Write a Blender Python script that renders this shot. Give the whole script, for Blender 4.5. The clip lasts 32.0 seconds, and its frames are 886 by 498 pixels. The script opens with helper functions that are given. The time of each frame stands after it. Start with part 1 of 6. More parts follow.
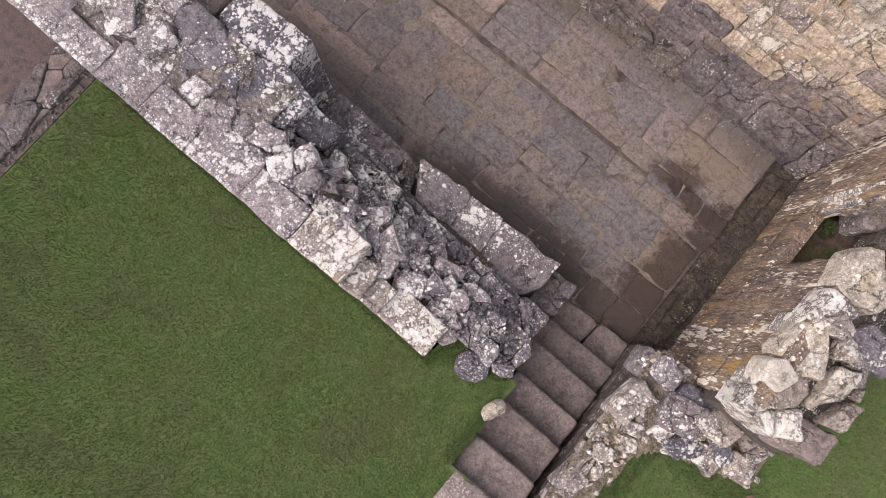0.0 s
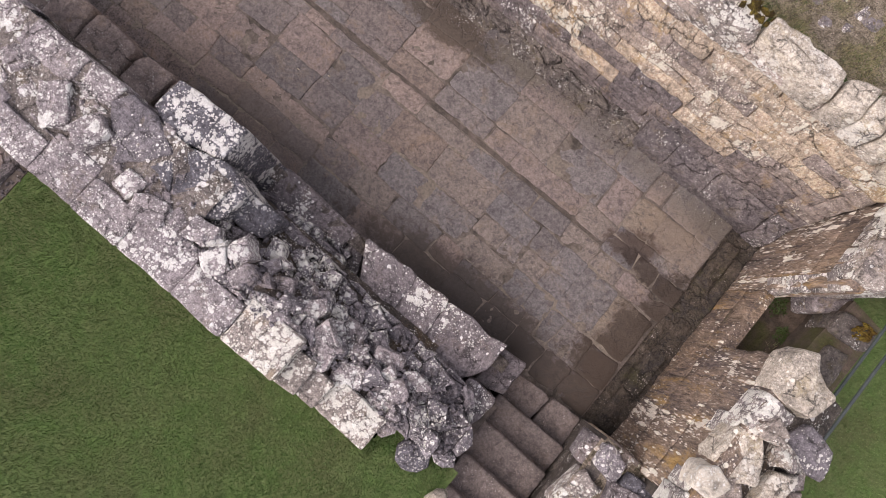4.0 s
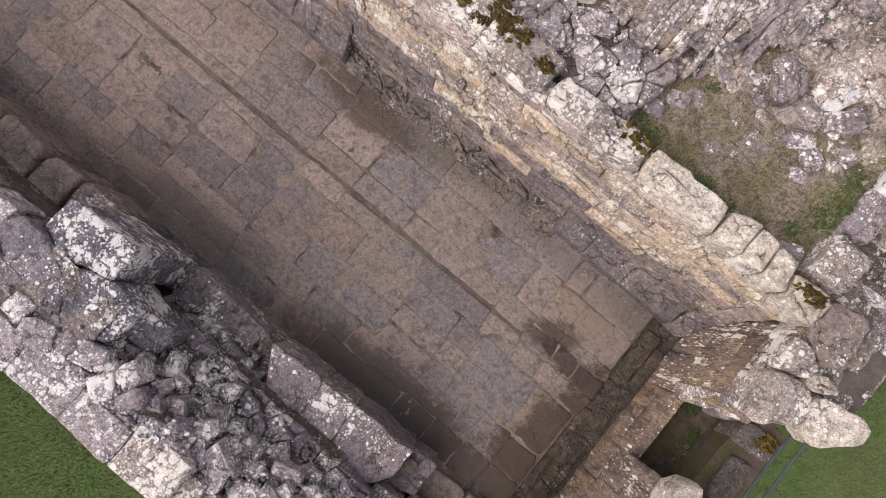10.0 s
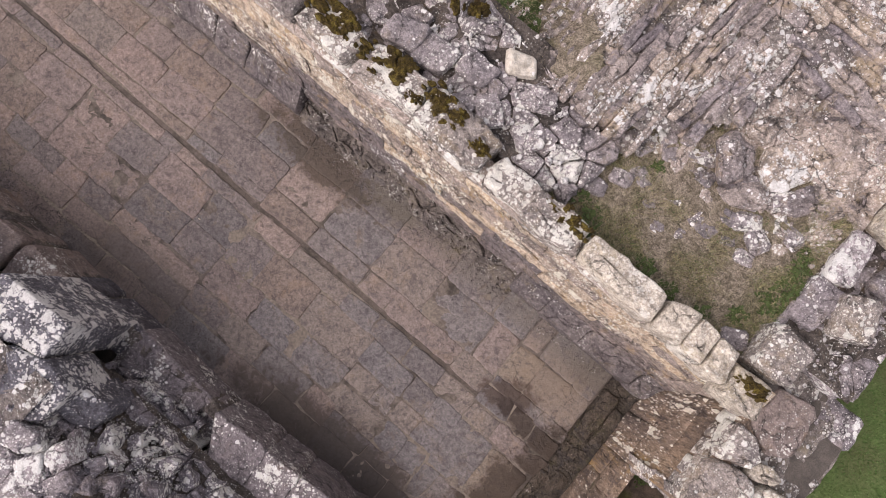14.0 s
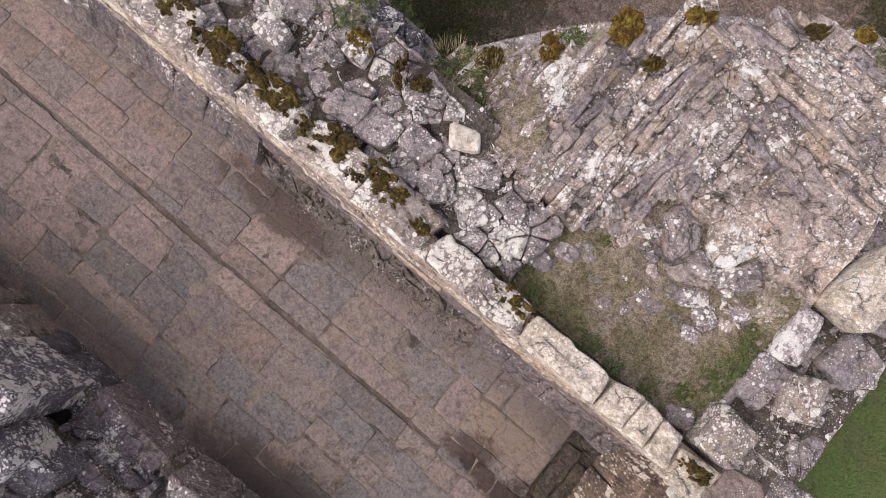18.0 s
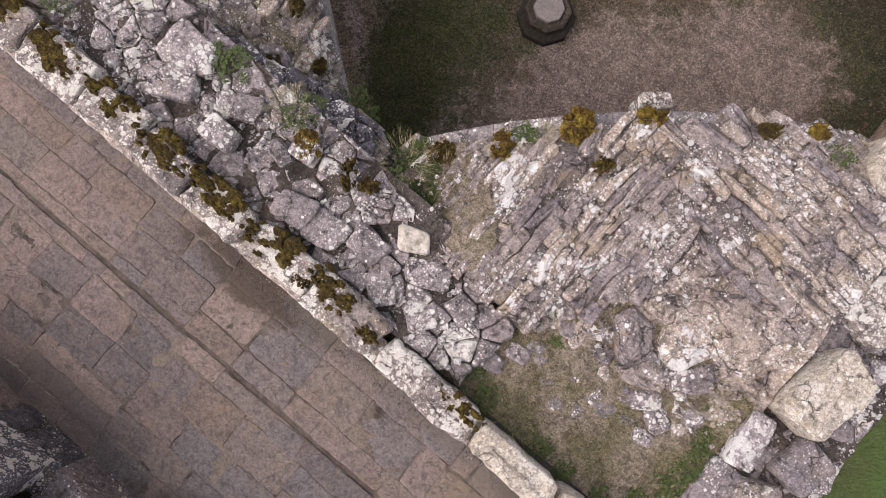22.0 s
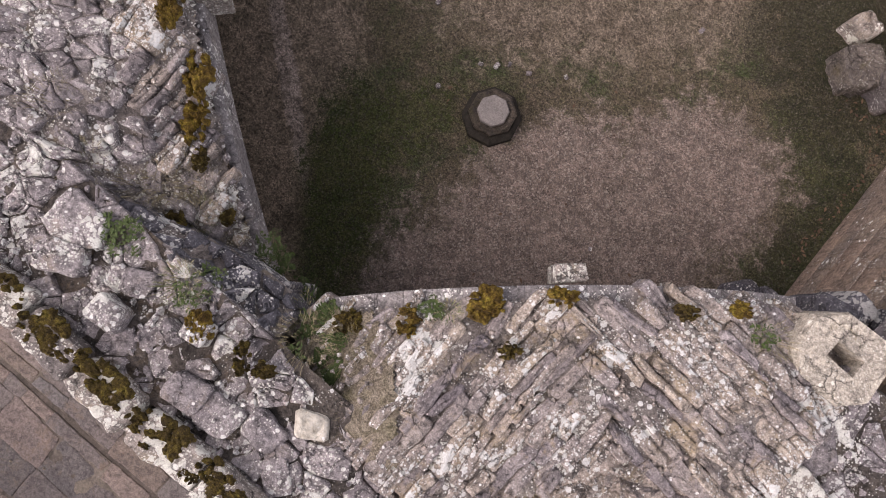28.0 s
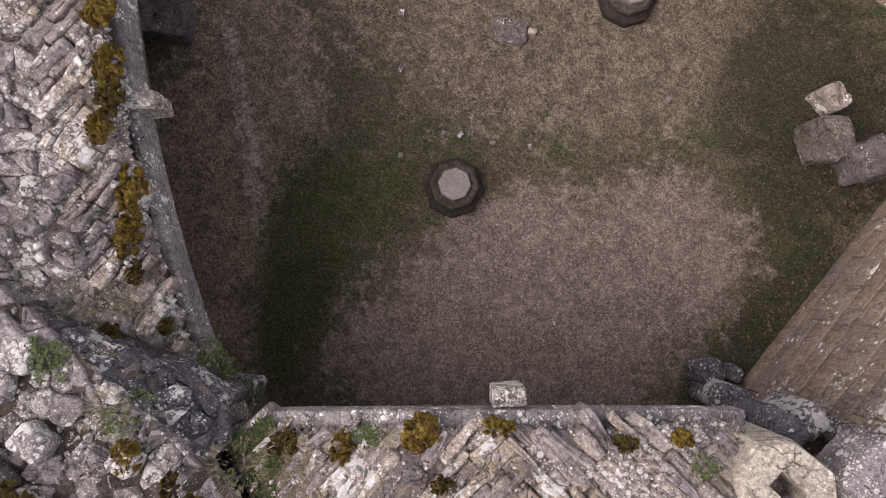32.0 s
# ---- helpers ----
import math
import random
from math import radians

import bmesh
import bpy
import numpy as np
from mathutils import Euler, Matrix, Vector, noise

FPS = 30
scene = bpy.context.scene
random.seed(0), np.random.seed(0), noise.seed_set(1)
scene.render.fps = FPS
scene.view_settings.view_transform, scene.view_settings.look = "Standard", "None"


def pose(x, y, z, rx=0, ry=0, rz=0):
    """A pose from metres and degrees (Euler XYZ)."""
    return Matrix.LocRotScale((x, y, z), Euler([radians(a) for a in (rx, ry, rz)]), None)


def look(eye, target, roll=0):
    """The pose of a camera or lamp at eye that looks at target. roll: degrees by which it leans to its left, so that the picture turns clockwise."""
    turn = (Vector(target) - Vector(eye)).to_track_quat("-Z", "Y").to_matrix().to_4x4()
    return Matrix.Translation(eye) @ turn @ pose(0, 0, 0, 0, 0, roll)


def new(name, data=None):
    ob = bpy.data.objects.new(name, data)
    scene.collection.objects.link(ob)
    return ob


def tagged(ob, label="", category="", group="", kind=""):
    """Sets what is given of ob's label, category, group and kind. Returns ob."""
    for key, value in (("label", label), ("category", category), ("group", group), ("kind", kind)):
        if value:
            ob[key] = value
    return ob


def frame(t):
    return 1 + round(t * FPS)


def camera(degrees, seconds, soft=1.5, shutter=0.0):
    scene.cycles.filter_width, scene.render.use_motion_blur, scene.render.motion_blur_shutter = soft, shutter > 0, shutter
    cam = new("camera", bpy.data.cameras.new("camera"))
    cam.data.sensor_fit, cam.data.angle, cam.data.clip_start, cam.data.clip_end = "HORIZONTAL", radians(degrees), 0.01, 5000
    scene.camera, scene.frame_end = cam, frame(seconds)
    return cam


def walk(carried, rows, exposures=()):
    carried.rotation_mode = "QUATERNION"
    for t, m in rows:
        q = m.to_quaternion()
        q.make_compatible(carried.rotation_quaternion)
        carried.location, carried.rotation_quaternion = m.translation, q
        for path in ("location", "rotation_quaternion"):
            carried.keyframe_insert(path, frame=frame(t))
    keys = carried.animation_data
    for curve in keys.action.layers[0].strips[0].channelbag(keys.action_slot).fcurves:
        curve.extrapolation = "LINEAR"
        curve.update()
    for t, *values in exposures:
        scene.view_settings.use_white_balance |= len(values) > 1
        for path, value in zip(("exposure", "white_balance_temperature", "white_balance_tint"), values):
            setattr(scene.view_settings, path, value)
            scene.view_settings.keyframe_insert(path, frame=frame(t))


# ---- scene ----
cam = camera(73.2, 32.0, soft=0.85)
PATH = [
    (0, (0.014, 0.687, 7.099), (-0.089, 0.874, 5.11), 11.5),
    (1, (-0.007, 0.966, 7.122), (-0.114, 1.149, 5.133), 9.9),
    (2, (-0.025, 1.214, 7.128), (-0.139, 1.398, 5.14), 8.6),
    (3, (-0.06, 1.477, 7.143), (-0.172, 1.658, 5.155), 8.6),
    (3.5, (-0.07, 1.606, 7.143), (-0.18, 1.786, 5.154), 8.8),
    (5.5, (-0.084, 2.13, 7.175), (-0.196, 2.307, 5.186), 8.0),
    (6, (-0.084, 2.255, 7.196), (-0.196, 2.431, 5.207), 7.8),
    (7, (-0.071, 2.51, 7.212), (-0.182, 2.683, 5.222), 7.4),
    (8, (-0.063, 2.764, 7.238), (-0.174, 2.935, 5.248), 7.3),
    (9, (-0.045, 3.0, 7.25), (-0.157, 3.17, 5.261), 6.8),
    (10, (-0.028, 3.249, 7.234), (-0.138, 3.415, 5.244), 6.5),
    (11, (-0.037, 3.494, 7.226), (-0.144, 3.659, 5.236), 7.0),
    (12, (-0.045, 3.747, 7.195), (-0.152, 3.907, 5.205), 6.2),
    (13, (-0.061, 3.959, 7.16), (-0.168, 4.12, 5.17), 6.4),
    (13.5, (-0.065, 4.065, 7.159), (-0.173, 4.224, 5.169), 6.0),
    (15.5, (-0.08, 4.439, 7.178), (-0.188, 4.594, 5.187), 5.3),
    (16, (-0.083, 4.541, 7.174), (-0.191, 4.695, 5.183), 5.0),
    (17, (-0.097, 4.756, 7.162), (-0.205, 4.905, 5.17), 4.1),
    (18, (-0.119, 4.973, 7.173), (-0.227, 5.12, 5.182), 3.7),
    (19, (-0.17, 5.197, 7.182), (-0.277, 5.344, 5.19), 3.9),
    (20, (-0.228, 5.41, 7.172), (-0.335, 5.557, 5.18), 3.9),
    (21, (-0.273, 5.641, 7.173), (-0.38, 5.785, 5.181), 3.5),
    (22, (-0.342, 5.884, 7.195), (-0.448, 6.029, 5.203), 3.6),
    (23, (-0.408, 6.14, 7.208), (-0.513, 6.285, 5.216), 3.9),
    (24, (-0.446, 6.414, 7.18), (-0.552, 6.557, 5.188), 3.3),
    (25, (-0.499, 6.7, 7.137), (-0.598, 6.84, 5.144), 4.5),
    (25.5, (-0.518, 6.847, 7.132), (-0.617, 6.986, 5.139), 4.2),
    (27.5, (-0.654, 7.389, 7.093), (-0.753, 7.525, 5.1), 3.8),
    (28, (-0.699, 7.514, 7.087), (-0.797, 7.652, 5.094), 4.6),
    (29, (-0.776, 7.782, 7.112), (-0.873, 7.917, 5.119), 4.3),
    (30, (-0.824, 8.064, 7.119), (-0.923, 8.196, 5.126), 3.4),
    (31, (-0.874, 8.354, 7.108), (-0.97, 8.482, 5.115), 3.1),
    (32, (-0.951, 8.608, 7.06), (-1.044, 8.737, 5.067), 4.3),
]
walk(cam, [(t, look(eye, target, roll)) for t, eye, target, roll in PATH], exposures=[(0.0, 0.91, 6700, 22), (32.0, 0.88, 6700, 22)])

# ---- world and light ----
world = bpy.data.worlds.new("world")
scene.world = world
world.use_nodes = True
wn = world.node_tree
sky = wn.nodes.new("ShaderNodeTexSky")
sky.sky_type = "NISHITA"
sky.sun_disc = False
sky.sun_elevation, sky.sun_rotation = radians(48), radians(215)
haze = wn.nodes.new("ShaderNodeHueSaturation")
haze.inputs["Saturation"].default_value = 0.25
wn.links.new(sky.outputs[0], haze.inputs["Color"])
wn.links.new(haze.outputs[0], wn.nodes["Background"].inputs[0])
wn.nodes["Background"].inputs[1].default_value = 0.152
sun = new("sun", bpy.data.lights.new("sun", "SUN"))
sun.data.energy, sun.data.angle, sun.data.color = 1.48, radians(55), (1.0, 0.93, 0.84)
sun.matrix_basis = look((-3.5, -5.0, 6.8), (0, 0, 0))

# ---- materials ----


def material(name, rough=0.9):
    mat = bpy.data.materials.new(name)
    mat.use_nodes = True
    nt = mat.node_tree
    bsdf = nt.nodes["Principled BSDF"]
    bsdf.inputs["Roughness"].default_value = rough
    bsdf.inputs["Specular IOR Level"].default_value = 0.25
    geo = nt.nodes.new("ShaderNodeNewGeometry")
    return mat, nt, bsdf, geo.outputs["Position"]


def tex_noise(nt, vec, scale, detail=6.0, rough=0.6, distort=0.0, shift=None, stretch=None):
    n = nt.nodes.new("ShaderNodeTexNoise")
    n.inputs["Scale"].default_value = scale
    n.inputs["Detail"].default_value = detail
    n.inputs["Roughness"].default_value = rough
    n.inputs["Distortion"].default_value = distort
    if shift or stretch:
        m = nt.nodes.new("ShaderNodeMapping")
        m.inputs["Location"].default_value = shift or (0, 0, 0)
        m.inputs["Scale"].default_value = stretch or (1, 1, 1)
        nt.links.new(vec, m.inputs["Vector"])
        vec = m.outputs["Vector"]
    nt.links.new(vec, n.inputs["Vector"])
    return n.outputs["Fac"]


def tex_cells(nt, vec, scale, feature="F1", shift=(0, 0, 0)):
    v = nt.nodes.new("ShaderNodeTexVoronoi")
    v.feature = feature
    v.inputs["Scale"].default_value = scale
    m = nt.nodes.new("ShaderNodeMapping")
    m.inputs["Location"].default_value = shift
    nt.links.new(vec, m.inputs["Vector"])
    nt.links.new(m.outputs["Vector"], v.inputs["Vector"])
    return v.outputs["Distance"], v.outputs[1] if feature == "F1" else None


def remap(nt, fac, lo, hi, a=0.0, b=1.0):
    n = nt.nodes.new("ShaderNodeMapRange")
    n.inputs["From Min"].default_value, n.inputs["From Max"].default_value = lo, hi
    n.inputs["To Min"].default_value, n.inputs["To Max"].default_value = a, b
    nt.links.new(fac, n.inputs["Value"])
    return n.outputs["Result"]


def calc(nt, op, a, b):
    n = nt.nodes.new("ShaderNodeMath")
    n.operation = op
    for k, v in enumerate((a, b)):
        if isinstance(v, (int, float)):
            n.inputs[k].default_value = v
        else:
            nt.links.new(v, n.inputs[k])
    return n.outputs[0]


def mix(nt, fac, a, b, blend="MIX"):
    n = nt.nodes.new("ShaderNodeMix")
    n.data_type, n.blend_type = "RGBA", blend
    for key, v in ((0, fac), (6, a), (7, b)):
        if isinstance(v, tuple):
            n.inputs[key].default_value = (*v, 1)
        elif isinstance(v, (int, float)):
            n.inputs[key].default_value = v
        else:
            nt.links.new(v, n.inputs[key])
    return n.outputs[2]


def bump(nt, bsdf, height, strength, distance):
    n = nt.nodes.new("ShaderNodeBump")
    n.inputs["Strength"].default_value, n.inputs["Distance"].default_value = strength, distance
    nt.links.new(height, n.inputs["Height"])
    nt.links.new(n.outputs[0], bsdf.inputs["Normal"])


def warped(nt, pos, scale, amount):
    """The place, shifted to and fro by a noise, to make outlines ragged."""
    n = nt.nodes.new("ShaderNodeTexNoise")
    n.inputs["Scale"].default_value, n.inputs["Detail"].default_value, n.inputs["Roughness"].default_value = scale, 5, 0.7
    nt.links.new(pos, n.inputs["Vector"])
    sub = nt.nodes.new("ShaderNodeVectorMath")
    sub.operation = "SUBTRACT"
    nt.links.new(n.outputs["Color"], sub.inputs[0])
    sub.inputs[1].default_value = (0.5, 0.5, 0.5)
    mad = nt.nodes.new("ShaderNodeVectorMath")
    mad.operation = "MULTIPLY_ADD"
    nt.links.new(sub.outputs[0], mad.inputs[0])
    mad.inputs[1].default_value = (amount, amount, amount)
    nt.links.new(pos, mad.inputs[2])
    return mad.outputs[0]


def blotches(nt, pos, scale, cover, shift, soft=0.05):
    """Rounded blotches of many sizes; cover (0 to 1) says how far they spread."""
    far, rnd = tex_cells(nt, pos, scale, shift=shift)
    rgb = nt.nodes.new("ShaderNodeSeparateColor")
    nt.links.new(rnd, rgb.inputs[0])
    edge = calc(nt, "MULTIPLY", remap(nt, rgb.outputs[0], 0, 1, 0.22, 0.95), cover)
    return remap(nt, calc(nt, "SUBTRACT", far, edge), -soft, soft, 1, 0)


def ellipse(nt, pos, cx, cy, rx, ry, turn, wob, lo=0.86, hi=1.06):
    """A ragged oval on the ground: 1 inside, 0 outside."""
    sep = nt.nodes.new("ShaderNodeSeparateXYZ")
    nt.links.new(pos, sep.inputs[0])
    ca, sa = math.cos(radians(turn)), math.sin(radians(turn))
    dx, dy = calc(nt, "SUBTRACT", sep.outputs[0], cx), calc(nt, "SUBTRACT", sep.outputs[1], cy)
    u = calc(nt, "ADD", calc(nt, "MULTIPLY", dx, ca / rx), calc(nt, "MULTIPLY", dy, sa / rx))
    v = calc(nt, "ADD", calc(nt, "MULTIPLY", dx, -sa / ry), calc(nt, "MULTIPLY", dy, ca / ry))
    r = calc(nt, "SQRT", calc(nt, "ADD", calc(nt, "MULTIPLY", u, u), calc(nt, "MULTIPLY", v, v)), 0)
    return remap(nt, calc(nt, "ADD", r, wob), lo, hi, 1, 0)


def stone_material(name, base, dark, lichen=0.5, ochre=0.2, tint=0.5, other=None, warm=(0.30, 0.19, 0.08), pale=(0.84, 0.80, 0.74),
                   relief=0.02, black=0.35, speck=0.5, cracks=0.8, stains_and_shade=(), spots=0.92, fine=0.5, runs=1.0, dust=0.0, dots_more=0.0, tones=()):
    """Weathered stone: two-scale colour, black algae, pits and cracks, crusts and dots of pale lichen, ochre lichen."""
    mat, nt, bsdf, pos = material(name)
    info = nt.nodes.new("ShaderNodeObjectInfo").outputs["Random"]
    if runs != 1.0:
        squeeze = nt.nodes.new("ShaderNodeMapping")
        squeeze.inputs["Scale"].default_value = (1, 1, runs)
        nt.links.new(pos, squeeze.inputs["Vector"])
        pos = squeeze.outputs[0]
    big = tex_noise(nt, pos, 2.1, 5, 0.6)
    grain = tex_noise(nt, pos, 70, 7, 0.75)
    mid = tex_noise(nt, pos, 11.0, 10, 0.72, 0.5)
    ragged = warped(nt, pos, 34, 0.026)
    col = mix(nt, remap(nt, big, 0.36, 0.64), base, dark)
    if tones:
        ramp = nt.nodes.new("ShaderNodeValToRGB")
        ramp.color_ramp.interpolation = "CONSTANT"
        ramp.color_ramp.elements.remove(ramp.color_ramp.elements[1])
        for k, tone in enumerate(tones):
            step = ramp.color_ramp.elements[0] if k == 0 else ramp.color_ramp.elements.new(k / len(tones))
            step.position, step.color = k / len(tones), (*tone, 1)
        nt.links.new(info, ramp.inputs[0])
        col = mix(nt, tint, col, ramp.outputs[0])
    else:
        col = mix(nt, remap(nt, info, 0, 1, 0, tint), col, other or tuple(1.4 * v for v in base))
    col = mix(nt, remap(nt, mid, 0.47, 0.68, 0, 0.75), col, tuple(0.45 * v for v in dark))
    col = mix(nt, fine, col, mix(nt, remap(nt, grain, 0.34, 0.66), (0.14, 0.14, 0.14), (0.88, 0.88, 0.88)), "OVERLAY")
    mott = tex_noise(nt, pos, 27, 12, 0.82, 0.3, shift=(2, 9, 5))
    col = mix(nt, min(0.9, 1.5 * fine), col, mix(nt, remap(nt, mott, 0.40, 0.60), (0.22, 0.22, 0.22), (0.80, 0.80, 0.80)), "OVERLAY")
    if ochre:
        rust = tex_noise(nt, pos, 3.4, 9, 0.75, 0.4, shift=(3, 9, 1))
        col = mix(nt, remap(nt, rust, 0.54, 0.66, 0, ochre), col, warm)
    if black:
        soot = tex_noise(nt, pos, 3.9, 10, 0.78, 0.6, shift=(11, 4, 7))
        col = mix(nt, remap(nt, soot, 0.53, 0.60, 0, black), col, (0.05, 0.046, 0.052))
    if dust:
        veil = tex_noise(nt, pos, 24, 10, 0.82, 0.8, shift=(5, 3, 8))
        where = remap(nt, tex_noise(nt, pos, 1.7, 6, 0.65, 0.4, shift=(1, 7, 4)), 0.42, 0.62, 0.15, 1.0)
        where = calc(nt, "MULTIPLY", where, remap(nt, calc(nt, "FRACT", calc(nt, "MULTIPLY", info, 7.3), 0), 0.2, 0.9, 0.25, 1.0))
        col = mix(nt, calc(nt, "MULTIPLY", remap(nt, veil, 0.51, 0.63, 0, dust), where), col, (0.38, 0.335, 0.295))
    # ovals of stain; those along the south wall also paint in its shade
    for cx, cy, rx, ry, turn, tone in stains_and_shade:
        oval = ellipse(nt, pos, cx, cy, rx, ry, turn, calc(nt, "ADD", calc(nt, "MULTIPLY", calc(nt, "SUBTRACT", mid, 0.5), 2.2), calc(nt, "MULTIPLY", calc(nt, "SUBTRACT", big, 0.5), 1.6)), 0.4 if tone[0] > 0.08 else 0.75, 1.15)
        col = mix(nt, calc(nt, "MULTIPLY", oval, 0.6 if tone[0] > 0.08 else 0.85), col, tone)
    crust = None
    if lichen:
        patch = tex_noise(nt, pos, 2.7, 6, 0.65, 0.3, shift=(8, 1, 3))
        level = calc(nt, "ADD", patch, calc(nt, "MULTIPLY", calc(nt, "SUBTRACT", info, 0.5), 0.16))
        low = 0.66 - 0.46 * lichen
        cover = remap(nt, level, low, low + 0.26, 0.0, 1.0)
        thin = remap(nt, level, low - 0.16, low + 0.3, 0.0, 0.9)
        crust = calc(nt, "MAXIMUM", blotches(nt, ragged, 9, cover, (2, 2, 2), 0.04), blotches(nt, ragged, 19, cover, (7, 3, 1), 0.04))
        crust = calc(nt, "MAXIMUM", crust, blotches(nt, ragged, 44, thin, (1, 8, 5), 0.08))
        pick, tone = tex_cells(nt, warped(nt, pos, 60, 0.012), 15.0, shift=(5, 2, 9))
        part_rgb = nt.nodes.new("ShaderNodeSeparateColor")
        nt.links.new(tone, part_rgb.inputs[0])
        size = calc(nt, "MULTIPLY", remap(nt, part_rgb.outputs[0], 0.0, 1.0, 0.08, 0.42), remap(nt, part_rgb.outputs[1], 0.60 - 0.5 * lichen - dots_more, 0.62 - 0.5 * lichen - dots_more, 0, 1))
        size = calc(nt, "MULTIPLY", size, remap(nt, level, low - 0.22 - dots_more, low + 0.1 - dots_more, 0.0, 1.0))
        dots = remap(nt, calc(nt, "SUBTRACT", pick, size), -0.03, 0.03, 1, 0)
        white = mix(nt, remap(nt, grain, 0.35, 0.65), tuple(0.74 * v for v in pale), tuple(min(0.88, 1.1 * v) for v in pale))
        col = mix(nt, calc(nt, "MULTIPLY", crust, remap(nt, mid, 0.4, 0.7, 1.0, 0.7)), col, white)
        col = mix(nt, calc(nt, "MULTIPLY", dots, spots), col, mix(nt, remap(nt, grain, 0.35, 0.65), tuple(0.85 * v for v in pale), tuple(min(0.9, 1.2 * v) for v in pale)))
    h = calc(nt, "ADD", mid, calc(nt, "MULTIPLY", grain, 0.35))
    if speck:
        pits = tex_noise(nt, pos, 31, 7, 0.75, 0.5, shift=(1, 6, 2))
        hole = remap(nt, pits, 0.59, 0.66, 0, 1)
        col = mix(nt, calc(nt, "MULTIPLY", hole, speck), col, (0.04, 0.036, 0.038))
        h = calc(nt, "SUBTRACT", h, calc(nt, "MULTIPLY", hole, 0.3 * speck))
    if cracks:
        line, _ = tex_cells(nt, warped(nt, pos, 7, 0.16), 4.3, "DISTANCE_TO_EDGE", (4, 4, 4))
        some = remap(nt, tex_noise(nt, pos, 4.0, 3, 0.5, shift=(6, 0, 2)), 0.48, 0.58, 0, cracks)
        gash = calc(nt, "MULTIPLY", remap(nt, line, 0.008, 0.03, 1, 0), some)
        col = mix(nt, calc(nt, "MULTIPLY", gash, 0.85), col, (0.03, 0.027, 0.026))
        h = calc(nt, "SUBTRACT", h, calc(nt, "MULTIPLY", gash, 0.5))
    nt.links.new(col, bsdf.inputs["Base Color"])
    if crust is not None:
        h = calc(nt, "ADD", h, calc(nt, "MULTIPLY", crust, 0.08))
    bump(nt, bsdf, h, 1.0, relief * 2)
    return mat


def plain_material(name, a, b, scale=6.0, rough=0.9, relief=0.01, c=None):
    mat, nt, bsdf, pos = material(name, rough)
    n1, n2 = tex_noise(nt, pos, scale, 6, 0.65, 0.3), tex_noise(nt, pos, scale * 9, 6, 0.7)
    col = mix(nt, remap(nt, n1, 0.35, 0.65), a, b)
    if c:
        col = mix(nt, remap(nt, tex_noise(nt, pos, scale * 0.3, 5, 0.6, shift=(4, 4, 4)), 0.48, 0.62), col, c)
    col = mix(nt, 0.6, col, mix(nt, remap(nt, n2, 0.3, 0.7), (0.2, 0.2, 0.2), (0.85, 0.85, 0.85)), "OVERLAY")
    nt.links.new(col, bsdf.inputs["Base Color"])
    bump(nt, bsdf, calc(nt, "ADD", n1, calc(nt, "MULTIPLY", n2, 0.5)), 0.9, relief)
    return mat


M_RUBBLE = stone_material("rubble_stone", (0.345, 0.305, 0.305), (0.215, 0.19, 0.20), 0.50, 0.3, spots=0.65, black=0.4, speck=0.7, pale=(0.86, 0.83, 0.77), warm=(0.32, 0.25, 0.15))
M_NORTH = stone_material("wall_top_stone", (0.345, 0.305, 0.30), (0.21, 0.187, 0.195), 0.40, dots_more=0.06, ochre=0.35, black=0.4, speck=0.75, pale=(0.85, 0.81, 0.74), warm=(0.34, 0.26, 0.15))
M_BROKEN = stone_material("broken_stone", (0.265, 0.24, 0.252), (0.15, 0.137, 0.15), 0.46, 0.1, black=0.4, speck=0.8)
# slate-grey bases, darkened further for the shade on north-facing sides
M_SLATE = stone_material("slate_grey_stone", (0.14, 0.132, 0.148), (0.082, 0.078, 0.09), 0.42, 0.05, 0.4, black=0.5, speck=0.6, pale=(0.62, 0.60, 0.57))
M_BLOCK = stone_material("slate_grey_block", (0.145, 0.140, 0.157), (0.085, 0.082, 0.095), 0.40, 0.05, 0.4, spots=0.7, black=0.5, speck=0.6, cracks=0.4, pale=(0.82, 0.79, 0.75))
M_PIER = stone_material("pier_stone", (0.54, 0.462, 0.385), (0.28, 0.238, 0.215), 0.53, pale=(0.88, 0.83, 0.73), ochre=0.45, tint=0.6, other=(0.24, 0.22, 0.235), warm=(0.36, 0.26, 0.14), black=0.5, speck=0.8)
M_COPING = stone_material("coping_stone", (0.34, 0.295, 0.26), (0.215, 0.188, 0.178), 0.54, 0.4, black=0.5, speck=0.75, pale=(0.84, 0.79, 0.71), warm=(0.36, 0.26, 0.13))
M_LEDGE = stone_material("ledge_stone", (0.235, 0.205, 0.205), (0.16, 0.14, 0.147), 0.36, 0.15, black=0.35, speck=0.6, relief=0.014)
M_VAULT = stone_material("vault_stone", (0.375, 0.328, 0.322), (0.205, 0.18, 0.194), 0.40, 0.6, 0.8, pale=(0.88, 0.85, 0.79), other=(0.55, 0.455, 0.355), warm=(0.40, 0.30, 0.17), black=0.55, speck=0.95)
M_FACE = stone_material("wall_face_stone", (0.60, 0.482, 0.36), (0.34, 0.27, 0.225), 0.45, 0.8, 0.7, spots=0.6, tones=((0.62, 0.50, 0.37), (0.30, 0.255, 0.24), (0.52, 0.43, 0.33), (0.23, 0.197, 0.192), (0.66, 0.53, 0.38), (0.40, 0.33, 0.275), (0.60, 0.47, 0.31)), warm=(0.46, 0.31, 0.14), relief=0.02, runs=0.6, pale=(0.84, 0.77, 0.65))
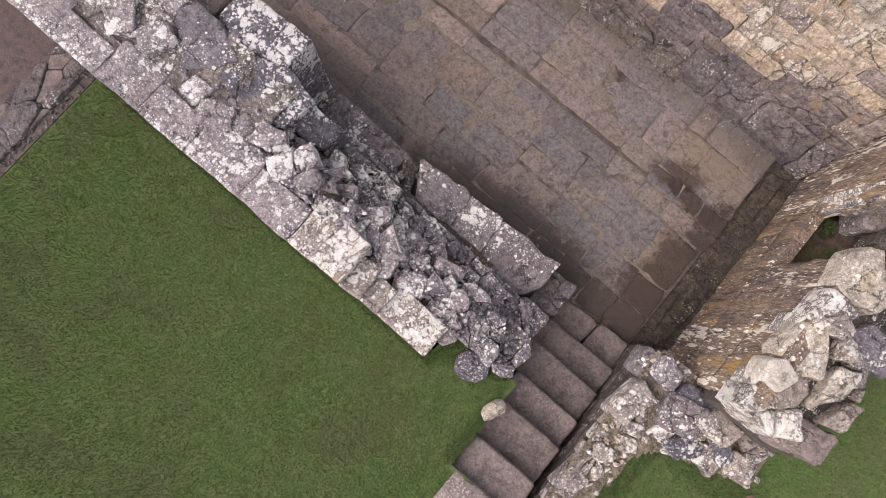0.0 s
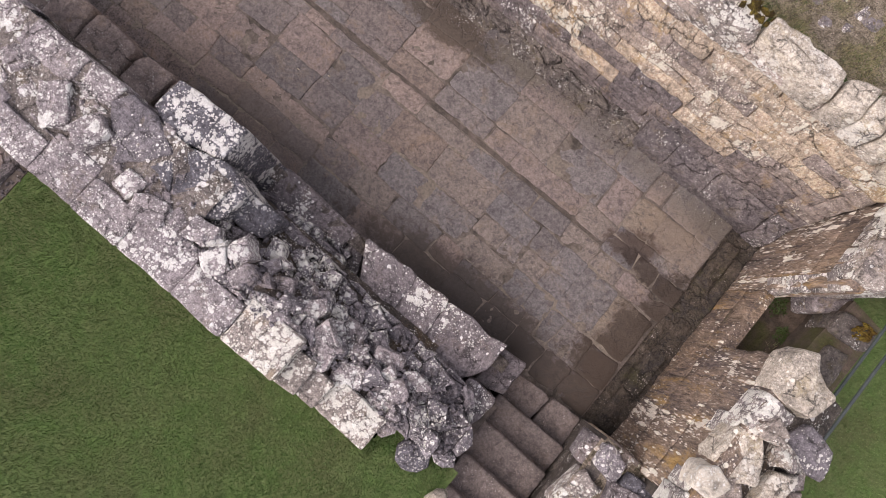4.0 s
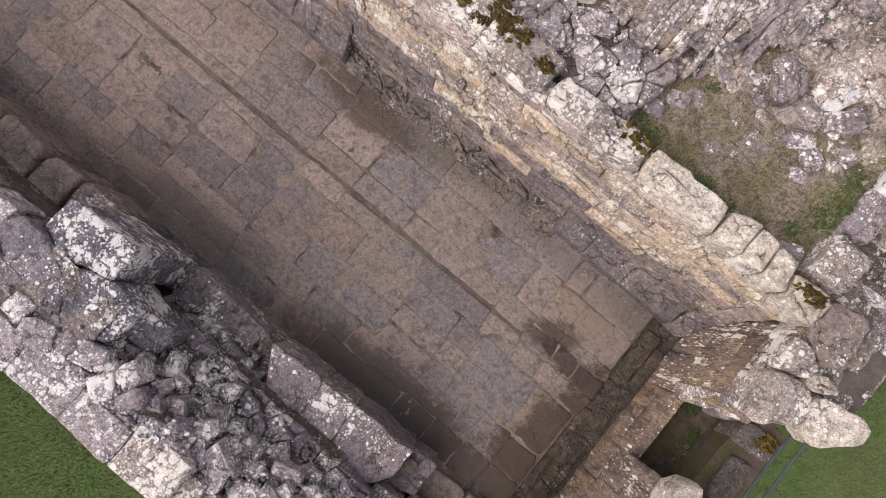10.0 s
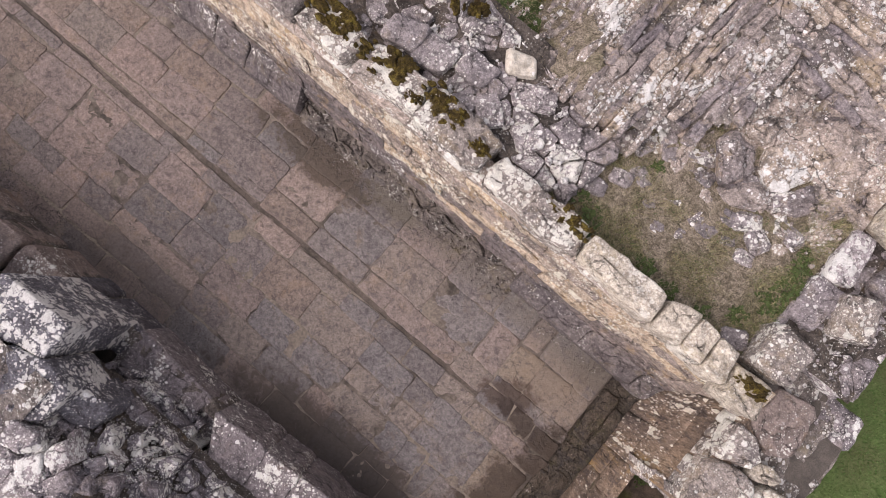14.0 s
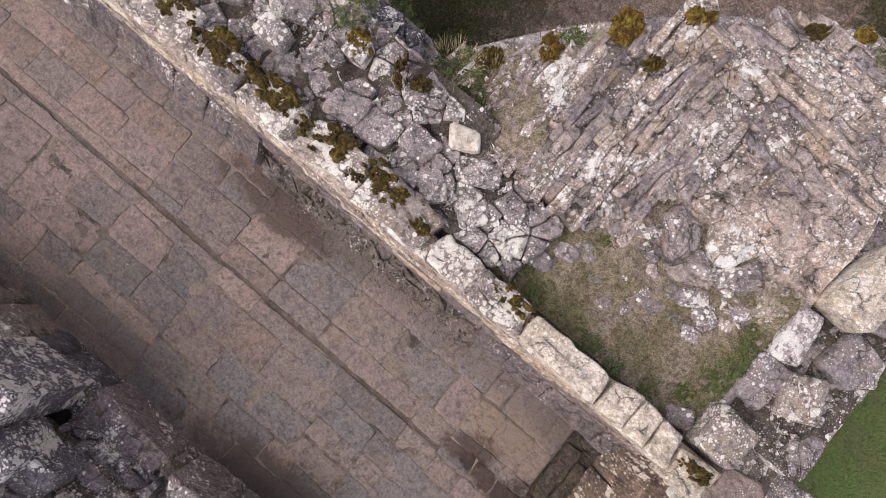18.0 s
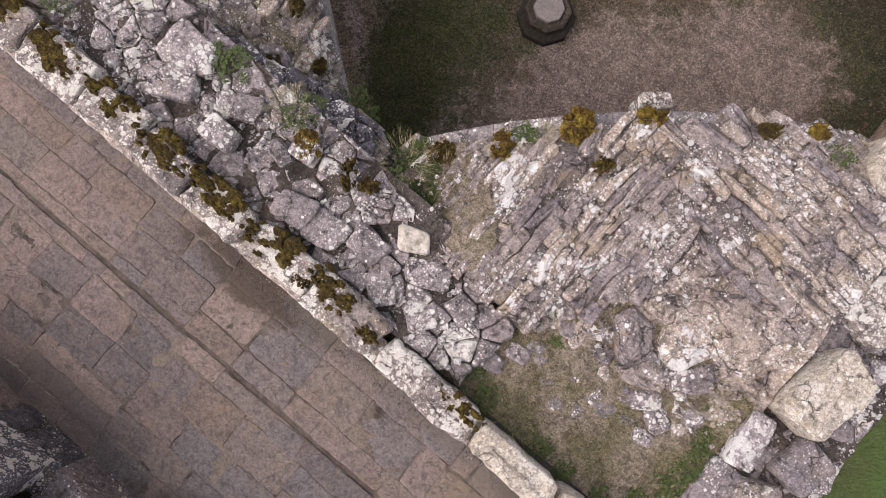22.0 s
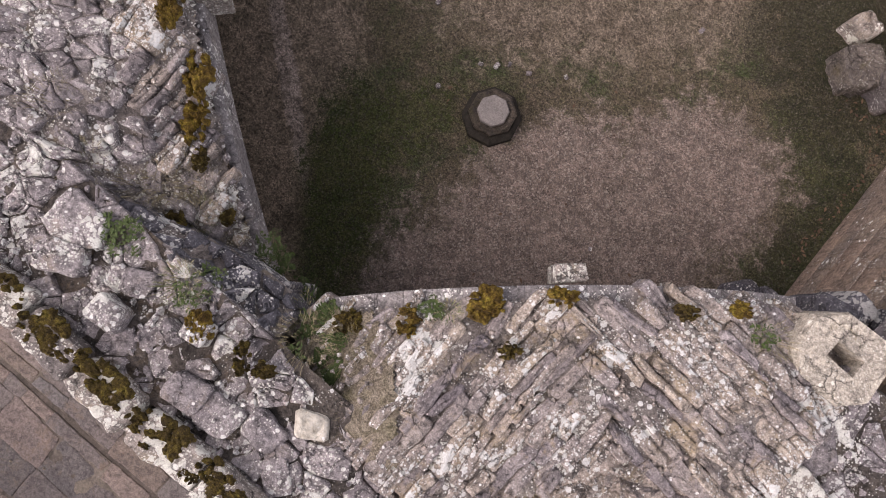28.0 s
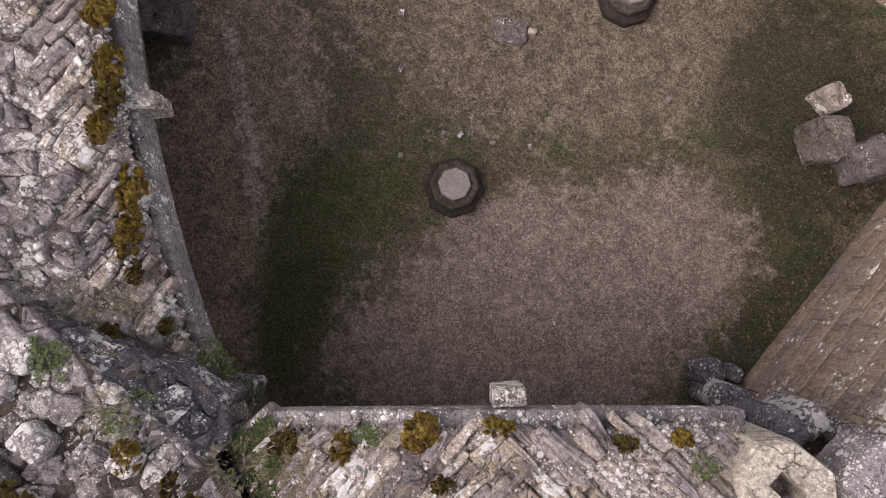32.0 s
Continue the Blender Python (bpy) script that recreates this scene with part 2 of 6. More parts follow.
M_END = stone_material("end_wall_stone", (0.34, 0.245, 0.165), (0.15, 0.113, 0.093), 0.29, 0.9, 0.4, other=(0.20, 0.165, 0.15), warm=(0.44, 0.28, 0.10), relief=0.016, cracks=0.4, runs=0.22, black=0.5, pale=(0.80, 0.73, 0.62))
M_PLINTH = stone_material("plinth_stone", (0.20, 0.17, 0.145), (0.11, 0.095, 0.085), 0.24, 0.5, 0.5, spots=0.35, other=(0.13, 0.112, 0.108), warm=(0.16, 0.13, 0.06), speck=0.8)
# wet and dirt marks; ovals near y 2.1 also hold painted contact shade
STAINS_AND_SHADE = ((1.55, 4.4, 0.60, 0.42, 0, (0.21, 0.165, 0.125)), (1.24, 3.88, 0.34, 0.2, 20, (0.07, 0.05, 0.04)), (1.76, 3.74, 0.56, 0.16, -4, (0.04, 0.03, 0.026)), (1.98, 2.65, 0.42, 1.0, 6, (0.055, 0.041, 0.032)), (1.95, 2.3, 0.5, 0.6, 0, (0.07, 0.052, 0.04)), (2.0, 3.55, 0.3, 0.4, 0, (0.06, 0.046, 0.036)),
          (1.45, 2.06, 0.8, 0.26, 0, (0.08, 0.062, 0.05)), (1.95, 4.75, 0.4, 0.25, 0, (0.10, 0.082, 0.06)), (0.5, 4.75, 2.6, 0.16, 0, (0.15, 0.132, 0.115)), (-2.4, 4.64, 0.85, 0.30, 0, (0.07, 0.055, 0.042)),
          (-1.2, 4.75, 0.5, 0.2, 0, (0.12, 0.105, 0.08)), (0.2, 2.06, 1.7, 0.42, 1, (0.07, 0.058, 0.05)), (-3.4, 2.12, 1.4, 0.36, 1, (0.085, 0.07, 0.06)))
FLAG_LOOK = dict(relief=0.011, black=0.22, speck=0.35, cracks=0.35, spots=0.0, fine=0.36, dust=0.6, stains_and_shade=STAINS_AND_SHADE)
M_FLAG = stone_material("paving_stone", (0.217, 0.184, 0.171), (0.136, 0.122, 0.122), 0.0, 0.3, 0.7, warm=(0.27, 0.195, 0.125),
                        tones=((0.168, 0.156, 0.156), (0.235, 0.186, 0.163), (0.197, 0.172, 0.161), (0.14, 0.126, 0.124), (0.222, 0.184, 0.156), (0.178, 0.163, 0.16), (0.26, 0.208, 0.155)), **FLAG_LOOK)
M_FLAG_PINK = stone_material("pinkish_paving_stone", (0.255, 0.201, 0.177), (0.158, 0.132, 0.124), 0.0, 0.35, 0.62, warm=(0.31, 0.215, 0.135),
                             tones=((0.27, 0.208, 0.182), (0.215, 0.173, 0.158), (0.17, 0.152, 0.149), (0.295, 0.232, 0.20), (0.21, 0.165, 0.135), (0.245, 0.197, 0.179), (0.15, 0.132, 0.128)), **FLAG_LOOK)
M_BASE = stone_material("wall_base_stone", (0.21, 0.18, 0.17), (0.12, 0.105, 0.107), 0.18, 0.35, 0.5, other=(0.17, 0.15, 0.155), warm=(0.24, 0.185, 0.10), black=0.4, speck=0.8, spots=0.6)
M_FACE_LOW = stone_material("lower_face_stone", (0.33, 0.272, 0.24), (0.15, 0.127, 0.127), 0.18, 0.6, 0.8, spots=0.6, other=(0.17, 0.148, 0.15), warm=(0.36, 0.25, 0.12), relief=0.02, runs=0.6)
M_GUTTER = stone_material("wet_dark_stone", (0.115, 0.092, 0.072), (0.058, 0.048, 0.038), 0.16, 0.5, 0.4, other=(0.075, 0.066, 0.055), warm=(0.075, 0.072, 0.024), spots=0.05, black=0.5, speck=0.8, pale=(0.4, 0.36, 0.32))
M_STEP = stone_material("step_stone", (0.205, 0.168, 0.152), (0.145, 0.122, 0.114), 0.12, 0.1, 0.2, relief=0.007, fine=0.3, spots=0.4, black=0.3, speck=0.25, cracks=0.3, pale=(0.45, 0.40, 0.37))
M_RED = stone_material("red_sandstone", (0.30, 0.222, 0.175), (0.175, 0.138, 0.117), 0.24, 0.35, 0.6, tones=((0.32, 0.235, 0.18), (0.25, 0.20, 0.165), (0.22, 0.185, 0.16), (0.34, 0.27, 0.21), (0.27, 0.205, 0.16)), warm=(0.40, 0.29, 0.18), black=0.12, relief=0.012)
M_RENDER = stone_material("lime_mortar_crust", (0.48, 0.40, 0.345), (0.32, 0.27, 0.24), 0.44, 0.6, 0.3, warm=(0.28, 0.215, 0.11), black=0.12, relief=0.02)
M_RIB = stone_material("rib_stone", (0.25, 0.228, 0.222), (0.185, 0.17, 0.168), 0.35, 0.1, 0.3, relief=0.006, black=0.25)
M_PALE = stone_material("pale_dressed_stone", (0.54, 0.48, 0.395), (0.38, 0.335, 0.28), 0.32, 0.5, 0.3, warm=(0.46, 0.37, 0.20), black=0.28, speck=0.7, relief=0.016, pale=(0.76, 0.72, 0.64))
M_CHALK = stone_material("chalky_white_stone", (0.74, 0.68, 0.58), (0.60, 0.54, 0.45), 0.2, 0.2, 0.1, black=0.1, speck=0.3, cracks=0.2, fine=0.2)
M_WARM = stone_material("warm_ledge_stone", (0.36, 0.29, 0.257), (0.25, 0.203, 0.185), 0.22, 0.3, 0.5, other=(0.25, 0.20, 0.18), black=0.25, spots=0.3, speck=0.5, fine=0.35)
# M_CRUST and M_MORTAR are lowered in tone to paint shade into the gaps
M_CRUST = stone_material("old_wall_mortar", (0.165, 0.138, 0.117), (0.08, 0.068, 0.061), 0.34, 0.3, 0.0, black=0.35, speck=0.9, relief=0.035)
M_FILL = stone_material("vault_fill_mortar", (0.30, 0.262, 0.235), (0.175, 0.15, 0.138), 0.36, 0.5, 0.0, black=0.35, speck=0.8, relief=0.03, warm=(0.30, 0.235, 0.13), dots_more=0.05)
M_MORTAR = plain_material("mortar_and_earth", (0.105, 0.09, 0.077), (0.055, 0.048, 0.042), 9.0)
M_DIRT = plain_material("dark_joint_earth", (0.125, 0.102, 0.087), (0.055, 0.046, 0.039), 5.0)
M_SAND = plain_material("sandy_joint_dust", (0.20, 0.168, 0.142), (0.05, 0.043, 0.037), 3.5, 1.0, 0.01, (0.19, 0.16, 0.13))
M_PIT = plain_material("damp_brown_earth", (0.125, 0.094, 0.072), (0.06, 0.047, 0.037), 7.0, 0.95, 0.02, (0.075, 0.072, 0.03))
# near-black: painted shade in the socket, moss on the pier plinths
M_SHADE = plain_material("black_shade_and_moss", (0.05, 0.042, 0.034), (0.022, 0.02, 0.017), 14.0, 1.0, 0.02)


def soil_material():
    """Dry earth with crumbs, moss film and dead grass."""
    mat, nt, bsdf, pos = material("mossy_soil", 1.0)
    n1, n2 = tex_noise(nt, pos, 4.5, 8, 0.7, 0.4), tex_noise(nt, pos, 17, 8, 0.75, 0.6, shift=(2, 5, 0))
    n3 = tex_noise(nt, pos, 75, 6, 0.8)
    col = mix(nt, remap(nt, n2, 0.42, 0.58), (0.37, 0.31, 0.24), (0.16, 0.132, 0.095))
    col = mix(nt, remap(nt, n1, 0.48, 0.62, 0, 0.35), col, mix(nt, remap(nt, n2, 0.42, 0.6), (0.20, 0.185, 0.075), (0.085, 0.09, 0.032)))
    col = mix(nt, 0.85, col, mix(nt, remap(nt, n3, 0.36, 0.64), (0.1, 0.1, 0.1), (0.92, 0.92, 0.92)), "OVERLAY")
    nt.links.new(col, bsdf.inputs["Base Color"])
    bump(nt, bsdf, calc(nt, "ADD", n2, calc(nt, "MULTIPLY", n3, 0.6)), 1.0, 0.05)
    return mat


M_SOIL = soil_material()
M_DISC = plain_material("worn_pier_top", (0.23, 0.205, 0.19), (0.18, 0.16, 0.15), 5.0, 0.85, 0.004)
M_PATH = plain_material("dark_path_gravel", (0.13, 0.095, 0.088), (0.08, 0.062, 0.06), 14.0, 1.0, 0.02)
M_METAL = plain_material("galvanised_steel", (0.055, 0.066, 0.066), (0.035, 0.045, 0.045), 12.0, 0.6, 0.001)


def lawn_material():
    """Mown turf: green with worn brownish patches."""
    mat, nt, bsdf, pos = material("lawn_turf", 1.0)
    n1 = tex_noise(nt, pos, 1.1, 5, 0.6, 0.3)
    n2 = tex_noise(nt, pos, 3.7, 7, 0.7, 0.3, shift=(4, 1, 0))
    fine = tex_noise(nt, pos, 60, 4, 0.7)
    isle = nt.nodes.new("ShaderNodeNewGeometry").outputs["Random Per Island"]
    col = mix(nt, remap(nt, n1, 0.35, 0.65), (0.085, 0.190, 0.045), (0.150, 0.200, 0.085))
    col = mix(nt, remap(nt, n2, 0.52, 0.64, 0, 0.5), col, (0.165, 0.155, 0.075))
    wear = tex_noise(nt, pos, 12, 7, 0.75, 0.5, shift=(7, 3, 0))
    col = mix(nt, remap(nt, wear, 0.50, 0.62, 0, 0.55), col, (0.06, 0.105, 0.026))
    col = mix(nt, remap(nt, n2, 0.30, 0.44, 0.6, 0), col, (0.045, 0.085, 0.018))
    col = mix(nt, remap(nt, isle, 0, 0.5, 0.6, 0), col, (0.03, 0.062, 0.014))
    col = mix(nt, remap(nt, isle, 0.5, 1, 0, 0.75), col, (0.19, 0.235, 0.095))
    col = mix(nt, 0.4, col, mix(nt, remap(nt, fine, 0.3, 0.7), (0.2, 0.2, 0.2), (0.8, 0.8, 0.8)), "OVERLAY")
    nt.links.new(col, bsdf.inputs["Base Color"])
    bump(nt, bsdf, fine, 1.0, 0.02)
    return mat


def court_material():
    """Trodden gravel, pinkish where it lies open, dark green moss towards the walls and in the damp."""
    mat, nt, bsdf, pos = material("court_gravel", 1.0)
    n1 = tex_noise(nt, pos, 1.4, 8, 0.7, 0.4)
    n2 = tex_noise(nt, pos, 5.0, 9, 0.72, 0.5, shift=(3, 7, 0))
    fine = tex_noise(nt, pos, 70, 5, 0.75)
    isle = nt.nodes.new("ShaderNodeNewGeometry").outputs["Random Per Island"]
    wob = calc(nt, "ADD", calc(nt, "MULTIPLY", calc(nt, "SUBTRACT", n1, 0.5), 0.9), calc(nt, "MULTIPLY", calc(nt, "SUBTRACT", n2, 0.5), 1.7))
    wob = calc(nt, "ADD", wob, calc(nt, "MULTIPLY", calc(nt, "SUBTRACT", fine, 0.5), 1.2))
    blob = lambda *c: ellipse(nt, pos, *c, wob, 0.76, 1.08)
    damp = mix(nt, remap(nt, n2, 0.4, 0.62), (0.062, 0.056, 0.028), (0.115, 0.09, 0.064))
    damp = mix(nt, remap(nt, n1, 0.40, 0.54), (0.035, 0.050, 0.015), damp)
    col = damp
    open_gravel = 0.0
    for c in ((0.2, 8.9, 2.3, 1.55, 48), (0.9, 10.9, 1.3, 1.15, 30), (-0.5, 8.0, 1.5, 0.9, 42), (-0.5, 9.5, 1.5, 1.0, 75)):
        open_gravel = calc(nt, "MAXIMUM", open_gravel, blob(*c))
    # the two brown western patches are lightened to offset the vault's shadow there
    for tone_a, tone_b, hold, c in (((0.25, 0.196, 0.152), (0.115, 0.092, 0.066), 0.85, (-2.2, 12.4, 3.2, 1.7, 30)), ((0.31, 0.238, 0.178), (0.17, 0.134, 0.096), 0.9, (-4.6, 9.2, 2.8, 0.95, 139)),
                                    ((0.30, 0.23, 0.17), (0.17, 0.134, 0.096), 0.9, (-4.0, 7.4, 2.4, 0.75, 139)), ((0.48, 0.39, 0.34), (0.25, 0.20, 0.17), 0.7, (-4.3, 8.6, 2.1, 0.13, 141)),
                                    ((0.026, 0.036, 0.011), (0.052, 0.050, 0.021), 0.95, (2.0, 12.2, 1.4, 0.80, 110)), ((0.020, 0.027, 0.008), (0.04, 0.038, 0.016), 0.92, (2.5, 10.9, 1.9, 0.42, 88)), ((0.018, 0.020, 0.008), (0.034, 0.030, 0.015), 0.9, (1.3, 13.7, 1.8, 1.3, 150)),
                                    ((0.028, 0.042, 0.009), (0.055, 0.056, 0.018), 1.0, (-2.62, 7.9, 1.6, 0.62, 128)), ((0.04, 0.052, 0.012), (0.07, 0.068, 0.026), 0.85, (-2.7, 8.7, 1.2, 0.55, 70))):
        col = mix(nt, calc(nt, "MULTIPLY", blob(*c), hold), col, mix(nt, remap(nt, n2, 0.4, 0.6), tone_a, tone_b))
    col = mix(nt, open_gravel, col, mix(nt, remap(nt, n2, 0.38, 0.62), (0.225, 0.168, 0.140), (0.075, 0.058, 0.047)))
    clump = tex_noise(nt, pos, 8.5, 7, 0.7, 0.8, shift=(6, 6, 1))
    col = mix(nt, calc(nt, "MULTIPLY", remap(nt, clump, 0.50, 0.60, 0, 0.75), open_gravel), col, (0.085, 0.06, 0.042))
    col = mix(nt, calc(nt, "MULTIPLY", remap(nt, clump, 0.34, 0.46, 0.4, 0), open_gravel), col, (0.36, 0.28, 0.225))
    crumb = tex_noise(nt, pos, 17, 8, 0.75, 0.6, shift=(9, 2, 0))
    drift = remap(nt, tex_noise(nt, pos, 2.6, 6, 0.7, 0.5, shift=(2, 2, 6)), 0.40, 0.62, 0.35, 1.0)
    col = mix(nt, calc(nt, "MULTIPLY", remap(nt, crumb, 0.50, 0.58, 0, 0.8), drift), col, (0.05, 0.042, 0.031))
    bare = calc(nt, "ADD", calc(nt, "MULTIPLY", open_gravel, 0.9), 0.10)
    col = mix(nt, 0.85, col, mix(nt, remap(nt, fine, 0.34, 0.66), (0.13, 0.13, 0.13), (0.9, 0.9, 0.9)), "OVERLAY")
    for scale, shift in ((44, (0, 0, 0)), (84, (3, 1, 0))):
        _, rnd = tex_cells(nt, pos, scale, shift=shift)
        grey = nt.nodes.new("ShaderNodeSeparateColor")
        nt.links.new(rnd, grey.inputs[0])
        chip = remap(nt, grey.outputs[0], 0.0, 1.0, 0.22, 0.78)
        col = mix(nt, 0.75, col, chip, "OVERLAY")
        col = mix(nt, calc(nt, "MULTIPLY", remap(nt, grey.outputs[1], 0.90, 0.94, 0, 0.6), calc(nt, "ADD", calc(nt, "MULTIPLY", bare, 0.7), 0.08)), col, (0.46, 0.40, 0.34))
    col = mix(nt, calc(nt, "MULTIPLY", remap(nt, isle, 0.45, 1, 0, 0.7), bare), col, (0.42, 0.345, 0.31))
    col = mix(nt, remap(nt, isle, 0.0, 0.25, 0.6, 0.0), col, (0.03, 0.026, 0.02))
    nt.links.new(col, bsdf.inputs["Base Color"])
    bump(nt, bsdf, calc(nt, "ADD", fine, n2), 1.0, 0.02)
    return mat


def leaf_material(name, a, b):
    mat, nt, bsdf, pos = material(name, 0.7)
    isle = nt.nodes.new("ShaderNodeNewGeometry").outputs["Random Per Island"]
    nt.links.new(mix(nt, isle, a, b), bsdf.inputs["Base Color"])
    return mat


M_LAWN, M_COURT = lawn_material(), court_material()
M_GROUND = plain_material("turf_ground", (0.070, 0.118, 0.032), (0.095, 0.122, 0.046), 5.0, 1.0, 0.02, (0.085, 0.10, 0.04))
M_TURF = leaf_material("short_wild_grass", (0.05, 0.10, 0.025), (0.40, 0.33, 0.19))
M_LITTER = leaf_material("dead_leaves", (0.06, 0.034, 0.022), (0.17, 0.105, 0.065))
M_LEAF, leaf_nt, leaf_bsdf, leaf_pos = material("weed_leaf", 0.7)
leaf_nt.links.new(mix(leaf_nt, remap(leaf_nt, tex_noise(leaf_nt, leaf_pos, 70, 3, 0.7), 0.35, 0.65), (0.024, 0.042, 0.011), (0.078, 0.105, 0.030)), leaf_bsdf.inputs["Base Color"])
M_STRAW = leaf_material("dry_grass", (0.36, 0.30, 0.19), (0.17, 0.15, 0.075))


def moss_material(name, dark, mid, light):
    mat, nt, bsdf, pos = material(name, 1.0)
    n1, n2, n3 = tex_noise(nt, pos, 14, 7, 0.75, 0.3), tex_noise(nt, pos, 130, 5, 0.75), tex_noise(nt, pos, 42, 6, 0.7, shift=(3, 1, 6))
    col = mix(nt, remap(nt, n1, 0.38, 0.56), dark, mid)
    col = mix(nt, remap(nt, n1, 0.52, 0.66, 0, 0.9), col, light)
    col = mix(nt, remap(nt, n3, 0.50, 0.62, 0, 0.7), col, tuple(0.5 * c for c in dark))
    col = mix(nt, 0.8, col, mix(nt, remap(nt, n2, 0.36, 0.64), (0.1, 0.1, 0.1), (0.9, 0.9, 0.9)), "OVERLAY")
    nt.links.new(col, bsdf.inputs["Base Color"])
    bump(nt, bsdf, calc(nt, "ADD", n2, n3), 1.0, 0.03)
    return mat


M_MOSS = moss_material("olive_moss", (0.05, 0.034, 0.014), (0.15, 0.105, 0.025), (0.30, 0.24, 0.045))
M_MOSS_GOLD = moss_material("golden_moss", (0.11, 0.066, 0.02), (0.29, 0.19, 0.032), (0.42, 0.34, 0.06))

# ---- builders ----


def mesh_object(name, verts, faces, mat, parent=None, label="", smooth=True):
    me = bpy.data.meshes.new(name)
    me.from_pydata([tuple(v) for v in verts], [], faces)
    me.validate()
    if smooth:
        me.polygons.foreach_set("use_smooth", [True] * len(me.polygons))
    me.materials.append(mat)
    me.update()
    ob = new(name, me)
    if parent:
        ob.parent = parent
        ob.matrix_parent_inverse = parent.matrix_basis.inverted()
    if label:
        ob["label"] = label
    return ob


def box(name, lo, hi, mat, parent=None, label=""):
    (x0, y0, z0), (x1, y1, z1) = lo, hi
    v = [(x, y, z) for z in (z0, z1) for y in (y0, y1) for x in (x0, x1)]
    f = [(0, 2, 3, 1), (4, 5, 7, 6), (0, 1, 5, 4), (2, 6, 7, 3), (0, 4, 6, 2), (1, 3, 7, 5)]
    return mesh_object(name, v, f, mat, parent, label, smooth=False)


def soften(poly, cut=0.2, long=0.16):
    """Cut the corners of an outline and split its long sides."""
    pts = []
    n = len(poly)
    for k in range(n):
        a, b = np.array(poly[k], float), np.array(poly[(k + 1) % n], float)
        p, q = a + (b - a) * cut, b - (b - a) * cut
        m = max(1, int(np.linalg.norm(q - p) / long))
        pts += [p + (q - p) * s / m for s in range(m + 1)]
    return np.array(pts)


def inset(ring, d):
    """The outline drawn in by d on all sides, along its own long and short axis."""
    mid = ring.mean(0)
    q = ring - mid
    val, vec = np.linalg.eigh(q.T @ q)
    u = q @ vec
    half = np.abs(u).max(0) + 1e-6
    return mid + (u * np.clip(1 - d / half, 0.06, 1)) @ vec.T


def area2(poly):
    p = np.asarray(poly)
    q = np.roll(p, -1, 0)
    return float((p[:, 0] * q[:, 1] - q[:, 0] * p[:, 1]).sum() / 2)


def stone(name, poly, w0, w1, mat, parent, frame_m=None, bevel=0.03, dome=0.01, rough=0.012, cut=0.18, tilt=(0.0, 0.0), label="", long=0.075, skew=False, ragged=0.0):
    """One stone: an outline in a plane, raised from w0 to w1, with a worn rim and an uneven top."""
    poly = np.asarray(poly, float)
    if area2(poly) < 0:
        poly = poly[::-1]
    ring = soften(poly, cut, long)
    if ragged:
        for p in ring:
            p += np.array(noise.noise_vector(Vector((p[0] * 13.0, p[1] * 13.0, w1 * 3.0)))[:2]) * ragged
    mid = ring.mean(0)
    size = math.sqrt(abs(area2(poly)))
    b = min(bevel, 0.22 * size)
    thin = np.abs((ring - mid) @ np.linalg.eigh((ring - mid).T @ (ring - mid))[1]).max(0).min()
    b = min(b, 0.3 * thin)
    layers = [(ring + (ring - mid) * 0.02, w0), (ring, w1 - b), (inset(ring, 0.3 * b), w1 - 0.28 * b), (inset(ring, b), w1 + 0.2 * dome),
              (inset(ring, b + 0.22 * (thin - b)), w1 + 0.4 * dome), (inset(ring, b + 0.45 * (thin - b)), w1 + 0.7 * dome), (inset(ring, b + 0.68 * (thin - b)), w1 + 0.9 * dome),
              (inset(ring, b + 0.88 * (thin - b)), w1 + dome)]
    if w1 - w0 > 0.2:
        layers.insert(1, (ring + (ring - mid) * 0.005, w1 - b - 0.09))
    verts, n = [], len(ring)
    for k, (lay, w) in enumerate(layers):
        for p in lay:
            lean = tilt[0] * (p[0] - mid[0]) + tilt[1] * (p[1] - mid[1]) if k or skew else 0
            verts.append(Vector((p[0], p[1], w + lean)))
    for i, v in enumerate(verts):
        if i >= n:
            q = noise.noise_vector(v * 17.0) * rough * 0.6 + noise.noise_vector(v * 5.1) * rough * 1.2 + noise.noise_vector(v * 37.0) * rough * 0.35
            if rough > 0.007:
                near = noise.voronoi(v * 8.0)[0]
                q.z -= rough * 1.3 * max(0.0, 1 - (near[1] - near[0]) / 0.16)
            v += q
    faces = []
    for k in range(len(layers) - 1):
        for i in range(n):
            j = (i + 1) % n
            faces.append((k * n + i, k * n + j, (k + 1) * n + j, (k + 1) * n + i))
    top = (len(layers) - 1) * n
    faces.append(tuple(range(top, top + n)))
    if frame_m is not None:
        verts = [frame_m @ v for v in verts]
    return mesh_object(name, verts, faces, mat, parent, label, smooth=name not in ("broken_stone", "loose_stone", "springer_stone"))


def clip(poly, px, py, nx, ny):
    """The part of a convex outline on the side of the line that the normal points away from."""
    out = []
    d = [(x - px) * nx + (y - py) * ny for x, y in poly]
    for k in range(len(poly)):
        a, b, da, db = poly[k], poly[(k + 1) % len(poly)], d[k], d[(k + 1) % len(poly)]
        if da <= 0:
            out.append(a)
        if (da < 0 < db) or (db < 0 < da):
            s = da / (da - db)
            out.append((a[0] + (b[0] - a[0]) * s, a[1] + (b[1] - a[1]) * s))
    return out


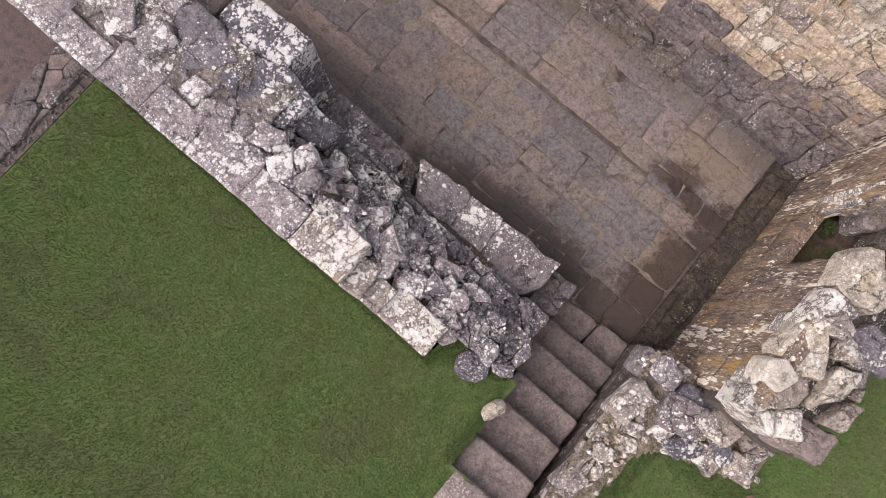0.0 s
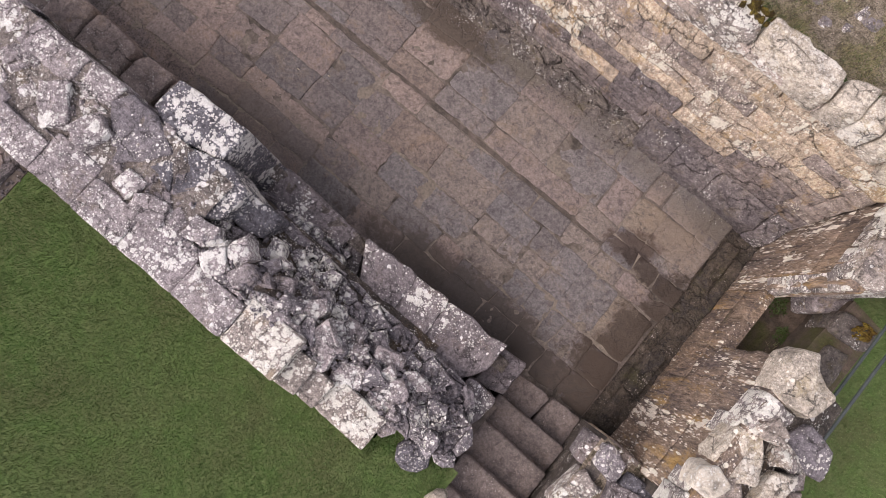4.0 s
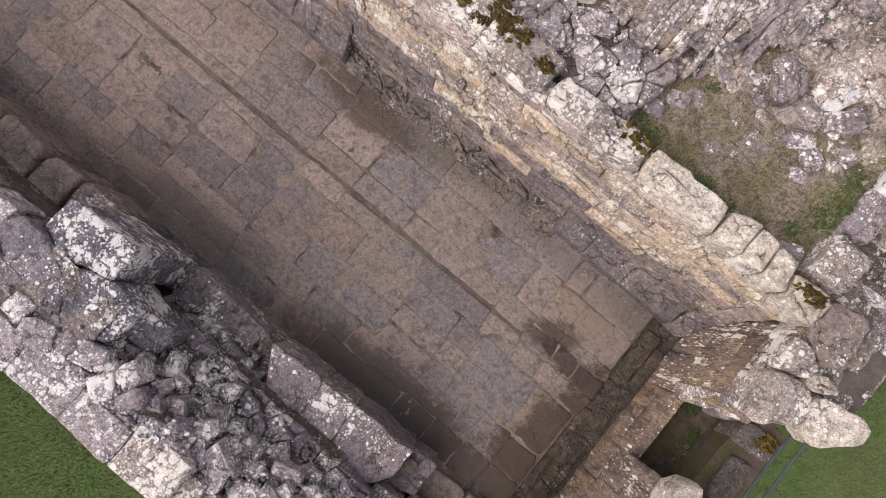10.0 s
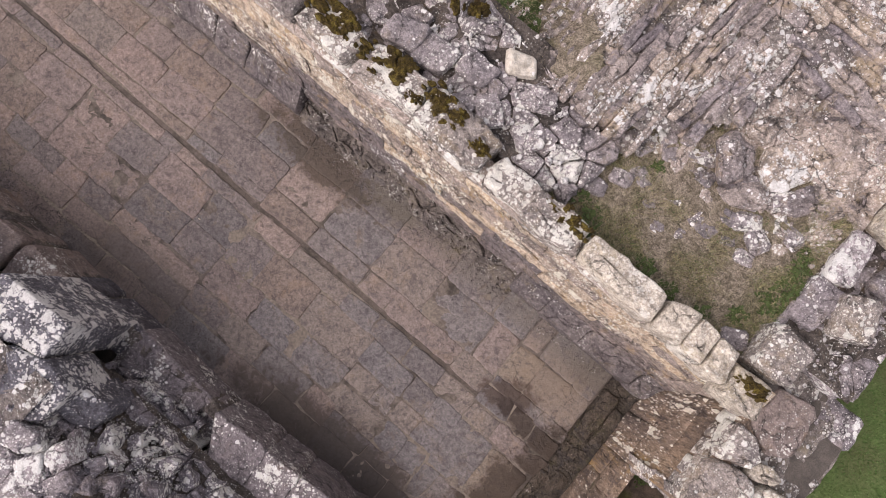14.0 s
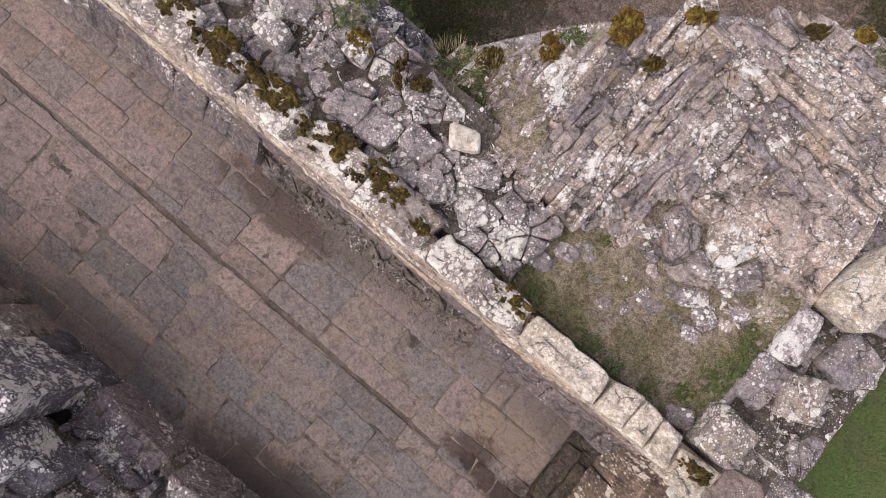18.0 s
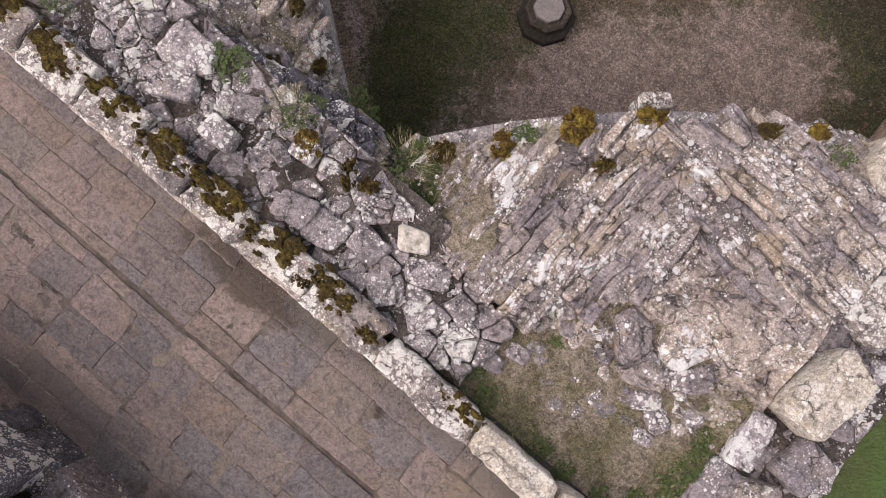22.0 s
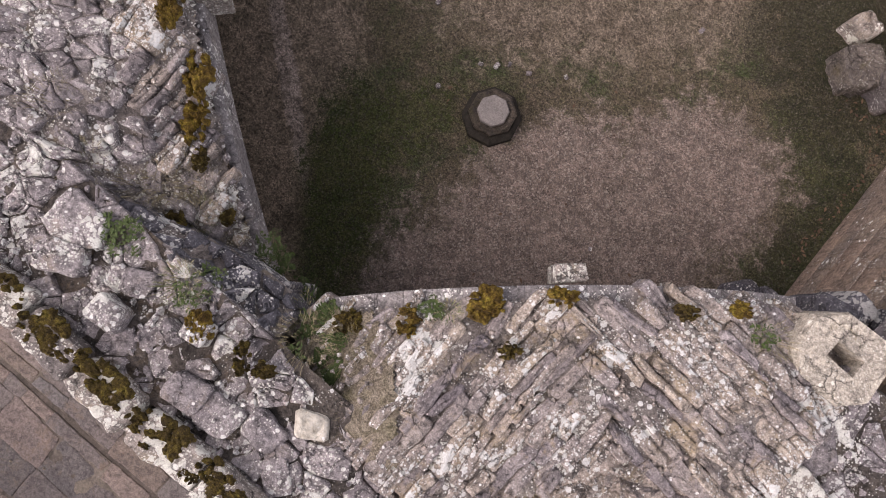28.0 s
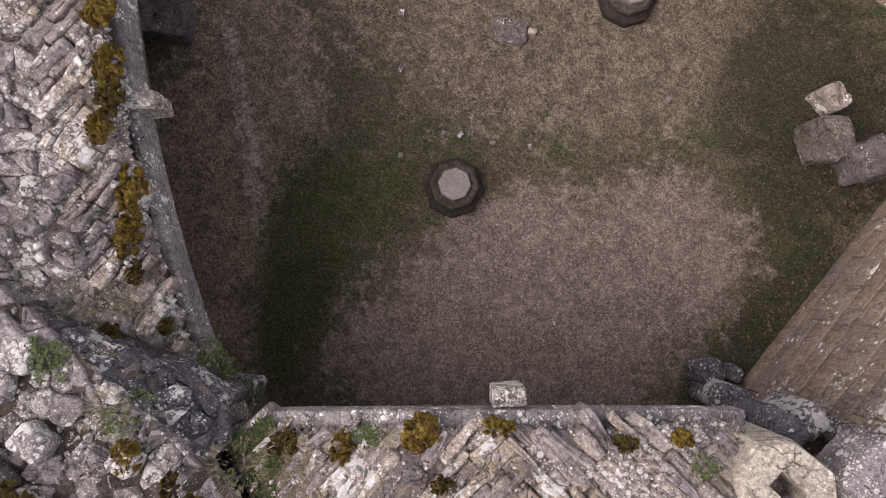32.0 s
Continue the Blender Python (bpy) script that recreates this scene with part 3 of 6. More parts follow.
def cells(region, spacing, angle=0.0, aspect=1.0, seed=1, drop=0.12, jitter=0.42):
    """Irregular stones that fill a convex region: outlines, longer along the angle by the aspect."""
    rng = random.Random(seed)
    ca, sa = math.cos(radians(angle)), math.sin(radians(angle))
    to = lambda p: ((p[0] * ca + p[1] * sa) / aspect, -p[0] * sa + p[1] * ca)
    back = lambda p: (p[0] * aspect * ca - p[1] * sa, p[0] * aspect * sa + p[1] * ca)
    reg = [to(p) for p in region]
    if area2(reg) < 0:
        reg = reg[::-1]
    xs, ys = [p[0] for p in reg], [p[1] for p in reg]
    seeds, row, y = [], 0, min(ys) - 2 * spacing
    while y < max(ys) + 2 * spacing:
        x = min(xs) - 2 * spacing + (row % 2) * spacing / 2
        while x < max(xs) + 2 * spacing:
            if rng.random() > drop:
                seeds.append((x + rng.uniform(-jitter, jitter) * spacing, y + rng.uniform(-jitter, jitter) * spacing))
            x += spacing
        y += spacing * 0.87
        row += 1
    pts = np.array(seeds)
    out = []
    for k, (x, y) in enumerate(seeds):
        near = np.argsort(((pts - pts[k]) ** 2).sum(1))[1:19]
        r = 2 * spacing
        poly = [(x - r, y - r), (x + r, y - r), (x + r, y + r), (x - r, y + r)]
        for j in near:
            qx, qy = pts[j]
            poly = clip(poly, (x + qx) / 2, (y + qy) / 2, qx - x, qy - y)
        for i in range(len(reg)):
            (ax, ay), (bx, by) = reg[i], reg[(i + 1) % len(reg)]
            if len(poly) > 2:
                poly = clip(poly, ax, ay, by - ay, -(bx - ax))
        if len(poly) > 2 and abs(area2(poly)) > 0.12 * spacing * spacing:
            out.append([back(p) for p in poly])
    return out


def shrink(poly, gap):
    p = np.asarray(poly, float)
    if area2(p) < 0:
        p = p[::-1]
    mid = p.mean(0)
    d = np.linalg.norm(p - mid, axis=1)[:, None] + 1e-6
    return mid + (p - mid) * np.clip(1 - gap / d, 0.4, 1)


def inside(p, poly):
    x, y = p
    hit = False
    for k in range(len(poly)):
        (ax, ay), (bx, by) = poly[k], poly[k - 1]
        if (ay > y) != (by > y) and x < (bx - ax) * (y - ay) / (by - ay) + ax:
            hit = not hit
    return hit


def rubble(parent, region, top, spacing, mat, angle=0.0, aspect=1.0, seed=1, gap=0.012, deep=0.25, vary=0.04, bevel=0.035, rough=0.016,
           name="rubble_stone", skip=(), lean=0.12, dome=0.015, drop=0.12, cut=0.2, ragged=0.02):
    """Stones side by side over a region; top gives the height at a place."""
    rng = random.Random(seed * 7 + 1)
    made = []
    for poly in cells(region, spacing, angle, aspect, seed, drop):
        c = np.mean(poly, 0)
        if any(inside(c, s) for s in skip):
            continue
        z = top(c[0], c[1]) + rng.uniform(-vary, vary)
        made.append(stone(name, shrink(poly, gap), z - deep, z, mat, parent, bevel=bevel, rough=rough, dome=dome * rng.uniform(0, 2),
                          tilt=(rng.uniform(-lean, lean), rng.uniform(-lean, lean)), cut=cut, ragged=ragged))
    return made


def courses(u0, u1, v0, v1, high, wide, seed, wobble=0.008):
    """Rows of squared pieces between u0 and u1, v0 and v1: outlines."""
    rng = random.Random(seed)
    out, v = [], v0
    while v < v1 - 0.02:
        h = rng.uniform(*high)
        t = v + h if v + h < v1 - 0.5 * high[0] else v1
        u = u0 - rng.uniform(0, wide[0])
        while u < u1 - 0.02:
            w = rng.uniform(*wide)
            e = u + w if u + w < u1 - 0.5 * wide[0] else u1
            a = max(u, u0)
            j = lambda: rng.uniform(-wobble, wobble)
            if e - a > 0.04:
                out.append([(a + j(), v + j()), (e + j(), v + j()), (e + j(), t + j()), (a + j(), t + j())])
            u = e
        v = t
    return out


def slabs(parent, region, top, mat, angle, high, wide, seed, name="web_stone", gap=0.004, vary=0.025, lean=0.3, deep=0.25, rough=0.016, bevel=0.014, cut=0.09):
    """Long stones set on edge in rows at an angle, over a region."""
    r = random.Random(seed)
    ca, sa = math.cos(radians(angle)), math.sin(radians(angle))
    us = [x * ca + y * sa for x, y in region]
    vs = [-x * sa + y * ca for x, y in region]
    for poly in courses(min(us), max(us), min(vs), max(vs), high, wide, seed, 0.02):
        poly = [(u * ca - v * sa, u * sa + v * ca) for u, v in poly]
        c = np.mean(poly, 0)
        q = radians(r.gauss(0, 3.5))
        grow = r.uniform(0.85, 1.1)
        poly = [(c[0] + ((x - c[0]) * math.cos(q) - (y - c[1]) * math.sin(q)) * grow, c[1] + ((x - c[0]) * math.sin(q) + (y - c[1]) * math.cos(q)) * grow) for x, y in poly]
        if inside(c, region) and r.random() > 0.04:
            z = top(c[0], c[1]) + r.uniform(-vary, vary)
            k = r.uniform(-lean, lean)
            stone(name, shrink(poly, gap), z - deep, z, mat, parent, bevel=bevel, rough=rough, dome=0.006 * r.uniform(0, 3), cut=cut, tilt=(-sa * k, ca * k), ragged=0.016)


def sheet(name, x0, x1, y0, y1, top, step, mat, parent=None, keep=None):
    """An uneven ground sheet over a rectangle."""
    nx, ny = max(1, round((x1 - x0) / step)), max(1, round((y1 - y0) / step))
    v = [(x0 + (x1 - x0) * i / nx, y0 + (y1 - y0) * j / ny) for j in range(ny + 1) for i in range(nx + 1)]
    f = []
    for j in range(ny):
        for i in range(nx):
            a = j * (nx + 1) + i
            c = (v[a][0] + (x1 - x0) / nx / 2, v[a][1] + (y1 - y0) / ny / 2)
            if keep is None or keep(*c):
                f.append((a, a + 1, a + nx + 2, a + nx + 1))
    return mesh_object(name, [(x, y, top(x, y)) for x, y in v], f, mat, parent)


def thing(name, label, category, at=(0, 0, 0), group="", kind=""):
    ob = new(name)
    ob.location = at
    ob.empty_display_size = 0.1
    return tagged(ob, label, category, group, kind)


def wobble(x, y, amp=0.02, freq=2.0):
    return amp * noise.noise(Vector((x * freq, y * freq, 3.3)))


def block(name, row, mat, parent, deep=0.3, seed=0, wear=0.1, **more):
    """A single stone from its middle, length, width, turn and top height."""
    x, y, l, w, turn, z = row
    r = random.Random(round(1000 * (x + 7 * y)) + seed)
    ca, sa = math.cos(radians(turn)), math.sin(radians(turn))
    poly = []
    for u, v in ((-0.5, -0.5), (0.5, -0.5), (0.5, 0.5), (-0.5, 0.5)):
        u, v = u * l * (1 + r.uniform(-wear, wear)), v * w * (1 + r.uniform(-wear, wear))
        poly.append((x + u * ca - v * sa, y + u * sa + v * ca))
    more.setdefault("tilt", (r.uniform(-0.06, 0.06), r.uniform(-0.06, 0.06)))
    return stone(name, poly, z - deep, z, mat, parent, **more)


def footprint(rows, grow=0.0):
    """The outlines that placed stones cover, to leave them free of smaller ones."""
    out = []
    for x, y, l, w, turn, z in rows:
        ca, sa = math.cos(radians(turn)), math.sin(radians(turn))
        out.append([(x + u * (l + grow) * ca - v * (w + grow) * sa, y + u * (l + grow) * sa + v * (w + grow) * ca) for u, v in ((-0.5, -0.5), (0.5, -0.5), (0.5, 0.5), (-0.5, 0.5))])
    return out


def prism(name, poly, z0, z1, mat, parent=None, label=""):
    if area2(poly) < 0:
        poly = poly[::-1]
    n = len(poly)
    v = [(x, y, z) for z in (z0, z1) for x, y in poly]
    f = [tuple(range(n - 1, -1, -1)), tuple(range(n, 2 * n))] + [(k, (k + 1) % n, (k + 1) % n + n, k + n) for k in range(n)]
    return mesh_object(name, v, f, mat, parent, label, smooth=False)


def cushion(name, x, y, z, l, w, turn, high, mat, parent=None, seed=1, label=""):
    """A mat of moss: many small ragged lumps that run together and leave gaps, their rims sunk into the stone."""
    ct, st = math.cos(radians(turn)), math.sin(radians(turn))
    r = random.Random(seed * 31 + 7)
    n, rings = 22, 5
    v, f = [], []
    for lump in range(26):
        d, a0 = math.sqrt(r.random()), r.uniform(0, 2 * math.pi)
        cu, cv = 0.46 * l * d * math.cos(a0), 0.46 * w * d * math.sin(a0)
        size = min(l, w) * (r.uniform(0.14, 0.30) if d < 0.7 else r.uniform(0.05, 0.16))
        long, start = r.uniform(0.8, 1.5), len(v)
        rise = high * r.uniform(0.55, 1.15)
        for k in range(rings):
            q = 1 - k / rings
            for i in range(n):
                a = 2 * math.pi * i / n
                p = Vector((math.cos(a), math.sin(a), 1.7 * seed + 3.1 * lump))
                edge = 0.85 + 0.45 * noise.noise(p * 1.6) + 0.3 * noise.noise(p * 4.1)
                u, t = cu + size * long * q * edge * math.cos(a), cv + size / long * q * edge * math.sin(a)
                puff = 1.0 + 0.5 * noise.noise(Vector((u * 40, t * 40, seed))) + 0.4 * noise.noise(Vector((u * 95, t * 95, seed)))
                v.append((x + u * ct - t * st, y + u * st + t * ct, z - 0.03 + (rise + 0.03) * min(1.0, 1.6 * (1 - q ** 3)) * (puff if k else 1)))
        v.append((x + cu * ct - cv * st, y + cu * st + cv * ct, z + rise))
        f += [(start + k * n + i, start + k * n + (i + 1) % n, start + (k + 1) * n + (i + 1) % n, start + (k + 1) * n + i) for k in range(rings - 1) for i in range(n)]
        f += [(start + (rings - 1) * n + i, start + (rings - 1) * n + (i + 1) % n, start + rings * n) for i in range(n)]
    return mesh_object(name, v, f, mat, parent, label)


def blades(name, spots, mat, parent=None, length=(0.03, 0.06), width=0.006, lean=0.6, seed=1):
    """Grass blades, each a bent strip of two faces, at the given feet."""
    g = np.random.default_rng(seed)
    p = np.asarray(spots, float)
    n = len(p)
    a, l = g.uniform(0, 2 * np.pi, n), g.uniform(*length, n)
    out = np.stack([np.cos(a), np.sin(a), np.zeros(n)], 1)
    side = np.stack([-np.sin(a), np.cos(a), np.zeros(n)], 1) * (width * g.uniform(0.6, 1.2, n) / 2)[:, None]
    k = g.uniform(0.2, 1.0, n)[:, None] * lean
    up = np.array([0, 0, 1.0])
    m = p + (out * k * 0.35 + up * 0.6) * l[:, None]
    tip = p + (out * k + up * np.sqrt(np.clip(1 - 0.55 * k * k, 0.1, 1))) * l[:, None]
    v = np.stack([p - side, p + side, m + side, m - side, tip], 1).reshape(-1, 3)
    f = []
    for i in range(n):
        b = 5 * i
        f += [(b, b + 1, b + 2, b + 3), (b + 3, b + 2, b + 4)]
    return mesh_object(name, v.tolist(), f, mat, parent, smooth=False)


def turf_blades(name, feet, mat, length, width, lean, seed):
    """Short grass: one narrow leaning triangle a blade."""
    g = np.random.default_rng(seed)
    p = np.asarray(feet, float)
    n = len(p)
    a, l = g.uniform(0, 2 * np.pi, n), g.uniform(*length, n)
    k = g.uniform(0.1, lean, n)
    out = np.stack([np.cos(a) * k, np.sin(a) * k, np.sqrt(np.clip(1 - k * k, 0.05, 1))], 1) * l[:, None]
    b = g.uniform(0, 2 * np.pi, n)
    side = np.stack([np.cos(b), np.sin(b), np.zeros(n)], 1) * (width * g.uniform(0.6, 1.3, n) / 2)[:, None]
    v = np.stack([p - side, p + side, p + out], 1).reshape(-1, 3)
    me = bpy.data.meshes.new(name)
    me.vertices.add(3 * n)
    me.vertices.foreach_set("co", v.ravel())
    me.loops.add(3 * n)
    me.loops.foreach_set("vertex_index", np.arange(3 * n))
    me.polygons.add(n)
    me.polygons.foreach_set("loop_start", np.arange(n) * 3)
    me.update(calc_edges=True)
    me.materials.append(mat)
    return new(name, me)


def weed(name, x, y, z, r, n, seed, mat, label, category, length=(0.05, 0.12), width=0.012, lean=1.0):
    g = np.random.default_rng(seed)
    a, d = g.uniform(0, 2 * np.pi, n), r * np.sqrt(g.uniform(0, 1, n))
    ob = blades(name, np.stack([x + d * np.cos(a), y + d * np.sin(a), np.full(n, z)], 1), mat, None, length, width, lean, seed)
    return tagged(ob, label, category)


def herb(name, x, y, z, r, n, seed, mat, label, category):
    """A low leafy clump: small pointed leaves at all tilts over a ragged dome."""
    g = random.Random(seed)
    v, f = [(x, y, z - 0.02)], []
    for k in range(n):
        a, q = g.uniform(0, 6.28), math.sqrt(g.random())
        q *= 1 + 0.55 * math.sin(3 * a + seed) * math.cos(2 * a + 2 * seed)
        p = Vector((x + r * q * math.cos(a), y + r * q * math.sin(a), z + 0.32 * r * (1 - 0.7 * q * q) * g.uniform(0.3, 1.0)))
        t, l = g.uniform(0, 6.28), g.uniform(0.012, 0.026)
        u = Vector((math.cos(t), math.sin(t), g.uniform(-0.5, 0.6))).normalized() * l
        s = u.cross(Vector((g.uniform(-0.5, 0.5), g.uniform(-0.5, 0.5), 1))).normalized() * l * g.uniform(0.3, 0.5)
        b = len(v)
        v += [p - u, p - 0.1 * u + s, p + u, p - 0.1 * u - s]
        v.append(p - u + s * 0.15)
        f += [(b, b + 1, b + 2, b + 3), (0, b, b + 4)]
    return tagged(mesh_object(name, v, f, mat, smooth=False), label, category)


def chips(name, region, top, count, size, mat, parent, seed, label=""):
    """Small broken bits scattered over a region, joined into one."""
    r = random.Random(seed)
    xs, ys = [p[0] for p in region], [p[1] for p in region]
    verts, faces = [], []
    while len(verts) < 7 * count:
        x, y = r.uniform(min(xs), max(xs)), r.uniform(min(ys), max(ys))
        if not inside((x, y), region):
            continue
        k, b, a = r.uniform(*size), len(verts), r.uniform(0, 6.28)
        z = top(x, y)
        for i in range(4):
            t = a + i * math.pi / 2 + r.uniform(-0.4, 0.4)
            q = k * r.uniform(0.6, 1.3)
            verts.append((x + q * math.cos(t), y + q * math.sin(t), z - 0.4 * k))
        for i in range(3):
            t = a + i * math.pi * 2 / 3 + r.uniform(-0.4, 0.4)
            q = k * r.uniform(0.3, 0.8)
            verts.append((x + q * math.cos(t), y + q * math.sin(t), z + k * r.uniform(0.3, 0.9)))
        faces += [(b, b + 1, b + 4), (b + 1, b + 5, b + 4), (b + 1, b + 2, b + 5), (b + 2, b + 3, b + 6), (b + 2, b + 6, b + 5), (b + 3, b, b + 6), (b, b + 4, b + 6), (b + 4, b + 5, b + 6)]
    ob = mesh_object(name, verts, faces, mat, parent, label, smooth=False)
    return tagged(ob, kind="stuff")


# ---- plan ----
LAWN = 1.15          # lawn level
COURT = -0.73        # gravel floor of the vaulted room
X_END = 2.45         # corridor face of the end wall

# ---- ground ----
xs, ys = (-400, -16, 0.28, 1.12, 2.0, 3.1, 400), (-400, -0.3, 0.42, 0.70, 1.5, 22, 400)
holes = {(1, 3), (2, 1), (2, 3), (3, 1), (3, 2), (3, 3), (4, 1), (4, 2), (4, 3), (4, 4)}
ground = mesh_object("ground", [(x, y, LAWN) for y in ys for x in xs],
                     [(j * 7 + i, j * 7 + i + 1, j * 7 + i + 8, j * 7 + i + 7) for j in range(6) for i in range(6) if (j, i) not in holes], M_GROUND, smooth=False)
tagged(ground, "level mown green lawn around the ruin", "lawn", kind="structure")


WEDGE = [(1.98, -0.25), (2.30, -0.25), (2.40, 0.55), (2.44, 0.95), (2.62, 1.12), (3.46, 1.40), (3.46, 1.8), (2.0, 1.9)]


def turf(x0, x1, y0, y1, per, seed):
    g = np.random.default_rng(seed)
    n = int((x1 - x0) * (y1 - y0) * per)
    p = np.stack([g.uniform(x0, x1, n), g.uniform(y0, y1, n), np.full(n, LAWN - 0.002)], 1)
    p = p[~((p[:, 0] > 1.13) & (p[:, 0] < 2.05) & (p[:, 1] > -0.34))]
    return p[[not (1.9 < q[0] < 3.5 and inside(q[:2], WEDGE)) for q in p]]


lawn_feet = np.concatenate([turf(-4.1, 2.0, -3.6, 0.42, 11000, 1), turf(2.05, 4.9, -0.4, 1.5, 9000, 2), turf(3.1, 5.2, 1.5, 8.6, 6000, 3), turf(0.32, 1.05, 0.42, 0.72, 9000, 5)])
far = [turf(-4.1, 6.6, -5.2, -3.6, 11000, 12), turf(2.05, 6.4, -3.6, -0.4, 9000, 13), turf(4.9, 6.6, -0.4, 1.5, 9000, 14), turf(5.2, 6.6, 1.5, 10.5, 6000, 15), turf(3.45, 5.2, 8.6, 10.5, 6000, 16)]
far = np.concatenate(far)
keep = np.random.default_rng(17).uniform(0, 1, len(far)) < np.clip(np.minimum((6.6 - far[:, 0]) / 1.6, np.minimum((far[:, 1] + 5.2) / 1.6, (10.5 - far[:, 1]) / 1.9)), 0, 1)
lawn_feet = np.concatenate([lawn_feet, far[keep]])
grass = turf_blades("grass", lawn_feet, M_LAWN, (0.014, 0.034), 0.0085, 0.85, 4)
tagged(grass, "short mown green grass blades", "grass", kind="stuff")
edge_feet = np.concatenate([turf(-4.05, 0.35, 0.26, 0.40, 9000, 6), turf(0.3, 1.1, 0.4, 0.68, 5000, 7), turf(1.0, 1.14, -0.3, 0.45, 9000, 8), turf(2.28, 2.6, -0.3, 1.15, 6000, 9), turf(2.5, 3.5, 1.05, 1.42, 6000, 10)])
tagged(turf_blades("edge_grass", edge_feet, M_LAWN, (0.035, 0.075), 0.006, 0.8, 11), "longer unmown grass along the foot of the walls", "grass", kind="stuff")
path = box("path", (-16, -8, LAWN - 0.1), (-4.63, 0.42, LAWN + 0.004), M_PATH)
tagged(path, "dark reddish gravel path beside the lawn", "path", kind="structure")
kerb = box("kerb", (-4.62, -3.0, LAWN - 0.2), (-4.12, 0.40, LAWN + 0.012), M_DIRT)
tagged(kerb, "sunken row of paving stones edging the lawn", "kerb", kind="structure")
for k, poly in enumerate(cells([(-4.63, -2.6), (-4.22, -2.6), (-4.22, 0.38), (-4.63, 0.38)], 0.20, 90, 1.5, 4)):
    stone("kerb_stone", shrink(poly, 0.004), LAWN - 0.1, LAWN + 0.05 + 0.012 * (k % 3), M_BASE if k % 3 else M_STEP, kerb, bevel=0.012, rough=0.012, dome=0.006, cut=0.08, ragged=0.03)
chips("stone_chips", [(-4.24, -2.6), (-4.13, -2.6), (-4.13, 0.36), (-4.24, 0.36)], lambda x, y: LAWN + 0.012, 160, (0.012, 0.04), M_BASE, kerb, 21)

# ---- corridor floor ----
floor = box("floor", (-16, 1.7, -0.3), (2.06, 5.2, -0.016), M_DIRT)
for x0, x1, y0, y1 in ((-16, 0.98, 1.7, 3.65), (-16, 0.98, 3.71, 5.2), (0.98, 1.97, 1.7, 5.2)):
    sheet("joint_sand", x0 if x0 > -9 else -9, x1, y0, y1, lambda x, y: -0.006 + wobble(x, y, 0.006, 5.0) + wobble(x, y, 0.003, 19.0), 0.06, M_SAND, floor)
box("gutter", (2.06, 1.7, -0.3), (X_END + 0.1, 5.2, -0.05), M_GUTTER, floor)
tagged(floor, "worn brown-grey stone flags of a sunken passage", "floor", kind="structure")
rng = random.Random(5)


# courses of flags: near side, far side, joints across
FLAGS = [
    (3.72, 3.87, (-7.2, -6.3, -5.6, -5.0, -4.24, -3.71, -3.25, -2.5)), (3.87, 4.28, (-7.2, -6.5, -5.9, -5.2, -4.48, -3.74, -3.27, -2.5)), (4.28, 4.62, (-7.2, -6.6, -5.7, -5.1, -4.6, -3.76, -3.1, -2.5)), (4.62, 5.05, (-7.2, -6.2, -5.2, -4.3, -3.4, -2.5)),
    (3.71, 3.98, (-2.5, -1.77, -0.95, -0.52, 0.50, 0.98)), (3.98, 4.49, (-2.5, -1.77, -0.98, -0.18, 0.62, 0.98)), (4.49, 5.05, (-2.5, -1.8, -1.0, -0.2, 0.5, 0.98)),
    (3.62, 3.86, (0.98, 1.40, 1.72, 2.10)), (3.86, 4.03, (0.98, 1.36, 1.66, 2.09)), (4.03, 4.47, (0.98, 1.36, 2.06)), (4.47, 5.05, (0.98, 1.24, 1.76, 2.05)),
    (3.50, 3.65, (-7.2, -6.4, -5.7, -5.06, -4.43, -4.0, -3.70, -3.27, -2.40)), (3.05, 3.49, (-7.2, -6.5, -5.8, -5.05, -4.40, -3.76, -3.0, -2.43)), (2.63, 3.04, (-7.2, -6.6, -6.05, -5.72, -5.40, -5.02, -4.37, -3.74, -3.0, -2.43)),
    (2.38, 2.62, (-7.2, -6.7, -6.2, -5.84, -5.50, -5.05, -4.66, -4.29, -3.73, -3.1, -2.43)), (2.10, 2.37, (-7.2, -6.6, -6.1, -5.52, -5.09, -4.7, -4.29, -3.70, -3.0, -2.43)), (1.85, 2.09, (-7.2, -6.4, -5.6, -4.9, -4.2, -3.5, -2.9, -2.43)),
    (3.42, 3.65, (-2.40, -1.80, -0.96)), (3.38, 3.64, (-0.96, -0.50, 0.02, 0.51, 0.98)), (3.36, 3.61, (0.98, 1.38, 2.10)),
    (2.94, 3.41, (-2.43, -1.95, -1.24, -0.37)), (2.55, 2.93, (-2.43, -1.7, -0.95, -0.37)), (2.22, 2.54, (-2.43, -1.9, -1.3, -0.6, -0.2)), (1.85, 2.21, (-2.43, -1.6, -0.9, -0.2)),
    (3.06, 3.37, (-0.37, 0.28, 0.61, 0.99)), (2.78, 3.05, (-0.37, 0.02, 0.30, 0.66, 0.99)), (2.46, 2.77, (-0.37, 0.36, 0.69, 0.99)), (2.24, 2.45, (-0.2, 0.36, 0.78, 1.0)), (1.85, 2.23, (-0.2, 0.32, 0.8)),
    (2.70, 3.35, (1.00, 1.50, 2.03)), (2.29, 2.69, (1.01, 1.20, 1.63, 2.04)), (1.90, 2.28, (0.8, 1.23, 1.61, 2.05))]
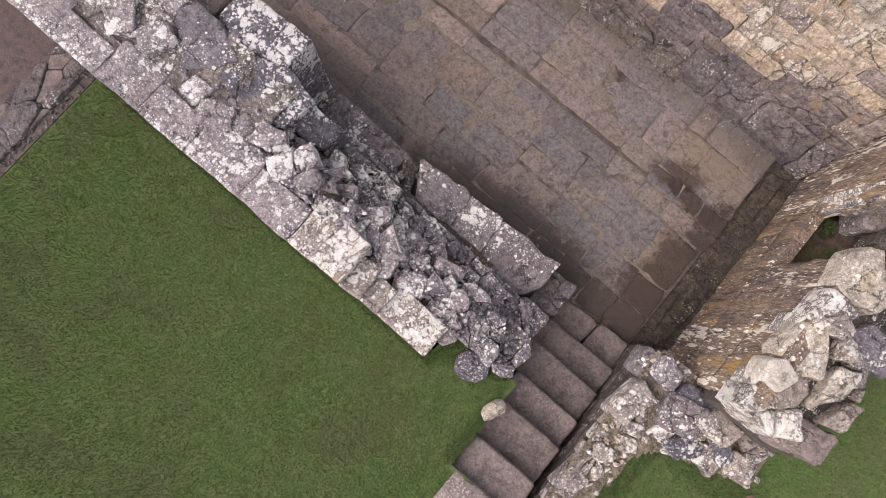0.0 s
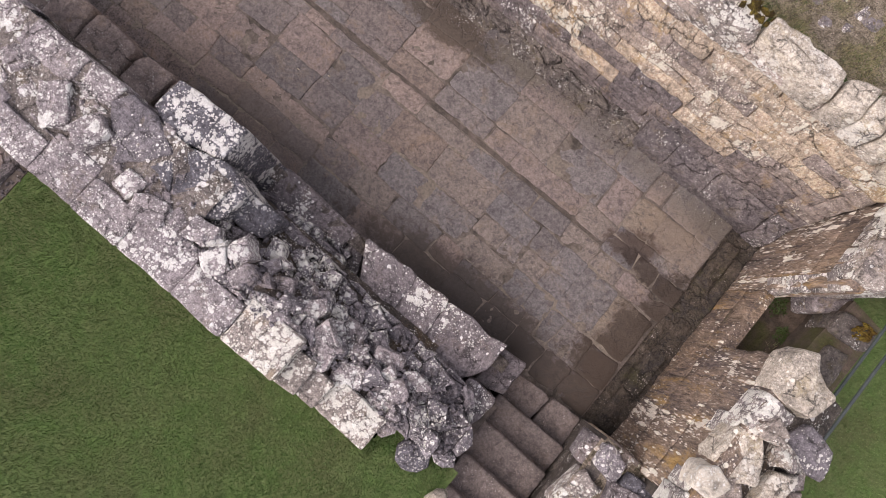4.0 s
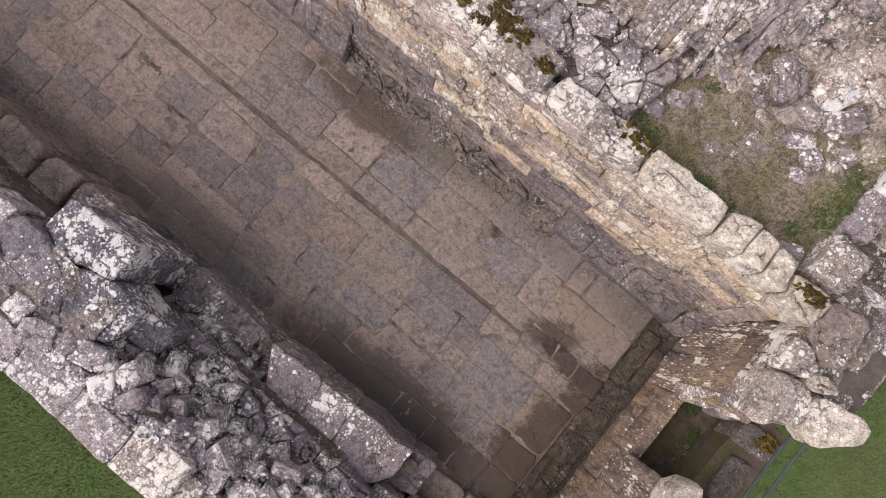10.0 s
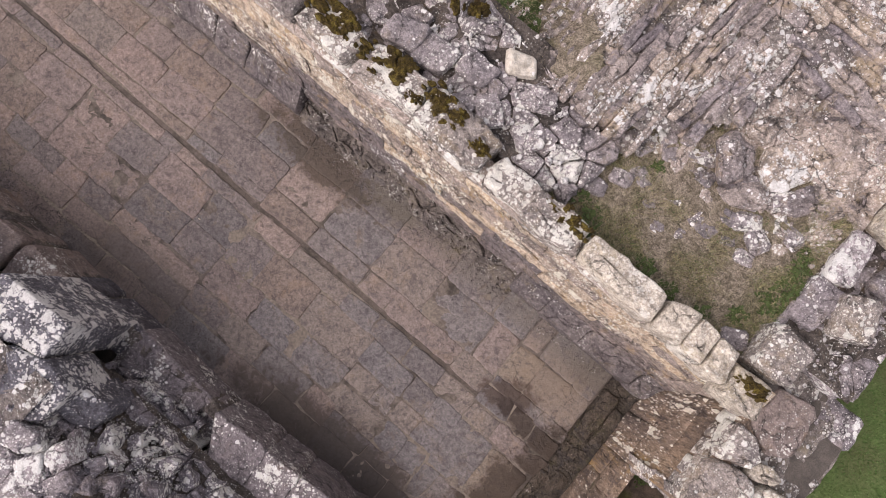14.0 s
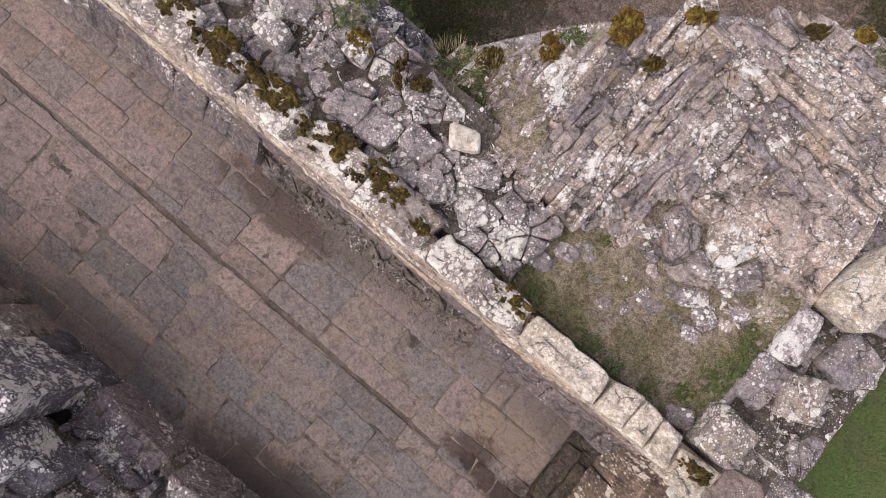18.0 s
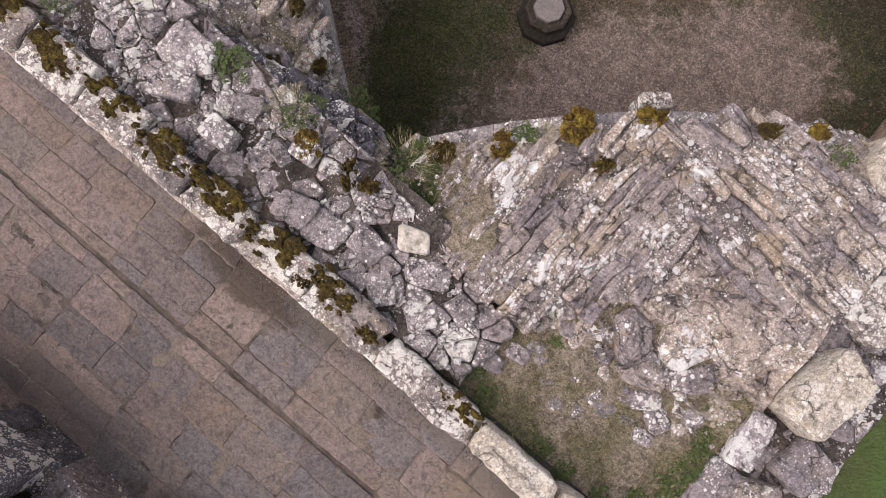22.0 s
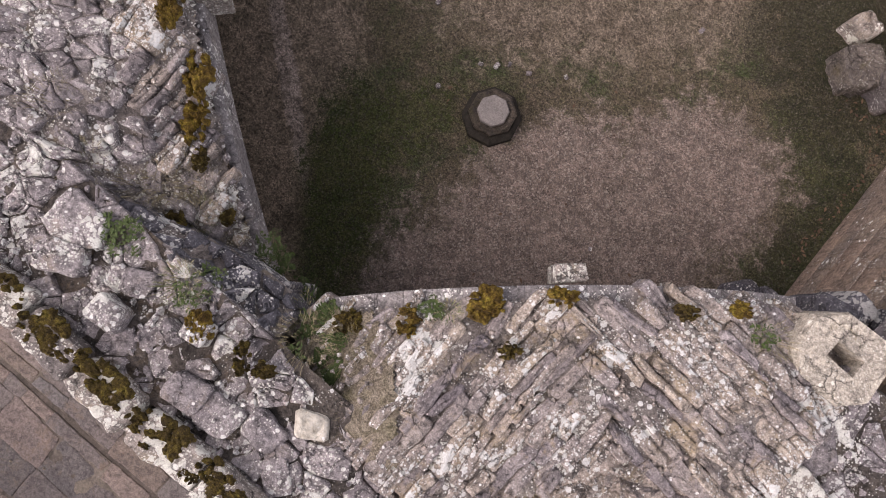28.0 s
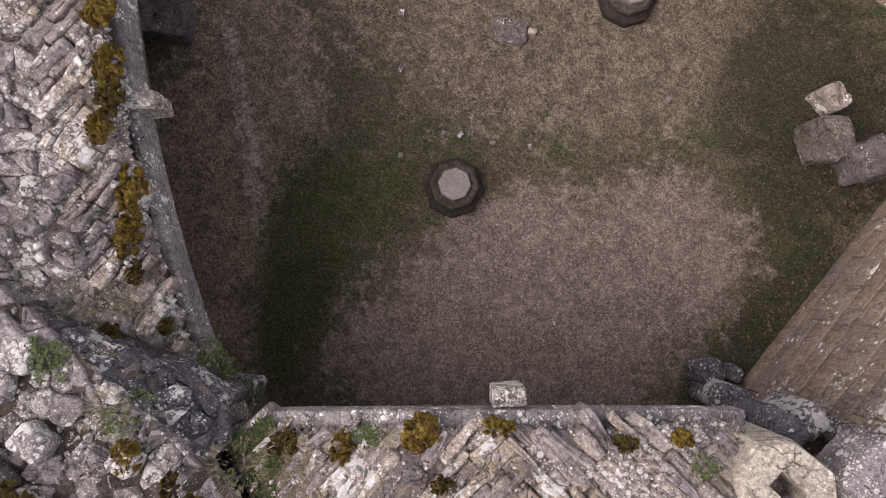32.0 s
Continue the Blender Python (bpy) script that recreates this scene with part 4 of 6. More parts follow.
for k, (y0, y1, breaks) in enumerate(FLAGS):
    for x0, x1 in zip(breaks, breaks[1:]):
        j = lambda: rng.uniform(-0.022, 0.022)
        poly = [(x0 + j(), y0 + j()), (x1 + j(), y0 + j()), (x1 + j(), y1 + j()), (x0 + j(), y1 + j())]
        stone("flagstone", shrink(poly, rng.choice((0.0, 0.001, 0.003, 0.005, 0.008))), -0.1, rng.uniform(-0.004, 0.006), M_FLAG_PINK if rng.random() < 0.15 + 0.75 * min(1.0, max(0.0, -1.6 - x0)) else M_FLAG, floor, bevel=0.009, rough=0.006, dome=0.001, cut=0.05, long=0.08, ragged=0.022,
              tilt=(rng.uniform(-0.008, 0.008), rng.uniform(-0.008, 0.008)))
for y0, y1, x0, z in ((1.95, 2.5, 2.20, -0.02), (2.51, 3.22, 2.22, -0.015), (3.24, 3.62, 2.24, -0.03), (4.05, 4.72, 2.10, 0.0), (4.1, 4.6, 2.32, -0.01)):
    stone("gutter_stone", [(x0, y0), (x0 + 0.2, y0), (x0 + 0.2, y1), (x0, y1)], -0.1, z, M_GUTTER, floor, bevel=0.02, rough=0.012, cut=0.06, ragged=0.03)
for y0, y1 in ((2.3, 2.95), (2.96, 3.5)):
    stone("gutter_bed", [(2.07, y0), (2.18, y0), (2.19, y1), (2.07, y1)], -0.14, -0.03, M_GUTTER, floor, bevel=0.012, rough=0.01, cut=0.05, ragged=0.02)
chips("stone_chips", [(2.08, 1.95), (2.42, 1.95), (2.42, 4.85), (2.12, 4.85)], lambda x, y: -0.045, 260, (0.008, 0.03), M_GUTTER, floor, 17)

foot_dirt = lambda x, y: 0.004
chips("crumbs", [(-7.0, 1.88), (1.0, 1.92), (1.0, 2.0), (-0.5, 2.10), (-2.5, 2.16), (-7.0, 2.12)], foot_dirt, 2600, (0.003, 0.009), M_DIRT, floor, 18, "dark crumbs of earth along the wall foot")
chips("crumbs", [(-3.2, 4.62), (0.5, 4.66), (2.0, 4.74), (2.0, 4.9), (-3.2, 4.9)], foot_dirt, 1400, (0.004, 0.012), M_PLINTH, floor, 19, "crumbs of fallen mortar along the wall foot")

# ---- low wall between lawn and corridor ----
SOUTH_EDGE = [
    (-5.75, 0.52, 0.55, 0.36, 1, 1.80), (-5.18, 0.505, 0.52, 0.33, -1, 1.80), (-4.60, 0.545, 0.56, 0.41, 0, 1.80),
    (-4.02, 0.495, 0.56, 0.31, -1, 1.82), (-3.46, 0.56, 0.50, 0.44, 1, 1.80), (-2.90, 0.52, 0.52, 0.36, -1, 1.82),
    (-2.30, 0.57, 0.62, 0.46, 1, 1.80), (-1.67, 0.52, 0.56, 0.36, -1, 1.82), (-1.07, 0.57, 0.56, 0.46, 1, 1.80),
    (-0.68, 0.52, 0.20, 0.36, 3, 1.66), (-0.46, 0.49, 0.20, 0.30, -3, 1.56), (-0.06, 0.51, 0.58, 0.36, -1, 1.46)]
SOUTH_TOP = [
    (-3.93, 0.92, 0.28, 0.43, 40, 1.83), (-3.50, 0.97, 0.24, 0.32, -24, 1.88), (-2.62, 0.78, 0.36, 0.26, 21, 1.84), (-2.92, 0.84, 0.22, 0.24, -10, 1.82),
    (-2.13, 0.92, 0.24, 0.22, 9, 1.83), (-1.86, 0.82, 0.24, 0.24, -35, 1.84), (-1.75, 1.02, 0.22, 0.20, -20, 1.80),
    (-4.35, 1.30, 0.72, 0.32, 2, 1.80), (-5.05, 1.25, 0.62, 0.36, -3, 1.80), (-3.75, 1.34, 0.40, 0.26, 4, 1.80)]
# large squared blocks of slate-grey stone at the corner of the wall: outline, top, depth, tilt
CORNER_BLOCKS = [
    ([(-3.28, 1.86), (-2.48, 1.91), (-2.45, 1.54), (-2.98, 1.38), (-3.28, 1.52)], 1.75, 1.25, (0.0, 0.0)),
    ([(-2.78, 1.42), (-2.43, 1.55), (-2.06, 1.47), (-2.09, 1.14), (-2.34, 0.95), (-2.57, 0.98)], 1.77, 0.75, (-0.04, 0.0)),
    ([(-2.13, 1.47), (-1.77, 1.47), (-1.78, 1.20), (-2.10, 1.15)], 1.50, 0.65, (-0.35, 0.0)),
    ([(-3.58, 1.28), (-3.46, 1.47), (-3.17, 1.45), (-2.97, 1.36), (-2.80, 1.30), (-2.93, 1.12), (-3.18, 0.86)], 1.80, 0.5, (0.0, 0.03)),
    ([(-2.76, 1.30), (-2.60, 1.00), (-2.92, 1.06)], 1.79, 0.4, (0.0, 0.0))]
LEDGE = [
    ([(-2.36, 1.40), (-1.30, 1.40), (-1.25, 1.86), (-2.34, 1.91)], 0.62), ([(-1.30, 1.40), (-0.95, 1.40), (-1.12, 1.84), (-1.25, 1.86)], 0.54), ([(-1.13, 1.89), (-0.80, 1.36), (-0.40, 1.38), (-0.44, 1.92)], 0.89),
    ([(-0.45, 1.92), (-0.41, 1.38), (0.01, 1.36), (0.0, 1.94)], 0.87), ([(0.0, 1.94), (0.01, 1.34), (0.52, 1.28), (0.76, 1.64), (0.74, 1.96), (0.58, 1.93)], 0.84),
    ([(0.74, 1.93), (0.74, 1.46), (1.10, 1.52), (1.09, 1.96)], 0.52), ([(0.62, 0.96), (1.00, 0.94), (1.03, 1.46), (0.66, 1.46)], 0.80)]
FALLEN = [
    (-1.58, 0.86, 0.20, 0.24, -22, 1.82), (-1.24, 0.80, 0.42, 0.20, 14, 1.79), (-1.30, 1.02, 0.22, 0.16, 30, 1.66), (-0.70, 0.98, 0.26, 0.18, 50, 1.50), (-0.86, 0.74, 0.20, 0.16, -30, 1.70),
    (-0.60, 0.72, 0.24, 0.22, 14, 1.60), (-0.40, 0.98, 0.24, 0.17, 20, 1.42), (-0.30, 0.76, 0.32, 0.22, 24, 1.46), (-0.10, 1.12, 0.30, 0.16, 12, 1.34),
    (0.10, 0.84, 0.22, 0.40, -24, 1.43), (0.24, 0.62, 0.22, 0.18, -29, 1.38), (0.34, 0.92, 0.18, 0.16, 20, 1.26)]


def slump(x, y):
    """The broken slope of rubble that falls from the lawn side towards the passage."""
    rim = 1.42 + 0.36 * max(0.0, min(1.0, (-0.35 - x) / 0.75)) - 0.30 * max(0.0, x - 0.25)
    return max(0.62 if x < -1.1 else 0.74, rim - 1.65 * (rim - 0.9) * max(0.0, y - 0.92))


wall_south = prism("wall_south", [(-16, 0.44), (0.25, 0.44), (0.95, 1.0), (0.95, 1.8), (-16, 1.8)], -0.2, 0.48, M_MORTAR)
tagged(wall_south, "ruined low rubble wall crusted with white lichen", "wall", kind="structure")
prism("wall_core", [(-16, 0.44), (0.2, 0.44), (0.25, 0.75), (-1.9, 1.3), (-16, 1.4)], 0.6, 0.84, M_MORTAR, wall_south)
box("wall_core", (-16, 0.44, 0.8), (-2.3, 1.46, 1.64), M_CRUST, wall_south)
box("wall_core", (-2.3, 0.44, 0.8), (-0.95, 0.80, 1.56), M_CRUST, wall_south)
for x, y, l, w, turn, z in SOUTH_EDGE:
    row = (x, y, l + 0.035, w, turn, z)
    block("edge_stone", row, M_COPING if row[0] > -1.3 else M_RUBBLE, wall_south, deep=row[5] - LAWN + 0.02, wear=0.015, bevel=0.012, rough=0.010, cut=0.035, tilt=(0, 0))
for row in SOUTH_TOP:
    block("wall_stone", row, M_RUBBLE, wall_south, deep=0.42, bevel=0.016, rough=0.014, cut=0.06, ragged=0.03)
for poly, top, deep, tilt in CORNER_BLOCKS:
    stone("corner_block", poly, top - deep, top, M_BROKEN if deep == 0.5 else M_BLOCK, wall_south, bevel=0.022, rough=0.014, cut=0.05, tilt=tilt, ragged=0.02)
for poly, z in LEDGE:
    stone("ledge_block", poly, -0.05, z, M_LEDGE, wall_south, bevel=0.02, rough=0.013, cut=0.05, ragged=0.025, tilt=(rng.uniform(-0.04, 0.04), rng.uniform(-0.04, 0.04)))
for row in FALLEN:
    block("loose_stone", row, M_RUBBLE, wall_south, deep=0.22, bevel=0.03, rough=0.016, cut=0.14, tilt=(0.15 * math.sin(9 * row[0]), 0.15 * math.cos(5 * row[0])))
rubble(wall_south, [(-6.0, 0.70), (-2.2, 0.68), (-2.2, 1.22), (-6.0, 1.22)], lambda x, y: 1.78, 0.23, M_RUBBLE, seed=3, skip=footprint(SOUTH_TOP, -0.04) + [b[0] for b in CORNER_BLOCKS], vary=0.02, rough=0.02, cut=0.08, gap=0.006, bevel=0.018)
rubble(wall_south, [(-6.0, 1.2), (-2.6, 1.2), (-2.6, 1.48), (-6.0, 1.48)], lambda x, y: 1.77, 0.26, M_RUBBLE, seed=13, skip=footprint(SOUTH_TOP, -0.04) + [b[0] for b in CORNER_BLOCKS], vary=0.02, rough=0.02, cut=0.08, gap=0.006, bevel=0.018)
sheet("mortar", -6.1, -2.2, 0.46, 1.44, lambda x, y: 1.778 + wobble(x, y, 0.035, 6.0), 0.05, M_FILL, wall_south)
sheet("mortar", -2.32, 0.2, 0.5, 1.5, lambda x, y: slump(x, y) - 0.06 + wobble(x, y, 0.06, 6.0), 0.05, M_CRUST, wall_south)


rubble(wall_south, [(-2.4, 0.70), (0.2, 0.66), (1.04, 0.64), (1.04, 1.0), (0.75, 1.40), (-2.2, 1.5)], slump, 0.19, M_BROKEN, seed=31, skip=footprint(FALLEN, -0.03) + footprint(SOUTH_TOP, -0.04) + [b[0] for b in CORNER_BLOCKS], vary=0.06, lean=0.4,
       rough=0.016, cut=0.05, gap=0.004, name="broken_stone", bevel=0.012, deep=0.55, ragged=0.03)
rubble(wall_south, [(-2.0, 0.70), (0.3, 0.68), (0.5, 0.95), (0.5, 1.2), (-1.9, 1.2)], lambda x, y: slump(x, y) + 0.05, 0.2, M_RUBBLE, seed=37, skip=footprint(FALLEN, 0.0) + footprint(SOUTH_TOP, 0.0) + [b[0] for b in CORNER_BLOCKS], vary=0.05, lean=0.5,
       rough=0.018, cut=0.05, gap=0.035, drop=0.4, name="broken_stone", bevel=0.014, ragged=0.03)
rubble(wall_south, [(-2.3, 1.40), (-1.15, 1.40), (-1.15, 1.62), (-2.3, 1.60)], lambda x, y: 0.92 - 1.1 * (y - 1.4), 0.13, M_BROKEN, seed=38, vary=0.05, lean=0.4, rough=0.02, cut=0.07, gap=0.004, name="broken_stone", bevel=0.015, deep=0.5)
chips("stone_chips", [(-2.3, 0.7), (0.2, 0.66), (0.95, 0.75), (0.75, 1.32), (-2.1, 1.45)], lambda x, y: slump(x, y) + 0.01, 900, (0.012, 0.045), M_BROKEN, wall_south, 3)
chips("stone_chips", [(-6, 0.7), (-2.3, 0.7), (-2.3, 1.4), (-6, 1.4)], lambda x, y: 1.775, 260, (0.012, 0.04), M_RUBBLE, wall_south, 4)
# low ledge further along the passage
for poly in courses(-7.2, -3.28, 1.38, 1.87, (9, 9), (0.35, 0.7), 9, 0.03):
    stone("ledge_block", shrink(poly, 0.012), -0.05, 0.80 + rng.uniform(-0.03, 0.03), M_WARM, wall_south, bevel=0.025, rough=0.014, cut=0.12)
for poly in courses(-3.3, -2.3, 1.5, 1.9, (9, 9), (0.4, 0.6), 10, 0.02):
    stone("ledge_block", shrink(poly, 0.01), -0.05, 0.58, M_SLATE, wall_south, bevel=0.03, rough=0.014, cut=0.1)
FACE_S = Matrix(((-1, 0, 0, 0), (0, 0, 1, 1.80), (0, 1, 0, 0), (0, 0, 0, 1)))
for poly in courses(-0.92, 7.2, 0, 0.62, (0.2, 0.3), (0.35, 0.7), 41):
    stone("wall_block", shrink(poly, 0.006), -0.1, 0.05, M_PLINTH, wall_south, FACE_S, bevel=0.02, cut=0.08)

# ---- stair ----
stair = thing("stair", "worn narrow stone stair down from the lawn", "stair", (1.5, 0.8, 0), kind="structure")
lines = [1.90, 1.52, 1.20, 0.82, 0.49, 0.07, -0.30]
for k in range(7):
    y1, y0 = lines[k], (lines[k + 1] if k < 6 else -0.75) - 0.05
    x0, x1 = 1.06 + 0.02 * k, 2.04 - 0.025 * k
    z = 0.172 * (k + 1)
    if k == 0:
        stone("step", [(1.10, y0), (1.57, y0), (1.61, 1.82), (1.52, 1.86), (1.14, 1.83)], -0.2, z - 0.05, M_STEP, stair, bevel=0.02, rough=0.01, cut=0.07)
        stone("step", [(1.60, y0), (2.04, y0), (2.02, 1.89), (1.62, 1.87)], -0.2, z - 0.02, M_STEP, stair, bevel=0.02, rough=0.01, cut=0.06)
    elif k == 6:
        stone("step", [(x0, y0), (x1, y0), (x1, y1), (x0, y1)], 0.9, LAWN + 0.02, M_STEP, stair, bevel=0.03, rough=0.01, cut=0.05)
    else:
        stone("step", [(x0, y0), (x1, y0), (x1, y1), (x0, y1)], z - 0.3, z, M_STEP, stair, bevel=0.025, rough=0.011, dome=-0.012, cut=0.04)
prism("stair_bed", [(1.0, -0.6), (2.1, -0.6), (2.1, 0.5), (1.0, 0.5)], -0.2, 0.55, M_DIRT, stair)
prism("stair_bed", [(0.95, 0.42), (1.08, 0.42), (1.08, 1.4), (0.95, 1.4)], -0.2, 0.72, M_DIRT, stair)

# stones beside the stair
STAIRWALL = [
    (2.13, 1.70, 0.44, 0.32, 4, 1.14), (2.08, 1.30, 0.24, 0.42, -8, 1.28), (2.50, 1.50, 0.42, 0.36, 12, 1.36), (2.78, 1.30, 0.32, 0.20, 20, 1.28), (2.98, 1.36, 0.22, 0.26, -20, 1.28),
    (3.24, 1.46, 0.30, 0.28, 12, 1.30), (2.10, 0.32, 0.20, 0.32, -12, 1.25), (2.17, 0.74, 0.22, 0.20, 10, 1.24), (2.31, 0.96, 0.18, 0.16, 30, 1.22), (2.82, 1.62, 0.3, 0.24, -10, 1.4)]
STAIR_CAPS = [
    ([(2.33, 1.58), (2.36, 1.79), (2.77, 1.80), (2.76, 1.50)], 1.33, M_BLOCK), ([(1.99, 1.82), (2.05, 1.88), (2.33, 1.81), (2.31, 1.57), (2.02, 1.62)], 1.30, M_BROKEN),
    ([(2.50, 1.17), (2.60, 1.36), (2.84, 1.41), (2.88, 1.30), (2.73, 1.13)], 1.30, M_BLOCK), ([(2.84, 1.50), (3.00, 1.61), (3.15, 1.48), (3.08, 1.33)], 1.32, M_BLOCK)]
wall_stair = prism("wall_stair", [(2.03, -0.3), (2.14, -0.3), (2.25, 1.3), (2.5, 1.7), (2.5, 1.9), (2.03, 1.9)], -0.2, 1.12, M_MORTAR)
tagged(wall_stair, "low mossy side wall of the stair", "wall", kind="structure")
FACE_W = Matrix(((0, 0, -1, 2.07), (-1, 0, 0, 0), (0, 1, 0, 0), (0, 0, 0, 1)))
for poly in courses(-1.9, 0.3, 0.1, 1.2, (0.2, 0.3), (0.3, 0.6), 51):
    stone("wall_block", shrink(poly, 0.006), -0.1, 0.04, M_PLINTH, wall_stair, FACE_W, bevel=0.025, cut=0.09)
FACE_C = Matrix(((-1, 0, 0, 0), (0, 0, 1, 1.88), (0, 1, 0, 0), (0, 0, 0, 1)))
for poly in courses(-2.45, -2.05, 0.0, 1.2, (0.2, 0.3), (0.2, 0.4), 52):
    stone("wall_block", shrink(poly, 0.006), -0.1, 0.04, M_FACE, wall_stair, FACE_C, bevel=0.025, cut=0.09)
for row in STAIRWALL:
    block("wall_stone", row, M_LEDGE if row[2] > 0.39 else M_PIER, wall_stair, deep=0.3, bevel=0.018, rough=0.02, cut=0.08, wear=0.2)
for poly, z, mat in STAIR_CAPS:
    stone("cap_stone", shrink(poly, 0.004), z - 0.3, z, mat, wall_stair, bevel=0.022, rough=0.018, cut=0.09, ragged=0.02, tilt=(-0.04, 0.03))
top_s = lambda x, y: 1.19 + wobble(x, y, 0.05, 6.0)
sheet("earth", 1.98, 3.48, -0.25, 1.9, top_s, 0.04, M_SOIL, wall_stair, keep=lambda x, y: inside((x, y), WEDGE))
chips("stone_chips", WEDGE, lambda x, y: top_s(x, y) + 0.01, 110, (0.015, 0.05), M_VAULT, wall_stair, 16)
rubble(wall_stair, [(2.0, -0.25), (2.2, -0.25), (2.34, 0.9), (2.36, 1.2), (2.0, 1.2)], lambda x, y: 1.22, 0.15, M_PIER, seed=53, skip=footprint(STAIRWALL, -0.02), vary=0.04, lean=0.35, rough=0.022, gap=0.012, drop=0.3, cut=0.09, bevel=0.02)
rubble(wall_stair, [(2.02, 1.15), (2.5, 1.15), (3.42, 1.44), (3.42, 1.8), (2.02, 1.86)], lambda x, y: 1.24, 0.19, M_PIER, seed=54, skip=footprint(STAIRWALL, -0.02) + [p[0] for p in STAIR_CAPS], vary=0.04, lean=0.3, rough=0.02, gap=0.01, drop=0.4, cut=0.08, bevel=0.02)
feet_s = [(x, y, top_s(x, y)) for x, y in np.random.default_rng(61).uniform((2.12, -0.25), (2.75, 1.35), (1500, 2)) if inside((x, y), WEDGE) and noise.noise(Vector((5 * x, 5 * y, 1.0))) > 0.0]
tagged(turf_blades("wall_grass", feet_s, M_TURF, (0.02, 0.05), 0.006, 0.9, 62), "sparse brownish grass on the earth beside the stair", "grass", kind="stuff")
for row, mat, label in (((0.67, 0.56, 0.34, 0.30, 28, 1.26), M_SLATE, "dark lichen-spotted boulder at the lawn's edge"), ((1.10, 0.37, 0.15, 0.27, -18, 1.24), M_PALE, "pale squared stone at the head of the stair")):
    tagged(block("boulder", row, mat, None, deep=0.2, bevel=0.05, rough=0.022, cut=0.24, dome=0.03), label, "stone")

# ---- end wall ----
PIER = [
    ([(2.43, 3.04), (2.38, 3.35), (2.47, 3.50), (2.58, 3.52), (2.64, 3.42), (2.90, 3.32), (2.88, 3.05), (2.55, 3.02)], 2.24, M_PALE), ([(2.42, 2.66), (2.42, 3.02), (2.77, 2.99), (2.60, 2.64)], 2.22, M_PIER),
    ([(2.40, 2.30), (2.42, 2.63), (2.67, 2.72), (2.85, 2.34), (2.62, 2.23)], 2.20, M_PALE), ([(2.38, 1.99), (2.36, 2.18), (2.47, 2.28), (2.65, 2.22), (2.60, 1.99)], 2.27, M_CHALK),
    ([(2.92, 2.09), (2.91, 2.54), (3.14, 2.65), (3.10, 2.34)], 2.14, M_PALE), ([(2.84, 2.84), (2.97, 3.08), (3.28, 3.00), (3.34, 2.74), (3.09, 2.70)], 2.06, M_BROKEN),
    ([(3.12, 2.10), (3.22, 2.42), (3.36, 2.46), (3.37, 2.18)], 2.02, M_PIER), ([(2.88, 1.79), (2.95, 2.03), (3.38, 2.14), (3.37, 1.82), (2.98, 1.72)], 1.98, M_WARM)]
wall_east = box("wall_east", (X_END + 0.08, 1.75, -0.8), (3.22, 3.36, 1.84), M_MORTAR)
tagged(wall_east, "broken end wall with a splayed opening", "wall", kind="structure")
prism("wall_core", [(X_END + 0.08, 3.36), (3.4, 3.0), (3.4, 4.8), (X_END + 0.08, 4.25)], -0.8, 0.56, M_PIT, wall_east)
prism("wall_core", [(X_END + 0.08, 4.26), (3.1, 4.66), (3.3, 4.9), (3.3, 5.6), (2.95, 5.7), (2.95, 9.3), (2.2, 9.3), (2.2, 5.35), (X_END + 0.08, 5.3)], -0.8, 2.05, M_MORTAR, wall_east)
FACE_E = Matrix(((0, 0, -1, X_END + 0.05), (-1, 0, 0, 0), (0, 1, 0, 0), (0, 0, 0, 1)))
for poly in courses(-3.4, -1.85, 0, 2.2, (0.6, 0.8), (0.6, 1.0), 21) + courses(-5.2, -4.2, 0, 2.15, (0.6, 0.8), (0.6, 1.0), 22) + courses(-4.2, -3.4, 0, 0.85, (0.4, 0.5), (0.5, 0.8), 23):
    stone("wall_block", shrink(poly, 0.0008), -0.1, 0.05, M_END, wall_east, FACE_E, bevel=0.006, rough=0.012, cut=0.04)
turn = radians(36)
FACE_J = Matrix(((math.cos(turn), 0, math.sin(turn), X_END + 0.02), (math.sin(turn), 0, -math.cos(turn), 4.19), (0, 1, 0, 0), (0, 0, 0, 1)))
for poly in courses(0, 0.72, 0.86, 2.1, (0.28, 0.36), (0.3, 0.5), 24):
    stone("jamb_block", shrink(poly, 0.004), -0.12, 0.05, M_PIER, wall_east, FACE_J, bevel=0.02, cut=0.05)
stone("sill", [(X_END + 0.02, 3.42), (3.2, 3.2), (3.2, 4.6), (X_END + 0.02, 4.2)], 0.45, 0.64, M_PIT, wall_east, bevel=0.02, rough=0.03, cut=0.05, tilt=(0.12, 0.05))
prism("sill_bed", [(3.0, 3.2), (3.46, 3.2), (3.48, 4.5), (3.1, 4.56), (3.02, 4.0)], 0.5, 1.165, M_PIT, wall_east)
block("sill_stone", (3.24, 4.29, 0.44, 0.26, 4, 1.24), M_PLINTH, wall_east, deep=0.4, bevel=0.03, cut=0.12)
block("sill_stone", (3.27, 3.78, 0.26, 0.56, 2, 1.22), M_PLINTH, wall_east, deep=0.4, bevel=0.03, cut=0.1)
block("sill_stone", (3.24, 3.36, 0.26, 0.30, 4, 1.24), M_PLINTH, wall_east, deep=0.4, bevel=0.03, cut=0.1)
block("sill_stone", (3.0, 4.5, 0.5, 0.3, 36, 1.08), M_VAULT, wall_east, deep=0.4, bevel=0.03, cut=0.1)
for poly, z, mat in PIER:
    stone("cap_stone", shrink(poly, 0.003), z - 0.28, z, mat, wall_east, bevel=0.026, rough=0.02, cut=0.1, ragged=0.025, tilt=(-0.05, 0.02))
